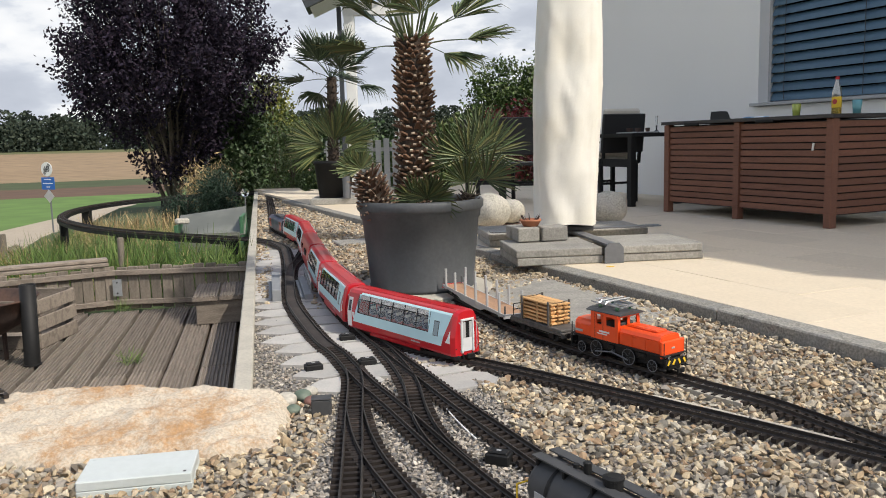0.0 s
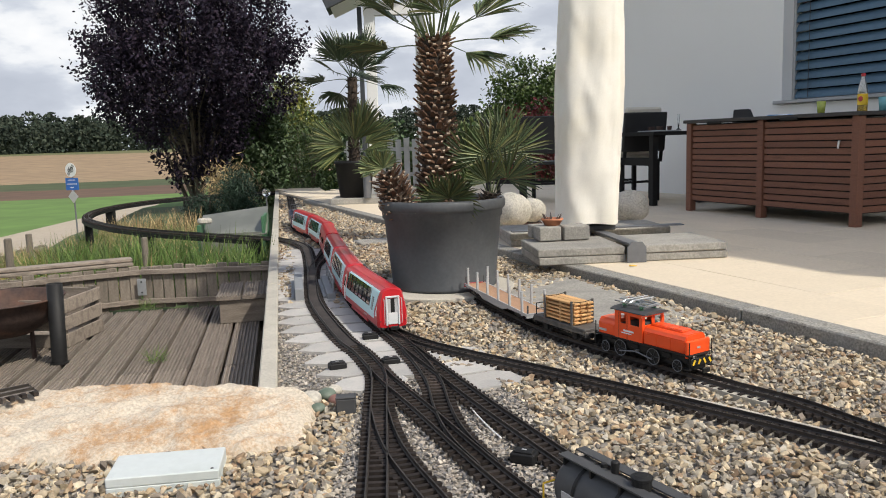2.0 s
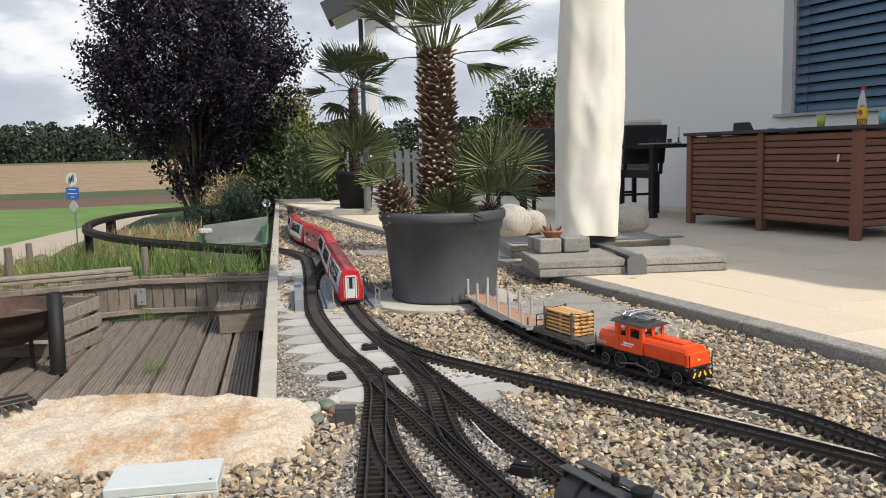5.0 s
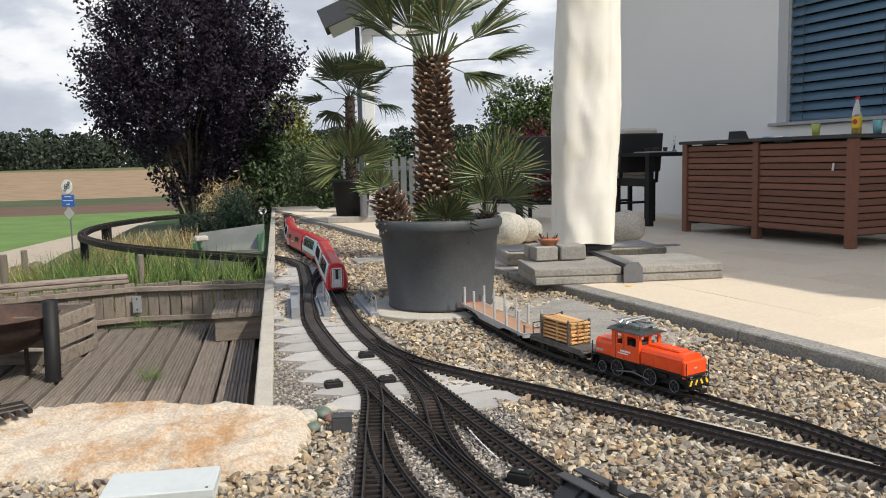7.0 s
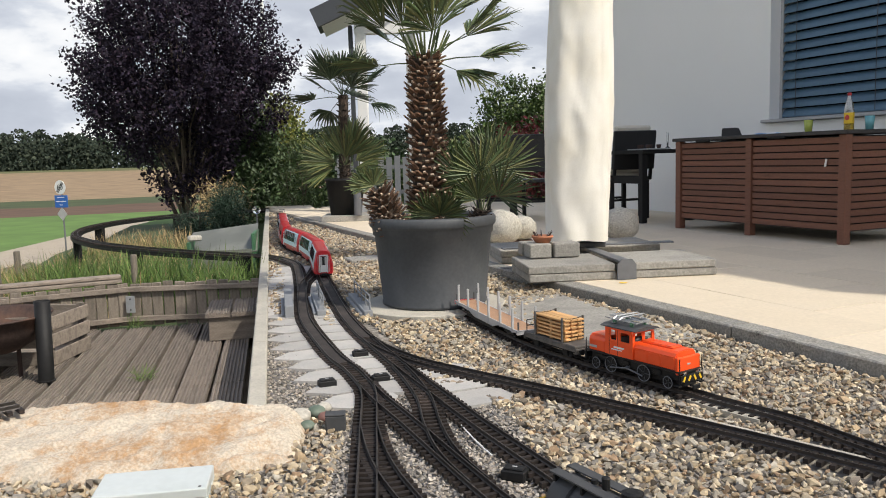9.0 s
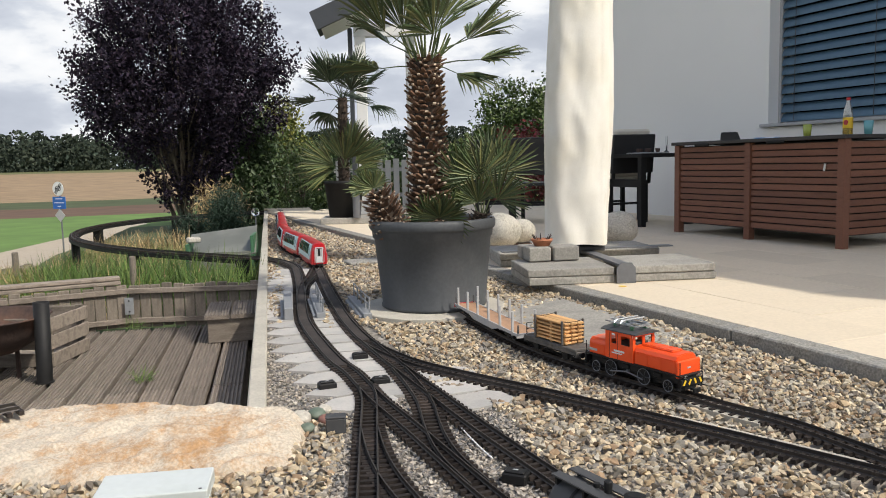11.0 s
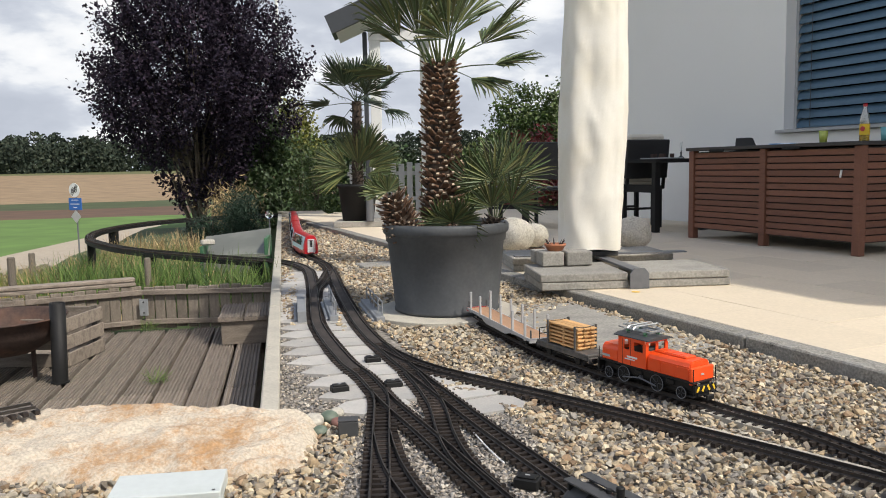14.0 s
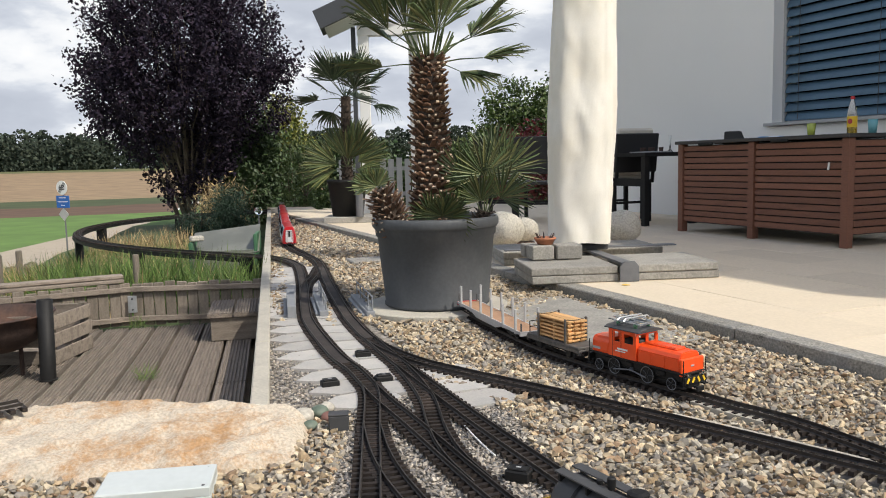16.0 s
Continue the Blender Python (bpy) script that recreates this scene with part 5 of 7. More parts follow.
def umbrella():
    """The closed parasol in its white cover on a steel cross loaded with concrete slabs."""
    ob = thing("parasol", "closed parasol in a creased cream-white cover", "parasol", pose(0.985, 5.22, 0.155))
    bm = bmesh.new()
    n, rows = 64, 90
    rings = []
    for j in range(rows):
        u = j / (rows - 1)
        z = 0.045 + 2.55 * u
        w = 0.206 - 0.010 * u + 0.018 * math.exp(-((z - 0.9) / 0.5) ** 2)
        ring = []
        for i in range(n):
            a = 2 * math.pi * i / n
            fold = 0.007 * math.sin(5 * a + 1.2 * math.sin(1.7 * z)) + 0.006 * abs(math.sin(4.5 * a - 1.1 * z)) + 0.014 * noise.noise(Vector((math.cos(a) * 2, math.sin(a) * 2, z * 3.2)))
            crease = 0.022 * (0.5 - abs(noise.noise(Vector((math.cos(a) * 1.3 + z * 0.8, math.sin(a) * 1.3, z * 2.6))))) * 1.1 + 0.004 * noise.noise(Vector((a * 5, z * 14, 0))) * (0.4 + abs(math.sin(a * 2 + z)))
            slant = noise.noise(Vector((math.cos(a) * 1.1 + z * 1.6, math.sin(a) * 1.1 - z * 0.9, z * 3.0 + math.cos(a) * 2.2)))
            crease += 0.009 * max(0.0, 1 - abs(slant) * 9) * (0.5 + noise.noise(Vector((z * 1.9, math.cos(a) * 1.5, 4.0))))
            crease += 0.014 * math.exp(-((a - 5.35 - 0.05 * math.sin(3 * z)) / 0.07) ** 2)
            r = w + fold + crease
            x = r * math.cos(a)
            y = r * math.sin(a) * 0.82
            x = max(-w * 0.97, min(w * 0.97, x))
            ring.append(bm.verts.new((x + 0.075 * u - 0.055, y, z + (0.008 * math.sin(3 * a) if j == 0 else 0))))
        rings.append(ring)
    for a, b in zip(rings, rings[1:]):
        for i in range(n):
            bm.faces.new((a[i], a[(i + 1) % n], b[(i + 1) % n], b[i]))
    part("cover", bm, M["cloth"], ob, "creased cream-white fabric cover", True)
    bm = bmesh.new()
    rod(bm, (0, 0, 0.0), (0.04, 0, 2.4), 0.035, n=12)
    part("mast", bm, M["steel_grey"], ob)
    bm = bmesh.new()
    box(bm, -0.12, 0.12, -0.09, 0.09, 0.0, 0.035, bevel=0.006)
    for x in (-0.08, 0.09):
        rod(bm, (x, -0.06, 0.035), (x, -0.06, 0.06), 0.018, n=8)
    part("foot", bm, M["dark_grey"], ob, "dark steel foot")
    bm = bmesh.new()
    turned(bm, [(0.013, 0), (0.016, 0.004), (0.016, 0.09), (0.013, 0.094)], 10, pose(-0.15, -0.10, 0.03, 0, 80))
    part("crank", bm, M["steel_grey"], ob)
    cross = thing("steel_cross", "grey steel cross that holds concrete slabs under the parasol", "weighted stand", pose(0.985, 5.22, 0.052, 0, 0, 6))
    part("bar", boxed(-0.035, 0.035, -0.80, 0.62, 0.092, 0.105), M["steel_grey"], cross)
    part("bar", boxed(-0.56, 0.60, -0.035, 0.035, 0.106, 0.114), M["steel_grey"], cross)
    bm = bmesh.new()
    prism(bm, [(-0.055, 0.0), (0.055, 0.0), (0.055, 0.085), (0.03, 0.115), (-0.03, 0.115), (-0.055, 0.085)], 0, 0.012, pose(0.0, -0.80, 0, 90))
    part("end_plate", bm, M["steel_grey"], cross)
    slab = boxed(-0.25, 0.25, -0.25, 0.25, 0, 0.044, bevel=0.005)
    me = mesh_of(slab, "slab", M["concrete"])
    for cx in (-0.305, 0.29):
        for cy in (-0.535, 0.31):
            for k in range(2):
                s = thing("concrete_slab", "square grey weathered concrete slab in the parasol base", "slab",
                          pose(0.985, 5.22, 0.052, 0, 0, 6) @ pose(cx + random.uniform(-0.006, 0.006), cy + random.uniform(-0.006, 0.006), k * 0.047, 0, 0, random.uniform(-1, 1)),
                          group="concrete slabs of the parasol base")
                shared("slab", me, s, Matrix.Identity(4))


umbrella()


def stone_ball(x, y, r, label, squash=0.9):
    ob = thing("stone_ball", label, "stone ball", pose(x, y, 0.051), group="stone balls on the patio")
    part("plinth", boxed(-r * 0.7, r * 0.7, -r * 0.6, r * 0.6, 0, 0.035, bevel=0.004), M["rust"], ob, "dark low plinth")
    bm = bmesh.new()
    bmesh.ops.create_icosphere(bm, subdivisions=4, radius=r)
    for v in bm.verts:
        v.co *= 1 + 0.10 * noise.noise(v.co * 7 + Vector((x * 9, y, 0))) + 0.035 * noise.noise(v.co * 24) + 0.016 * noise.noise(v.co * 70)
        v.co.z = v.co.z * squash + r * squash + 0.028
    part("ball", bm, M["granite_pale"], ob, smooth=True)


stone_ball(0.50, 6.10, 0.155, "rough pale granite ball on a dark plinth")
stone_ball(0.70, 6.42, 0.115, "rough pale granite ball behind another one")
stone_ball(1.45, 6.22, 0.145, "grey granite ball in the parasol's shade")
stone_ball(1.24, 6.42, 0.14, "grey granite ball behind the parasol")


def blocks():
    m = pose(0.70, 4.80, 0.148, 0, 0, 8)
    for a, lab in (((-0.155, -0.02, -0.075, 0.08, 0, 0.085), "weathered grey concrete block on the slabs"), ((-0.005, 0.155, -0.08, 0.075, 0, 0.085), "grey concrete block with a notched edge"),
                   ((-0.16, 0.0, 0.09, 0.2, 0, 0.08), "grey concrete block behind a clay saucer")):
        ob = thing("concrete_block", lab, "block", m, group="loose concrete blocks")
        part("block", boxed(*a, bevel=0.006), M["concrete"], ob)
    dish = thing("plant_saucer", "small terracotta bowl with dry plants on a block", "bowl", m @ pose(-0.05, 0.02, 0.0855))
    bm = bmesh.new()
    turned(bm, [(0.0, 0.0), (0.045, 0.0), (0.062, 0.03), (0.066, 0.031), (0.066, 0.043), (0.058, 0.043), (0.055, 0.03), (0.0, 0.028)], 20, caps=False)
    part("bowl", bm, M["terracotta"], dish, smooth=True)
    bm = bmesh.new()
    for i in range(14):
        a = random.uniform(0, 6.3)
        rod(bm, (0.03 * math.cos(a), 0.03 * math.sin(a), 0.02), (0.06 * math.cos(a), 0.06 * math.sin(a), 0.055 + 0.02 * random.random()), 0.006, 0.001, 4)
    part("plant", bm, M["rust"], dish)


blocks()

bm = bmesh.new()
prism(bm, [(0.30, 3.72), (0.60, 3.0), (1.085, 3.16), (0.66, 4.25), (0.34, 4.2)], -0.05, 0.008)
ob = thing("paving_plate", "flat grey concrete plate in the gravel beside the siding", "concrete plate")
part("plate", bm, M["concrete"], ob)

# ---- deck side ----
def kerb():
    ob = thing("kerb", "long pale concrete kerb between the deck and the gravel", "kerb", kind="structure")
    me = mesh_of(boxed(-0.029, 0.029, 0.0, 0.996, -0.42, 0.03, bevel=0.005), "kerb_stone", M["curb"])
    for i in range(11):
        y = 2.24 + i * 0.98
        shared("kerb_stone", me, ob, pose(kerb_x(y), y, random.uniform(-0.002, 0.002), 0, 0, 11.67))


kerb()
DECK = pose(-0.575, 2.26, -0.25, 0, 0, 11.67)


def fluted(length):
    """A decking board with grooves along its top."""
    bm = bmesh.new()
    w, k = 0.1375, 8
    pts = [(0, -0.026), (w, -0.026)]
    top = []
    for i in range(k):
        x0 = w * i / k
        top += [(x0 + 0.0005, -0.006), (x0 + 0.0065, -0.006), (x0 + 0.0085, 0.0015), (x0 + w / k - 0.0015, 0.0015)]
    pts += [(x, z) for x, z in reversed(top)]
    va = [bm.verts.new((x, 0, z)) for x, z in pts]
    vb = [bm.verts.new((x, length, z)) for x, z in pts]
    n = len(pts)
    for i in range(n):
        bm.faces.new((va[i], va[(i + 1) % n], vb[(i + 1) % n], vb[i]))
    bm.faces.new(va[::-1])
    bm.faces.new(vb)
    bmesh.ops.recalc_face_normals(bm, faces=bm.faces)
    return bm


def deck():
    ob = thing("deck", "weathered grey-brown terrace deck of grooved boards", "deck", DECK, kind="structure")
    near, far = mesh_of(fluted(1.20), "board", M["deck"]), mesh_of(fluted(1.52), "board", M["deck"])
    for i in range(22):
        x = -0.1535 * (i + 1) - 0.05
        for me, y in ((near, 0.21), (far, 1.418)):
            shared("board", me, ob, pose(x + random.uniform(-0.002, 0.002), y + random.uniform(-0.006, 0.006), random.uniform(-0.0025, 0.0025), 0, random.uniform(-0.5, 0.5), random.uniform(-0.15, 0.15)))
    part("joist", boxed(-3.4, -0.05, 0.2, 3.16, -0.12, -0.055), M["soil"], ob)


deck()


def board_fence(points, height, base_z, label, w=0.068, lean=0.03):
    """A low fence of upright boards along points, with two ledgers on the side of the deck."""
    ob = thing("board_fence", label, "fence")
    lo = mesh_of(boxed(-w / 2 + 0.002, w / 2 - 0.002, 0.0, 0.018, 0, height, bevel=0.004), "board", M["old_wood"])
    for a, b in zip(points, points[1:]):
        a, b = Vector((*a, 0)), Vector((*b, 0))
        d = b - a
        rz = math.degrees(math.atan2(d.y, d.x))
        n = int(d.length / w)
        for i in range(n):
            p = a + d * ((i + 0.5) / n)
            shared("board", lo, ob, pose(p.x, p.y, base_z + random.uniform(-0.012, 0.008), random.uniform(-1, 1), random.uniform(-1, 1), rz + random.uniform(-2, 2)))
        for z in (0.03, height - 0.055):
            part("ledger", boxed(0, d.length, -0.024, -0.004, base_z + z, base_z + z + 0.034, m=pose(a.x, a.y, 0, 0, 0, rz), bevel=0.003), M["old_wood_flat"], ob)
    return ob


board_fence([(-3.3, 4.55), (-2.62, 4.80), (-2.02, 5.13), (-1.16, 5.16)], 0.28, -0.268, "low weathered grey board fence round the deck")
plate = thing("bracket_plate", "galvanised steel plate screwed to the fence", "bracket")
plate.matrix_basis = pose(-2.0, 5.085, -0.12, 0, 0, 6)
part("plate", boxed(-0.028, 0.028, 0.0, 0.004, -0.055, 0.055, bevel=0.001), M["metal_plate"], plate)
for z in (-0.035, 0.035):
    bm = bmesh.new()
    turned(bm, [(0.006, 0), (0.006, 0.003), (0.003, 0.004)], 8, pose(0, 0, z, 90))
    part("screw", bm, M["dark_grey"], plate)
cap = thing("plank_seat", "stack of weathered planks along the fence top", "planks")
for i, (dy, z) in enumerate(((0.02, 0.024), (0.12, 0.026), (0.05, 0.05))):
    part("plank", boxed(-0.42, 0.40, dy - 0.05, dy + 0.045, z, z + 0.022, m=pose(-2.42, 4.95, -0.006, 0, 0, 27), bevel=0.004), M["old_wood_flat"], cap)


def step_bench():
    ob = thing("low_bench", "low bench of two grooved grey boards on the deck", "bench", pose(-1.33, 4.50, -0.249, 0, 0, 11.67))
    me = mesh_of(fluted(0.48), "seat_board", M["deck"])
    shared("seat_board", me, ob, pose(-0.015, -0.02, 0.165))
    shared("seat_board", me, ob, pose(0.135, -0.02, 0.165))
    part("front", boxed(0.0, 0.27, 0.0, 0.025, 0.0, 0.136, bevel=0.003), M["old_wood_flat"], ob)
    part("side", boxed(0.0, 0.025, 0.027, 0.44, 0.0, 0.136, bevel=0.003), M["old_wood_flat"], ob)
    part("side", boxed(0.245, 0.27, 0.027, 0.44, 0.0, 0.136, bevel=0.003), M["old_wood_flat"], ob)


step_bench()


def crate(m, label, length=0.62):
    ob = thing("wooden_crate", label, "crate", m, group="old wooden crates")
    for z in (0.0, 0.092, 0.184):
        part("slat", boxed(-length, 0, -0.012, 0.0, z, z + 0.072, bevel=0.003), M["old_wood_flat"], ob)
        part("slat", boxed(-length, 0, 0.36, 0.372, z, z + 0.072, bevel=0.003), M["old_wood_flat"], ob)
        part("slat", boxed(-0.012, 0.0, 0.001, 0.359, z, z + 0.072, bevel=0.003), M["old_wood_flat"], ob)
    for x in (-length + 0.01, -0.05):
        for y in (0.001, 0.33):
            part("post", boxed(x, x + 0.035, y, y + 0.029, 0, 0.268, bevel=0.002), M["old_wood"], ob)
    part("bottom", boxed(-length + 0.01, -0.013, 0.001, 0.36, 0.01, 0.025), M["old_wood_flat"], ob)


crate(pose(-2.0, 4.05, -0.249, 0, 0, -4), "old grey slatted wooden crate on the deck")
crate(pose(-2.66, 4.16, -0.249, 0, 0, 8), "old wooden crate under the fire bowl")


def stove_pipe():
    ob = thing("pipe", "upright matt black steel pipe on the deck", "pipe", pose(-1.90, 3.74, -0.248, 0, 1.5, 0))
    bm = bmesh.new()
    turned(bm, [(0.036, 0), (0.036, 0.392), (0.033, 0.392), (0.033, 0.30)], 24, caps=False)
    part("tube", bm, M["black"], ob, smooth=True)
    bm = bmesh.new()
    turned(bm, [(0.042, 0), (0.042, 0.006), (0.034, 0.008)], 24)
    part("foot_ring", bm, M["black"], ob)


stove_pipe()


def fire_bowl():
    ob = thing("fire_bowl", "rusty round steel fire bowl on a stand", "fire bowl", pose(-2.20, 3.80, -0.262))
    prof = [(0.02, 0.14), (0.14, 0.155), (0.22, 0.20), (0.27, 0.26), (0.295, 0.325), (0.30, 0.325), (0.296, 0.333), (0.288, 0.325), (0.26, 0.265), (0.20, 0.21), (0.0, 0.17)]
    bm = bmesh.new()
    turned(bm, prof, 36, caps=False)
    part("bowl", bm, M["rust"], ob, smooth=True)
    for i in range(3):
        a = 2.1 * i + 0.4
        bm = bmesh.new()
        rod(bm, (0.13 * math.cos(a), 0.13 * math.sin(a), 0.0), (0.13 * math.cos(a), 0.13 * math.sin(a), 0.16), 0.012, n=6)
        part("leg", bm, M["rust"], ob)


fire_bowl()


def big_rock():
    ob = thing("limestone_rock", "large pale limestone rock with orange stains", "rock", pose(-0.955, 2.075, 0, 0, 0, 3))
    bm = bmesh.new()
    bmesh.ops.create_grid(bm, x_segments=170, y_segments=60, size=1.0)
    for v in bm.verts:
        x, y = v.co.x, v.co.y
        wob = 0.05 * noise.noise(Vector((x * 3, y * 2, 0))) + 0.03 * noise.noise(Vector((x * 8, 1, 2)))
        px = x * 0.60
        py = y * (0.235 - 0.05 * max(0, x) ** 2 * 1.2) + wob * 0.5
        rim = max(abs(x) ** 16, abs(y) ** 12)
        z = 0.040 + 0.022 * y + 0.026 * (1 - x * x) * (0.4 + 0.6 * max(y, -0.2))
        z += 0.016 * noise.noise(Vector((x * 5, y * 4, 4))) + 0.006 * noise.noise(Vector((x * 16, y * 9, 1))) + 0.0022 * noise.noise(Vector((x * 55, y * 24, 6)))
        z += 0.012 * abs(noise.noise(Vector((x * 9 + 0.8 * y, y * 7, 2)))) + 0.003 * noise.noise(Vector((x * 34, y * 15, 8))) + 0.0016 * noise.noise(Vector((x * 80, y * 32, 3)))
        z = z * (1 - rim) - 0.06 * rim
        v.co = Vector((px, py - 0.02 * rim * (1 if y < 0 else -1), z))
    part("rock", bm, M["limestone"], ob, smooth=True)


big_rock()


def junction_box():
    ob = thing("junction_box", "flat pale grey plastic junction box lying in the gravel", "junction box", pose(-0.668, 1.768, -0.016, 2, 0, 8.5))
    part("lid", boxed(-0.125, 0.125, -0.065, 0.065, 0.0318, 0.055, bevel=0.0025), M["white_lid"], ob)
    part("base", boxed(-0.125, 0.125, -0.065, 0.065, 0.0, 0.0315, bevel=0.002), M["white_lid"], ob)
    for x in (-0.11, 0.108):
        for y in (-0.053, 0.053):
            bm = bmesh.new()
            turned(bm, [(0.004, 0.0545), (0.004, 0.0556)], 8, pose(x, y, 0))
            part("screw", bm, M["dark_grey"] if (x > 0 and y < 0) else M["white_lid"], ob)


junction_box()


def big_pot():
    ob = thing("plant_pot", "large round dark grey plastic plant pot on the gravel", "plant pot", pose(-0.018, 4.075, 0.022))
    bm = bmesh.new()
    turned(bm, [(0.0, 0.0), (0.262, 0.0), (0.272, 0.006), (0.272, 0.018), (0.268, 0.024), (0.300, 0.355), (0.309, 0.362), (0.311, 0.395), (0.318, 0.400), (0.325, 0.410), (0.326, 0.440),
                (0.318, 0.452), (0.300, 0.452), (0.293, 0.44), (0.288, 0.37)], 72, caps=False)
    part("pot", bm, M["pot"], ob, smooth=True)
    bm = bmesh.new()
    turned(bm, [(0.289, 0.36), (0.289, 0.395), (0.15, 0.405), (0.0, 0.41)], 40)
    part("soil", bm, M["soil"], ob, "dark brown potting soil")
    base = thing("round_slab", "round pale concrete slab under the plant pot", "slab", pose(-0.035, 4.06, -0.012))
    bm = bmesh.new()
    turned(bm, [(0.375, 0), (0.38, 0.004), (0.38, 0.03), (0.375, 0.0335)], 48)
    part("disc", bm, M["curb"], base)


big_pot()

# ---- gravel, pavers and track-side things ----
def lines_xy(*lines):
    return np.array([(p.x, p.y) for pts in lines for p in smooth_line([(x, y, 0) for x, y in pts], 0.02)])


TRACKS = lines_xy(MAIN, SIDING, LEFT, [(-0.255, 2.60), (-0.205, 2.141), (-0.145, 1.25)], [(-0.205, 2.16), (-0.170, 1.964), (-0.131, 1.817), (-0.085, 1.688), (0.06, 1.32)],
                  [(-0.302, 3.263), (-0.126, 2.762), (-0.002, 2.429), (0.241, 1.812), (0.41, 1.40)], [(-0.15, 2.80), (-0.052, 2.397), (0.0, 2.001), (0.087, 1.736)])


def away(p, q):
    """Least distance of each of the points p from the points q."""
    out = np.full(len(p), 9.0)
    for i in range(0, len(q), 200):
        d = ((p[:, None, :] - q[None, i:i + 200, :]) ** 2).sum(2)
        out = np.minimum(out, np.sqrt(d.min(1)))
    return out


def stones(n, seed, rough=0.25):
    """Angular stone shapes of radius 1."""
    rng = random.Random(seed)
    shapes = []
    for k in range(n):
        bm = bmesh.new()
        sx, sy, sz = rng.uniform(0.85, 1.4), rng.uniform(0.7, 1.05), rng.uniform(0.5, 0.85)
        for j in range(12):
            d = Vector((rng.gauss(0, 1), rng.gauss(0, 1), rng.gauss(0, 1))).normalized() * (1 + rng.uniform(-rough, rough))
            bm.verts.new((d.x * sx, d.y * sy, d.z * sz))
        hull = bmesh.ops.convex_hull(bm, input=bm.verts)
        bmesh.ops.delete(bm, geom=list({v for v in hull["geom_interior"] if isinstance(v, bmesh.types.BMVert)}), context="VERTS")
        shapes.append(shape_of(bm))
    return shapes


def scatter(points, r0, r1, z, rng, n):
    places = []
    for x, y in points:
        r = r0 + (r1 - r0) * rng.random() ** 1.7
        places.append((rng.randrange(n), turn_matrix(x, y, z + rng.uniform(-0.5, 0.55) * r, rng.uniform(0, 6.28), r, rng.uniform(-0.6, 0.6), rng.uniform(-0.6, 0.6))))
    return places


def jittered(x0, x1, y0, y1, step, seed):
    rs = np.random.RandomState(seed)
    xs, ys = np.meshgrid(np.arange(x0, x1, step), np.arange(y0, y1, step))
    p = np.stack([xs.ravel(), ys.ravel()], 1)
    return p + rs.uniform(-0.5, 0.5, p.shape) * step


def kx(y):
    return -0.545 - 0.2065 * (y - 2.26)


def ex(y):
    return 1.434 - 0.4184 * (np.minimum(y, 8.4) - 2.547) - 0.22 * np.maximum(0, y - 8.4)


PAVED = lines_xy([(x, y) for x, y in LEFT if 2.4 < y < 6.4], [(-0.126, 2.762), (-0.302, 3.263), (-0.405, 3.60)])
PLATE = np.array([(0.30 + 0.36 * a + 0.42 * b * (0.45 + 0.55 * (1 - a)), 3.75 + 0.4 * a - 0.75 * b + 0.12 * a * b) for a in np.linspace(0, 1, 12) for b in np.linspace(0, 1, 12)])


def gravel():
    rng = random.Random(5)
    shapes = stones(14, 7)
    parts_ = []
    for x0, x1, y0, y1, step, r0, r1 in ((-0.6, 1.7, 1.05, 3.1, 0.0165, 0.0070, 0.0150), (-1.0, 1.4, 3.1, 5.2, 0.018, 0.0085, 0.0160), (-2.2, 0.6, 5.2, 8.6, 0.024, 0.010, 0.018),
                                         (-2.8, -0.9, 8.6, 12.4, 0.032, 0.014, 0.022), (-1.75, -0.28, 1.15, 2.32, 0.0165, 0.0070, 0.0150)):
        p = jittered(x0, x1, y0, y1, step, int(y0 * 10) + 3)
        y = p[:, 1]
        left = kx(y) + 0.035 if x0 != -1.75 else np.full(len(p), -1.8)
        d = away(p, TRACKS)
        keep = (p[:, 0] > left) & (p[:, 0] < ex(y) - 0.012) & (d > 0.055)
        if x0 != -1.75:
            keep &= ~((y < 2.3) & (p[:, 0] < -0.30)) & ~((p[:, 0] < -0.24 - 0.36 * (y - 2.3)) & (y > 2.2) & (y < 4.3))
        pot = np.hypot(p[:, 0] + 0.035, p[:, 1] - 4.06)
        keep &= pot > 0.385
        # fine chippings lie between the near tracks, paving beside the curves
        keep &= ~((d < 0.13) & (y < 2.6) & (p[:, 0] < 0.22) & (p[:, 0] > -0.27))
        keep &= away(p, PAVED) > 0.10
        keep &= away(p, PLATE) > 0.035
        keep &= ~((np.abs(p[:, 0] + 0.955) < 0.55) & (y > 1.98) & (y < 2.4))
        parts_ += scatter(p[keep], r0, r1 * (1.05 if y0 < 3 else 1.2), 0.0015, rng, 14)
    heap("gravel", shapes, parts_, M["gravel"], "loose angular gravel in grey, tan and brown", "gravel")
    small = stones(5, 9, 0.3)
    p = np.concatenate([jittered(-1.1, 0.3, 1.2, 4.4, 0.0115, 3), jittered(-0.30, 0.9, 1.2, 3.2, 0.02, 4)])
    y = p[:, 1]
    d = away(p, TRACKS)
    strip_left = (p[:, 0] > kx(y) + 0.032) & (p[:, 0] < -0.235 - 0.36 * (y - 2.3)) & (y > 2.28)
    between = (y < 2.75) & (p[:, 0] > -0.29) & (p[:, 0] < 0.26) & (d < 0.15)
    keep = (strip_left | between | (d < 0.05)) & (p[:, 0] > kx(y) + 0.03)
    heap("fine_gravel", small, scatter(p[keep], 0.0040, 0.0078, -0.001, rng, 5), M["grit"], "fine grey chippings between and beside the tracks", "gravel")


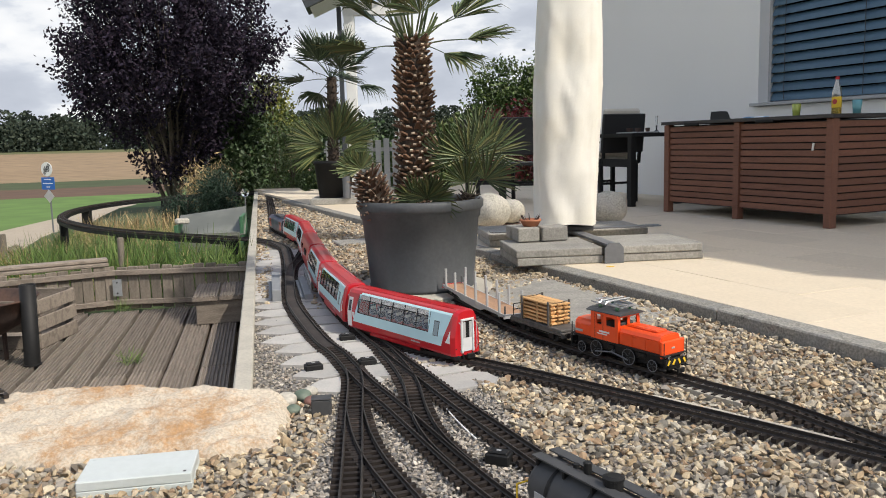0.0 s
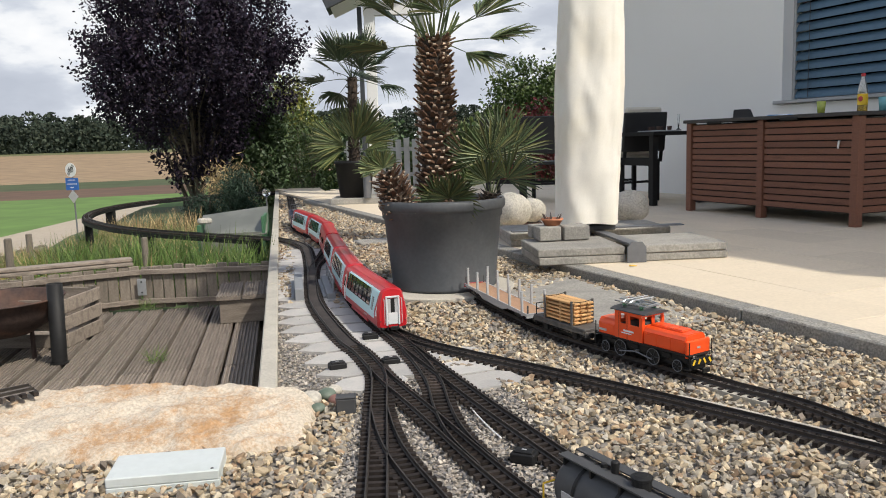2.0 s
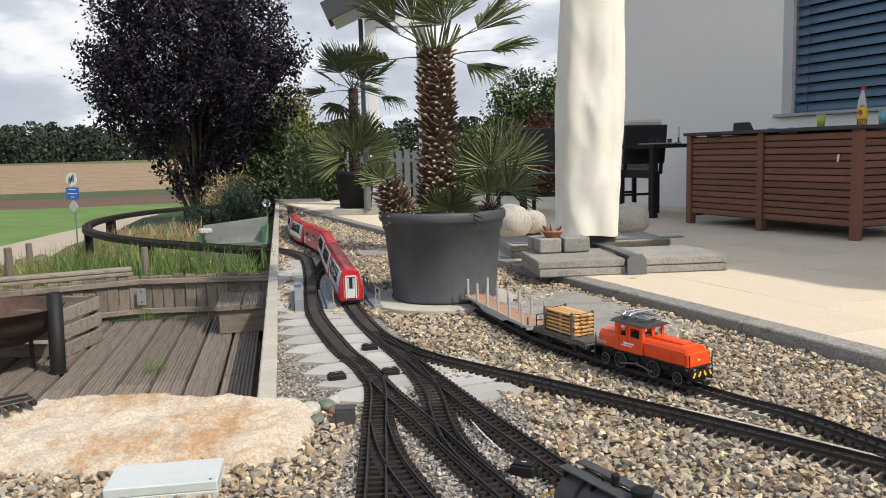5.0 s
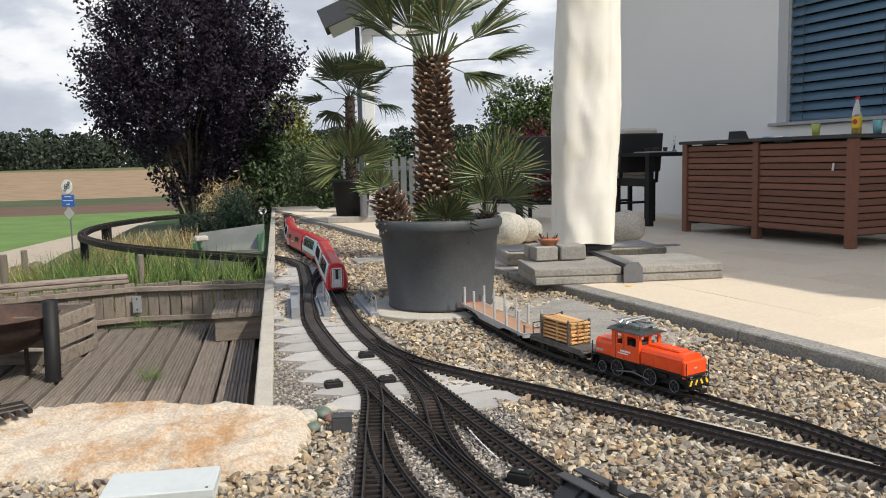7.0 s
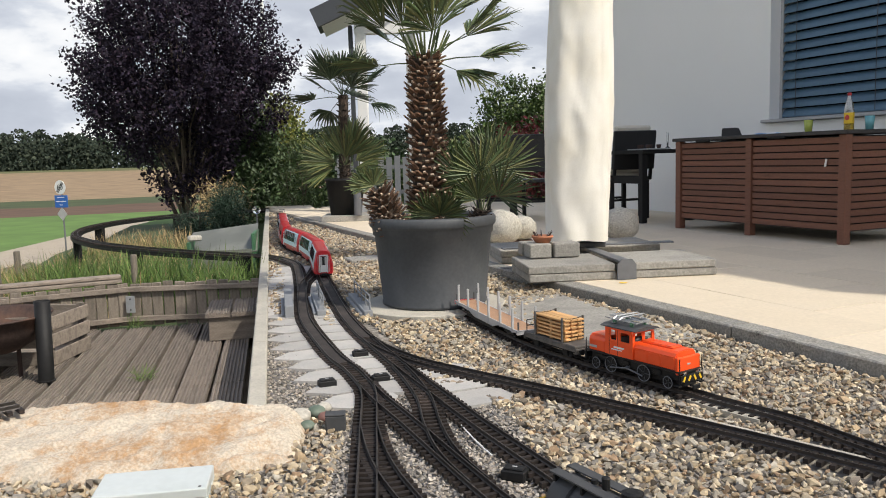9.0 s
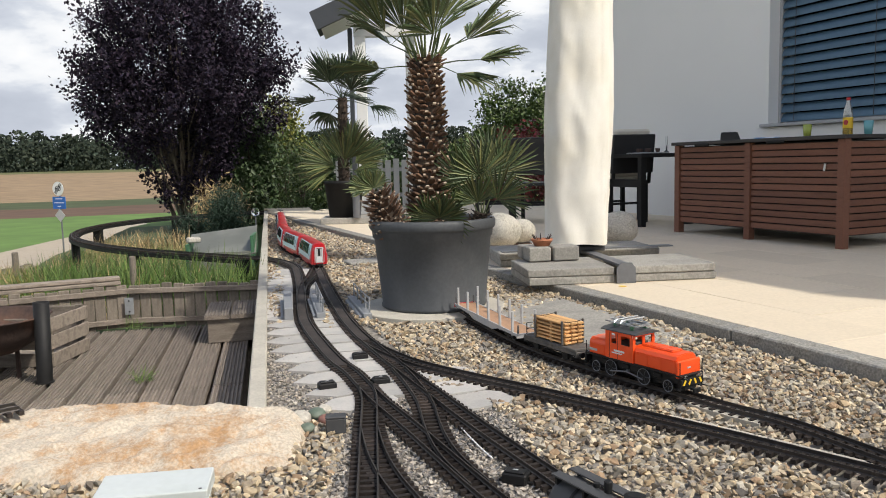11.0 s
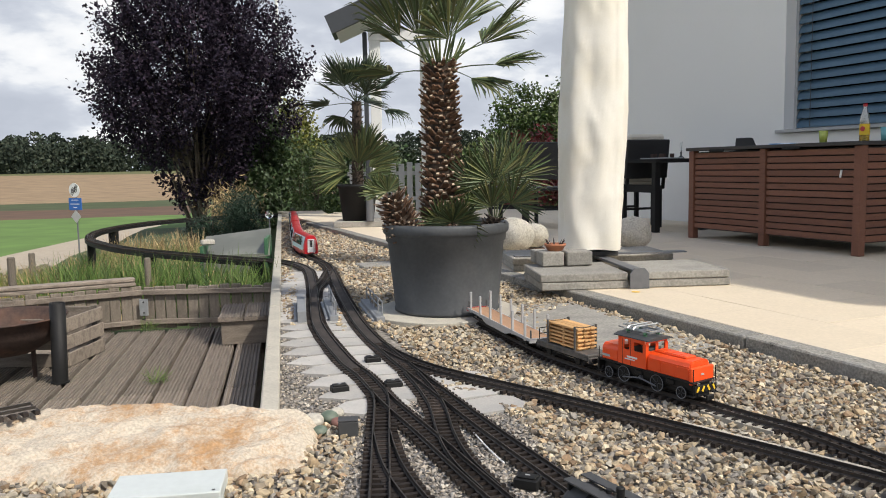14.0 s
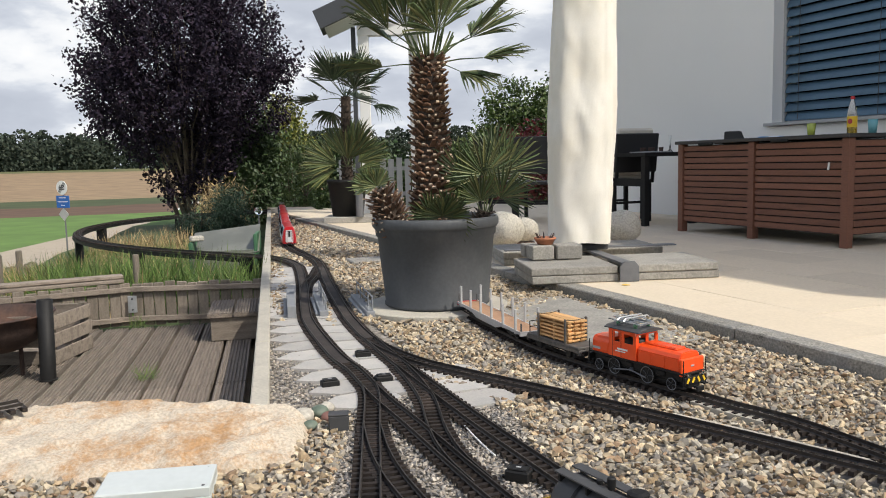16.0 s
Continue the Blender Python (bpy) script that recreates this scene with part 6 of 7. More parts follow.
def paver_row(points, y0, y1, off, turn, rows):
    """Pale zigzag paving blocks lying across the line of a track."""
    line = smooth_line([(x, y, 0) for x, y in points], 0.168)
    rng = random.Random(rows)
    outline = [(-0.150, -0.004), (-0.140, -0.012), (-0.070, -0.074), (0.075, -0.074), (0.110, -0.040), (0.110, 0.040), (0.075, 0.074), (-0.070, 0.074), (-0.140, 0.012), (-0.150, 0.004)]
    bm = bmesh.new()
    prism(bm, outline, -0.04, 0.0)
    me = mesh_of(bm, "paver", M["paver"])
    ob = thing("paving", "pale grey zigzag paving blocks laid under the tracks", "paving", kind="structure")
    for a, b in zip(line, line[1:]):
        if y0 < a.y < y1:
            d = (b - a).normalized()
            nrm = Vector((-d.y, d.x, 0))
            c = a + nrm * (off + rng.uniform(-0.018, 0.018))
            shared("paver", me, ob, pose(c.x, c.y, 0.0085 + rng.uniform(-0.002, 0.001), 0, 0, math.degrees(math.atan2(d.y, d.x)) - 90 + turn + rng.uniform(-4, 4)))


paver_row(LEFT, 2.45, 5.75, 0.055, 8, 1)
paver_row([(-0.02, 2.45), (-0.126, 2.762), (-0.302, 3.263), (-0.405, 3.60), (-0.50, 3.98), (-0.70, 4.90), (-0.93, 6.0)], 2.6, 6.3, 0.075, -6, 2)
paver_row([(0.09, 2.25), (0.0, 2.47), (-0.10, 2.76), (-0.19, 3.0)], 2.28, 2.95, -0.085, 6, 3)
paver_row([(x - 0.085, y) for x, y in LEFT if 3.9 < y < 6.0], 3.9, 6.2, 0.0, 0, 4)
gravel()


def switch_motor(x, y, rz, label):
    ob = thing("switch_motor", label, "switch motor", pose(x, y, 0.0, 0, 0, rz), group="black switch motors beside the tracks")
    part("case", boxed(-0.030, 0.030, -0.020, 0.020, 0.0, 0.026, bevel=0.003), M["black"], ob)
    part("cover", boxed(-0.024, 0.024, -0.015, 0.015, 0.0262, 0.031, bevel=0.002), M["black"], ob)
    part("tag", boxed(-0.006, 0.006, -0.003, 0.003, 0.0312, 0.0318), M["frame_grey"], ob)
    part("lug", boxed(-0.040, 0.040, -0.006, 0.006, 0.0, 0.006), M["black"], ob)


switch_motor(-0.385, 2.62, 20, "black switch motor with a small pale tag on pavers")
switch_motor(-0.205, 2.66, 15, "black switch motor between two tracks")
switch_motor(-0.31, 3.02, 15, "black switch motor beside the curved line")
switch_motor(0.17, 1.80, -25, "larger black switch motor beside the tank wagon track")
grey = thing("switch_motor", "greenish grey switch box standing beside the near track", "switch motor", pose(-0.302, 2.19, 0.0, 0, 0, 4), group="black switch motors beside the tracks")
part("case", boxed(-0.028, 0.028, -0.02, 0.02, 0.0, 0.045, bevel=0.003), M["dark_grey"], grey)
part("cover", boxed(-0.029, 0.029, -0.021, 0.021, 0.0455, 0.050, bevel=0.002), M["dark_grey"], grey)


def cobble(x, y, r, col, label):
    ob = thing("cobble", label, "stone", pose(x, y, 0.0), group="rounded stones beside the rock")
    bm = bmesh.new()
    bmesh.ops.create_icosphere(bm, subdivisions=3, radius=r)
    for v in bm.verts:
        v.co *= 1 + 0.18 * noise.noise(v.co * 18 + Vector((x * 40, y * 40, 0)))
        v.co.z = v.co.z * 0.7 + r * 0.55
    part("stone", bm, col, ob, smooth=True)


green_stone = surface("green_stone", (0.12, 0.16, 0.12), 0.7, scale=40, vary=0.25, second=(0.18, 0.21, 0.17), coarse=12)
red_stone = surface("red_stone", (0.22, 0.11, 0.09), 0.7, scale=40, vary=0.25)
for x, y, r, c, lab in ((-0.415, 2.26, 0.034, M["granite_pale"], "rounded pale beige stone"), (-0.375, 2.31, 0.028, green_stone, "smooth greenish rounded stone"), (-0.385, 2.20, 0.022, green_stone, "small flat green stone"),
                        (-0.345, 2.27, 0.022, red_stone, "small reddish rounded stone"), (-0.36, 2.36, 0.024, M["granite_pale"], "small pale rounded stone")):
    cobble(x, y, r, c, lab)


def girder_bridge():
    """Grey plastic bridge sides with hand rails where the two lines cross a channel."""
    ob = thing("model_bridge", "small grey plastic model railway bridge with hand rails", "bridge")
    for cx, cy, rz, rail in ((-0.785, 4.10, 11, False), (-0.635, 4.12, 12, True), (-0.41, 4.07, 14, True)):
        m = pose(cx, cy, 0, 0, 0, rz)
        part("side_wall", boxed(-0.022, 0.022, -0.28, 0.28, 0.0, 0.035 if rail else 0.065, m=m, bevel=0.003), M["grey_plastic"], ob)
        part("side_slope", boxed(-0.040, -0.0225, -0.26, 0.26, 0.0, 0.02, m=m, bevel=0.003), M["grey_plastic"], ob)
        if rail:
            bm = bmesh.new()
            for y in (-0.26, -0.13, 0.0, 0.13, 0.26):
                rod(bm, m @ Vector((0.012, y, 0.03)), m @ Vector((0.012, y, 0.105)), 0.004, n=5)
            for z in (0.07, 0.105):
                rod(bm, m @ Vector((0.012, -0.26, z)), m @ Vector((0.012, 0.26, z)), 0.0035, n=5)
            part("hand_rail", bm, M["grey_plastic"], ob)


girder_bridge()

for i, (x, y) in enumerate(LOOP[1:-1]):
    if i % 2 == 0:
        ob = thing("track_post", "dark square post carrying the elevated track", "post", pose(x, y, -0.34 if x > -3.3 else -0.75, 0, 0, 30 * i), group="posts under the elevated track")
        h = 0.335 if x > -3.3 else 0.745
        part("post", boxed(-0.055, 0.055, -0.04, 0.04, -0.3, h, bevel=0.004), M["black"], ob)
# plank beam under the loop track
bm = bmesh.new()
prev = None
beam_line = smooth_line([(x, y, -0.001) for x, y in LOOP[1:]], 0.12)
for i, p in enumerate(beam_line):
    d = (beam_line[min(i + 1, len(beam_line) - 1)] - beam_line[max(i - 1, 0)]).normalized()
    nrm = Vector((-d.y, d.x, 0)) * 0.052
    cur = [bm.verts.new(p + nrm + Vector((0, 0, -0.035))), bm.verts.new(p + nrm), bm.verts.new(p - nrm), bm.verts.new(p - nrm + Vector((0, 0, -0.035)))]
    if prev:
        for k in range(4):
            bm.faces.new((prev[k], prev[(k + 1) % 4], cur[(k + 1) % 4], cur[k]))
    else:
        bm.faces.new(cur)
    prev = cur
bm.faces.new(prev[::-1])
bmesh.ops.recalc_face_normals(bm, faces=bm.faces)
part("beam", bm, M["black"], loop, "dark carrier beam")


def bed_board(points, label, inner=-0.05, outer=0.05):
    """A pale board in the gravel under a stretch of track."""
    line = smooth_line([(x, y, 0) for x, y in points], 0.06)
    ob = thing("bed_board", label, "board", group="pale boards under the tracks")
    left, right = [], []
    for i, p in enumerate(line):
        d = (line[min(i + 1, len(line) - 1)] - line[max(i - 1, 0)]).normalized()
        left.append((p.x + d.y * inner, p.y - d.x * inner))
        right.append((p.x + d.y * outer, p.y - d.x * outer))
    bm = bmesh.new()
    prism(bm, right + left[::-1], -0.015, 0.0125)
    part("board", bm, M["curb"], ob)


bed_board([(0.98, 1.775), (0.754, 2.022), (0.58, 2.20)], "pale fibre board beside the main line", 0.047, 0.075)
bed_board([(0.92, 2.15), (0.84, 2.26), (0.77, 2.38)], "pale fibre board under the siding switch")
flat = thing("flat_stone", "flat dark grey slab stone in the far gravel", "stone", pose(-0.56, 6.05, 0.0, 0, 0, 20))
part("stone", boxed(-0.14, 0.15, -0.13, 0.12, -0.03, 0.024, bevel=0.008), M["granite"], flat)

# ---- palms ----
def fan_leaf(bm, base, aim, petiole, blade, rng, n=26, spread=125, droop=0.25, width=0.013, face=None):
    """A fan palm leaf: stalk from base along aim, then leaflets folded and drooping from its end."""
    base, aim = Vector(base), Vector(aim).normalized()
    hub = base + aim * petiole + Vector((0, 0, -0.18 * petiole * (1 - aim.z)))
    rod(bm, base, (base + hub) / 2 + Vector((0, 0, 0.03 * petiole)), 0.009 * (petiole + blade), 0.007 * (petiole + blade), 5)
    rod(bm, (base + hub) / 2 + Vector((0, 0, 0.03 * petiole)), hub, 0.007 * (petiole + blade), 0.005 * (petiole + blade), 5)
    fwd = (hub - base).normalized()
    side = fwd.cross(Vector((rng.uniform(-0.35, 0.35), rng.uniform(-0.35, 0.35), 1))).normalized()
    if face:
        side = fwd.cross(Vector(face)).normalized()
    up = side.cross(fwd).normalized()
    for i in range(n):
        u = (i + 0.5) / n * 2 - 1
        a = radians(spread) * u + rng.uniform(-0.03, 0.03)
        d = (fwd * math.cos(a) + side * math.sin(a) + up * (0.22 - 0.10 * abs(u) + rng.uniform(-0.05, 0.05))).normalized()
        ln = blade * (1 - 0.30 * abs(u) ** 2) * rng.uniform(0.88, 1.06)
        w = d.cross(up).normalized() * (width * (1 - 0.3 * abs(u)))
        low = up * (width * 0.55)
        m1 = hub + d * ln * 0.55 + Vector((0, 0, -0.06 * droop * ln))
        m2 = hub + d * ln * 0.85 + Vector((0, 0, -0.32 * droop * ln * rng.uniform(0.6, 1.5)))
        tip = hub + d * ln + Vector((rng.uniform(-0.02, 0.02), rng.uniform(-0.02, 0.02), -0.85 * droop * ln * rng.uniform(0.3, 1.7)))
        c = [bm.verts.new(hub - low * 0.2), bm.verts.new(m1 + w), bm.verts.new(m1 - low), bm.verts.new(m1 - w), bm.verts.new(m2 + w * 0.55), bm.verts.new(m2 - low * 0.5), bm.verts.new(m2 - w * 0.55), bm.verts.new(tip)]
        for f in ((0, 2, 1), (0, 3, 2), (1, 2, 5, 4), (2, 3, 6, 5), (4, 5, 7), (5, 6, 7)):
            bm.faces.new([c[k] for k in f])


def shaggy_trunk(ob, a, b, r0, r1, rows, per, rng, tip=0.05, cut=True):
    """A trunk of fibre with rows of old leaf bases, their cut ends pale."""
    a, b = Vector(a), Vector(b)
    bm = bmesh.new()
    n = 18
    axis = b - a
    q = axis.to_track_quat("Z", "Y").to_matrix()
    rings = []
    for j in range(19):
        u = j / 18
        r = r0 + (r1 - r0) * u
        rings.append([bm.verts.new(a + axis * u + q @ Vector((math.cos(2 * math.pi * i / n), math.sin(2 * math.pi * i / n), 0)) * r * (0.88 + 0.16 * rng.random())) for i in range(n)])
    for p, s in zip(rings, rings[1:]):
        for i in range(n):
            bm.faces.new((p[i], p[(i + 1) % n], s[(i + 1) % n], s[i]))
    bm.faces.new(rings[-1])
    part("trunk", bm, M["palm_fibre"], ob, "brown fibrous trunk")
    stubs, cuts = bmesh.new(), bmesh.new()
    for j in range(rows):
        u = (j + 0.5) / rows
        r = (r0 + (r1 - r0) * u) * 0.93
        for i in range(per):
            ang = 2 * math.pi * (i + 0.5 * (j % 2)) / per + rng.uniform(-0.12, 0.12)
            out = q @ Vector((math.cos(ang), math.sin(ang), 0))
            tang = q @ Vector((-math.sin(ang), math.cos(ang), 0))
            up = axis.normalized()
            c = a + axis * (u + rng.uniform(-0.2, 0.2) / rows) + out * r
            w, t, ln = r * 0.155 * rng.uniform(0.7, 1.3), r * 0.05, tip * rng.uniform(0.45, 1.2)
            end = c + out * ln * 0.8 + up * ln * rng.uniform(0.2, 0.8)
            n2 = (end - c).normalized().cross(tang)
            lo = [stubs.verts.new(c + tang * x * 1.5 + n2 * y * 1.4) for x, y in ((-w, -t), (w, -t), (w, t), (-w, t))]
            hi = [stubs.verts.new(end + tang * x * 0.55 + n2 * y) for x, y in ((-w, -t), (w, -t), (w, t), (-w, t))]
            for k in range(4):
                stubs.faces.new((lo[k], lo[(k + 1) % 4], hi[(k + 1) % 4], hi[k]))
            stubs.faces.new(hi)
            if cut and rng.random() < 0.62:
                d = (end - c).normalized() * 0.0015
                cc = [cuts.verts.new(v.co + d) for v in hi]
                dd = [cuts.verts.new(v.co - d * 7 + (v.co - end) * 0.30) for v in hi]
                cuts.faces.new(cc)
                for k in range(4):
                    cuts.faces.new((dd[k], dd[(k + 1) % 4], cc[(k + 1) % 4], cc[k]))
    tagged(part("leaf_sheath", stubs, M["palm_stub"] if cut else M["palm_fibre"], ob, "shaggy brown old leaf bases"), kind="stuff")
    if cut:
        tagged(part("cut_face", cuts, M["palm_cut"], ob, "pale cut ends of old leaf stalks"), kind="stuff")
    else:
        cuts.free()


def big_palm():
    rng = random.Random(11)
    ob = thing("palm_tree", "fan palm with a shaggy trunk in the large grey pot", "palm tree", pose(-0.03, 4.09, 0.0))
    shaggy_trunk(ob, (0, 0, 0.41), (0.0, 0.0, 1.28), 0.098, 0.070, 30, 15, rng, 0.044)
    aims = [(-1.0, -0.30, 0.10, 0.20, 0.27), (1.0, -0.15, 0.22, 0.24, 0.28), (0.95, -0.45, -0.20, 0.13, 0.25), (-0.75, 0.45, 0.55, 0.22, 0.34), (0.80, 0.4, 0.5, 0.24, 0.34),
            (-0.85, -0.3, 0.72, 0.22, 0.36), (0.85, -0.2, 0.66, 0.22, 0.36), (0.2, -0.8, 0.85, 0.2, 0.34), (-0.2, 0.7, 1.2, 0.25, 0.38), (0.35, 0.4, 1.6, 0.26, 0.40), (-0.4, -0.2, 1.7, 0.26, 0.40),
            (0.5, -0.4, 1.4, 0.24, 0.40), (-0.55, -0.6, 1.05, 0.2, 0.36), (0.0, -0.35, 1.9, 0.28, 0.42)]
    for x, y, z, pet, bl in aims:
        bm = bmesh.new()
        fan_leaf(bm, (x * 0.04, y * 0.04, 1.27 + rng.uniform(-0.03, 0.05)), (x, y, z), pet, bl, rng, 24, rng.uniform(55, 85), 0.16 if z > 0 else 0.3, 0.0115)
        part("leaf", bm, M["palm_leaf"], ob)
    # new spears and light stalks at the crown's heart
    bm = bmesh.new()
    for k in range(12):
        a = rng.uniform(0, 6.28)
        rod(bm, (0.05 * math.cos(a), 0.05 * math.sin(a), 1.24), (0.13 * math.cos(a), 0.13 * math.sin(a), 1.24 + rng.uniform(0.12, 0.24)), 0.008, 0.004, 5)
    part("crown_heart", bm, M["palm_leaf"], ob, "pale green stalks at the crown")


def side_palm(label, foot, top, r, aims, seed, cut):
    rng = random.Random(seed)
    ob = thing("young_palm", label, "palm", pose(*foot, 0.0))
    shaggy_trunk(ob, (0, 0, 0.40), (top[0], top[1], top[2]), r, r * 0.75, 11 if cut else 6, 12 if cut else 9, rng, 0.055 if cut else 0.035, cut)
    for x, y, z, pet, bl in aims:
        bm = bmesh.new()
        fan_leaf(bm, (top[0] + 0.02 * x, top[1] + 0.02 * y, top[2] - 0.02), (x, y, z), pet, bl, rng, 26, rng.uniform(80, 120), 0.08, 0.0072, (rng.uniform(-0.5, 0.5), -1, rng.uniform(-0.2, 0.6)))
        part("leaf", bm, M["palm_leaf"], ob)


big_palm()
side_palm("young palm with green fans beside the big trunk in the pot", (0.20, 3.98), (0.03, 0.0, 0.50), 0.045,
          [(0.0, -0.1, 1.0, 0.20, 0.25), (0.45, 0.1, 1.0, 0.24, 0.24), (-0.45, 0.1, 1.0, 0.20, 0.24), (0.55, -0.3, 0.75, 0.12, 0.22), (0.2, 0.3, 1.0, 0.28, 0.24), (-0.15, -0.3, 0.8, 0.08, 0.20)], 21, False)
side_palm("young palm leaning out of the pot with a shaggy stump", (-0.205, 3.96), (-0.085, -0.02, 0.62), 0.066,
          [(-0.7, -0.25, 0.9, 0.05, 0.12), (-0.2, -0.2, 1.1, 0.04, 0.11)], 22, True)
side_palm("small low palm at the foot of the trunk", (0.01, 3.90), (0.0, -0.01, 0.46), 0.035, [(0.1, -0.6, 0.9, 0.06, 0.18), (-0.5, -0.4, 0.7, 0.06, 0.18), (0.5, -0.4, 0.7, 0.06, 0.18)], 23, False)


def far_palm():
    rng = random.Random(31)
    px, py = -1.10, 9.72
    slab = thing("plant_stand", "flat grey concrete slab under the black pot", "slab", pose(px + 0.03, py, 0.05))
    part("slab", boxed(-0.30, 0.30, -0.28, 0.28, 0, 0.07, bevel=0.006), M["concrete"], slab)
    pot = thing("plant_pot", "tall black tapered plant pot on a slab", "plant pot", pose(px, py, 0.121))
    bm = bmesh.new()
    prof = [(0.0, 0.0), (0.19, 0.0), (0.235, 0.40), (0.245, 0.41), (0.245, 0.44), (0.225, 0.44), (0.215, 0.36), (0.0, 0.36)]
    turned(bm, prof, 32, caps=False)
    part("pot", bm, M["black"], pot, smooth=True)
    bm = bmesh.new()
    turned(bm, [(0.045, 0), (0.045, 0.34), (0.04, 0.34)], 16, pose(0.17, -0.27, -0.05))
    ob2 = thing("metal_tube", "short upright grey metal tube beside the pot", "tube")
    ob2.matrix_basis = pose(px, py, 0.171)
    part("tube", bm, M["steel_grey"], ob2)
    ob = thing("palm_tree", "slender fan palm in a black pot on the terrace", "palm tree", pose(px, py, 0.0))
    shaggy_trunk(ob, (0, 0, 0.48), (0.02, 0, 1.56), 0.07, 0.06, 14, 9, rng, 0.04, False)
    for k in range(15):
        a = k * 2.4
        z = 1.5 - k * 0.12
        bm = bmesh.new()
        fan_leaf(bm, (0.02, 0, 1.54), (math.cos(a) * 0.8, math.sin(a) * 0.8, z), rng.uniform(0.26, 0.38), rng.uniform(0.34, 0.46), rng, 24, rng.uniform(60, 95), 0.15 if z > 0 else 0.5, 0.016)
        part("leaf", bm, M["palm_leaf_dark"], ob)
    low = thing("young_palm", "low palm with broad yellowish fans in the black pot", "palm", pose(px + 0.02, py - 0.10, 0.0))
    shaggy_trunk(low, (0, 0, 0.46), (0.0, 0.0, 0.72), 0.05, 0.045, 5, 9, rng, 0.05, False)
    for x, y, z, pet, bl in ((-0.8, -0.3, 0.45, 0.14, 0.52), (-0.75, -0.1, 0.05, 0.14, 0.48), (0.55, -0.3, 1.0, 0.16, 0.55), (0.75, 0.2, 0.5, 0.16, 0.45), (-0.35, 0.2, 1.0, 0.16, 0.46), (0.1, -0.4, 0.9, 0.12, 0.46), (0.8, -0.2, 0.0, 0.12, 0.40), (0.3, 0.3, 1.2, 0.2, 0.5)):
        bm = bmesh.new()
        fan_leaf(bm, (0, 0, 0.70), (x, y, z), pet, bl, rng, 24, rng.uniform(38, 60), 0.10, 0.013, (rng.uniform(-0.3, 0.3), -1, 0.3))
        part("leaf", bm, M["palm_leaf"], low)


far_palm()

# ---- shrubs and trees ----
LEAF = ([(0, 0, 0), (0.45, -0.32, 0.06), (1, 0, 0), (0.45, 0.32, 0.06)], [(0, 1, 2), (0, 2, 3)])
NEEDLE = ([(0, 0, 0), (0.4, -0.08, 0.02), (1, 0, 0), (0.4, 0.08, 0.02)], [(0, 1, 2), (0, 2, 3)])


def leaf_places(centres, per, sigma, size, rng):
    out = []
    for c in centres:
        for _ in range(per):
            p = c + Vector((rng.gauss(0, sigma), rng.gauss(0, sigma), rng.gauss(0, sigma * 0.85)))
            s = size * rng.uniform(0.65, 1.3)
            out.append((0, Matrix.LocRotScale(p, Euler((rng.uniform(-1.2, 1.2), rng.uniform(-1.2, 1.2), rng.uniform(0, 6.28))), (s, s, s))))
    return out


def limbs(bm, base, ends, rng, r):
    """Curved limbs from the base to the twig ends, through a shared fork."""
    for e in ends:
        e = Vector(e)
        mid = base + (e - base) * 0.45 + Vector((rng.uniform(-0.15, 0.15), rng.uniform(-0.15, 0.15), 0.25))
        rod(bm, base + Vector((rng.uniform(-r, r), rng.uniform(-r, r), 0)) * 2, mid, r, r * 0.55, 6)
        rod(bm, mid, e, r * 0.55, r * 0.15, 5)


def purple_tree():
    rng = random.Random(41)
    base = Vector((0, 0, 0))
    ob = thing("tree", "multi-stemmed tree with dense dark purple leaves", "tree", pose(-4.36, 14.0, -0.30))
    centres, leaves = [], []
    while len(centres) < 1500:
        x, y, z = rng.uniform(-2.4, 2.4), rng.uniform(-2.0, 2.0), rng.uniform(0.45, 5.2)
        u = (z - 0.45) / 4.75
        wide = 2.0 * min(1.0, 0.24 + 2.1 * u) * math.sqrt(max(0.0, 1 - max(0.0, (u - 0.36) / 0.52) ** 2))
        ang = math.atan2(y, x)
        wide *= 0.90 + 0.24 * noise.noise(Vector((math.cos(ang) * 1.7, math.sin(ang) * 1.7, z * 1.5)))
        if math.hypot(x, y * 1.15) < wide and noise.noise(Vector((x * 1.2, y * 1.2, z * 1.2)) + Vector((7, 3, 1))) > -0.30:
            c = Vector((x, y, z))
            centres.append(c)
            # a shoot that rises and points outwards, with leaves along it
            d = Vector((x * 0.55, y * 0.55, 0.55 + 0.25 * z)).normalized()
            ln = rng.uniform(0.25, 0.62)
            for _ in range(46):
                p = c + d * ln * (rng.random() - 0.25) + Vector((rng.gauss(0, 0.055), rng.gauss(0, 0.055), rng.gauss(0, 0.055)))
                q = 0.066 * rng.uniform(0.6, 1.3)
                leaves.append((0, Matrix.LocRotScale(p, Euler((rng.uniform(-1.2, 1.2), rng.uniform(-1.2, 1.2), rng.uniform(0, 6.28))), (q, q, q))))
    bm = bmesh.new()
    for k in range(9):
        a = k * 0.7
        limbs(bm, base + Vector((0.10 * math.cos(a), 0.10 * math.sin(a), -0.1)), [(0.7 * math.cos(a), 0.6 * math.sin(a), 1.5)], rng, 0.045)
    limbs(bm, Vector((0, 0, 0.5)), [c for c in centres[::24]], rng, 0.022)
    part("trunk", bm, M["bark"], ob, "bundle of grey-brown stems")
    heap("crown", [LEAF], leaves, M["purple_leaf"], "dense dark purple leaves", "", ob)


purple_tree()


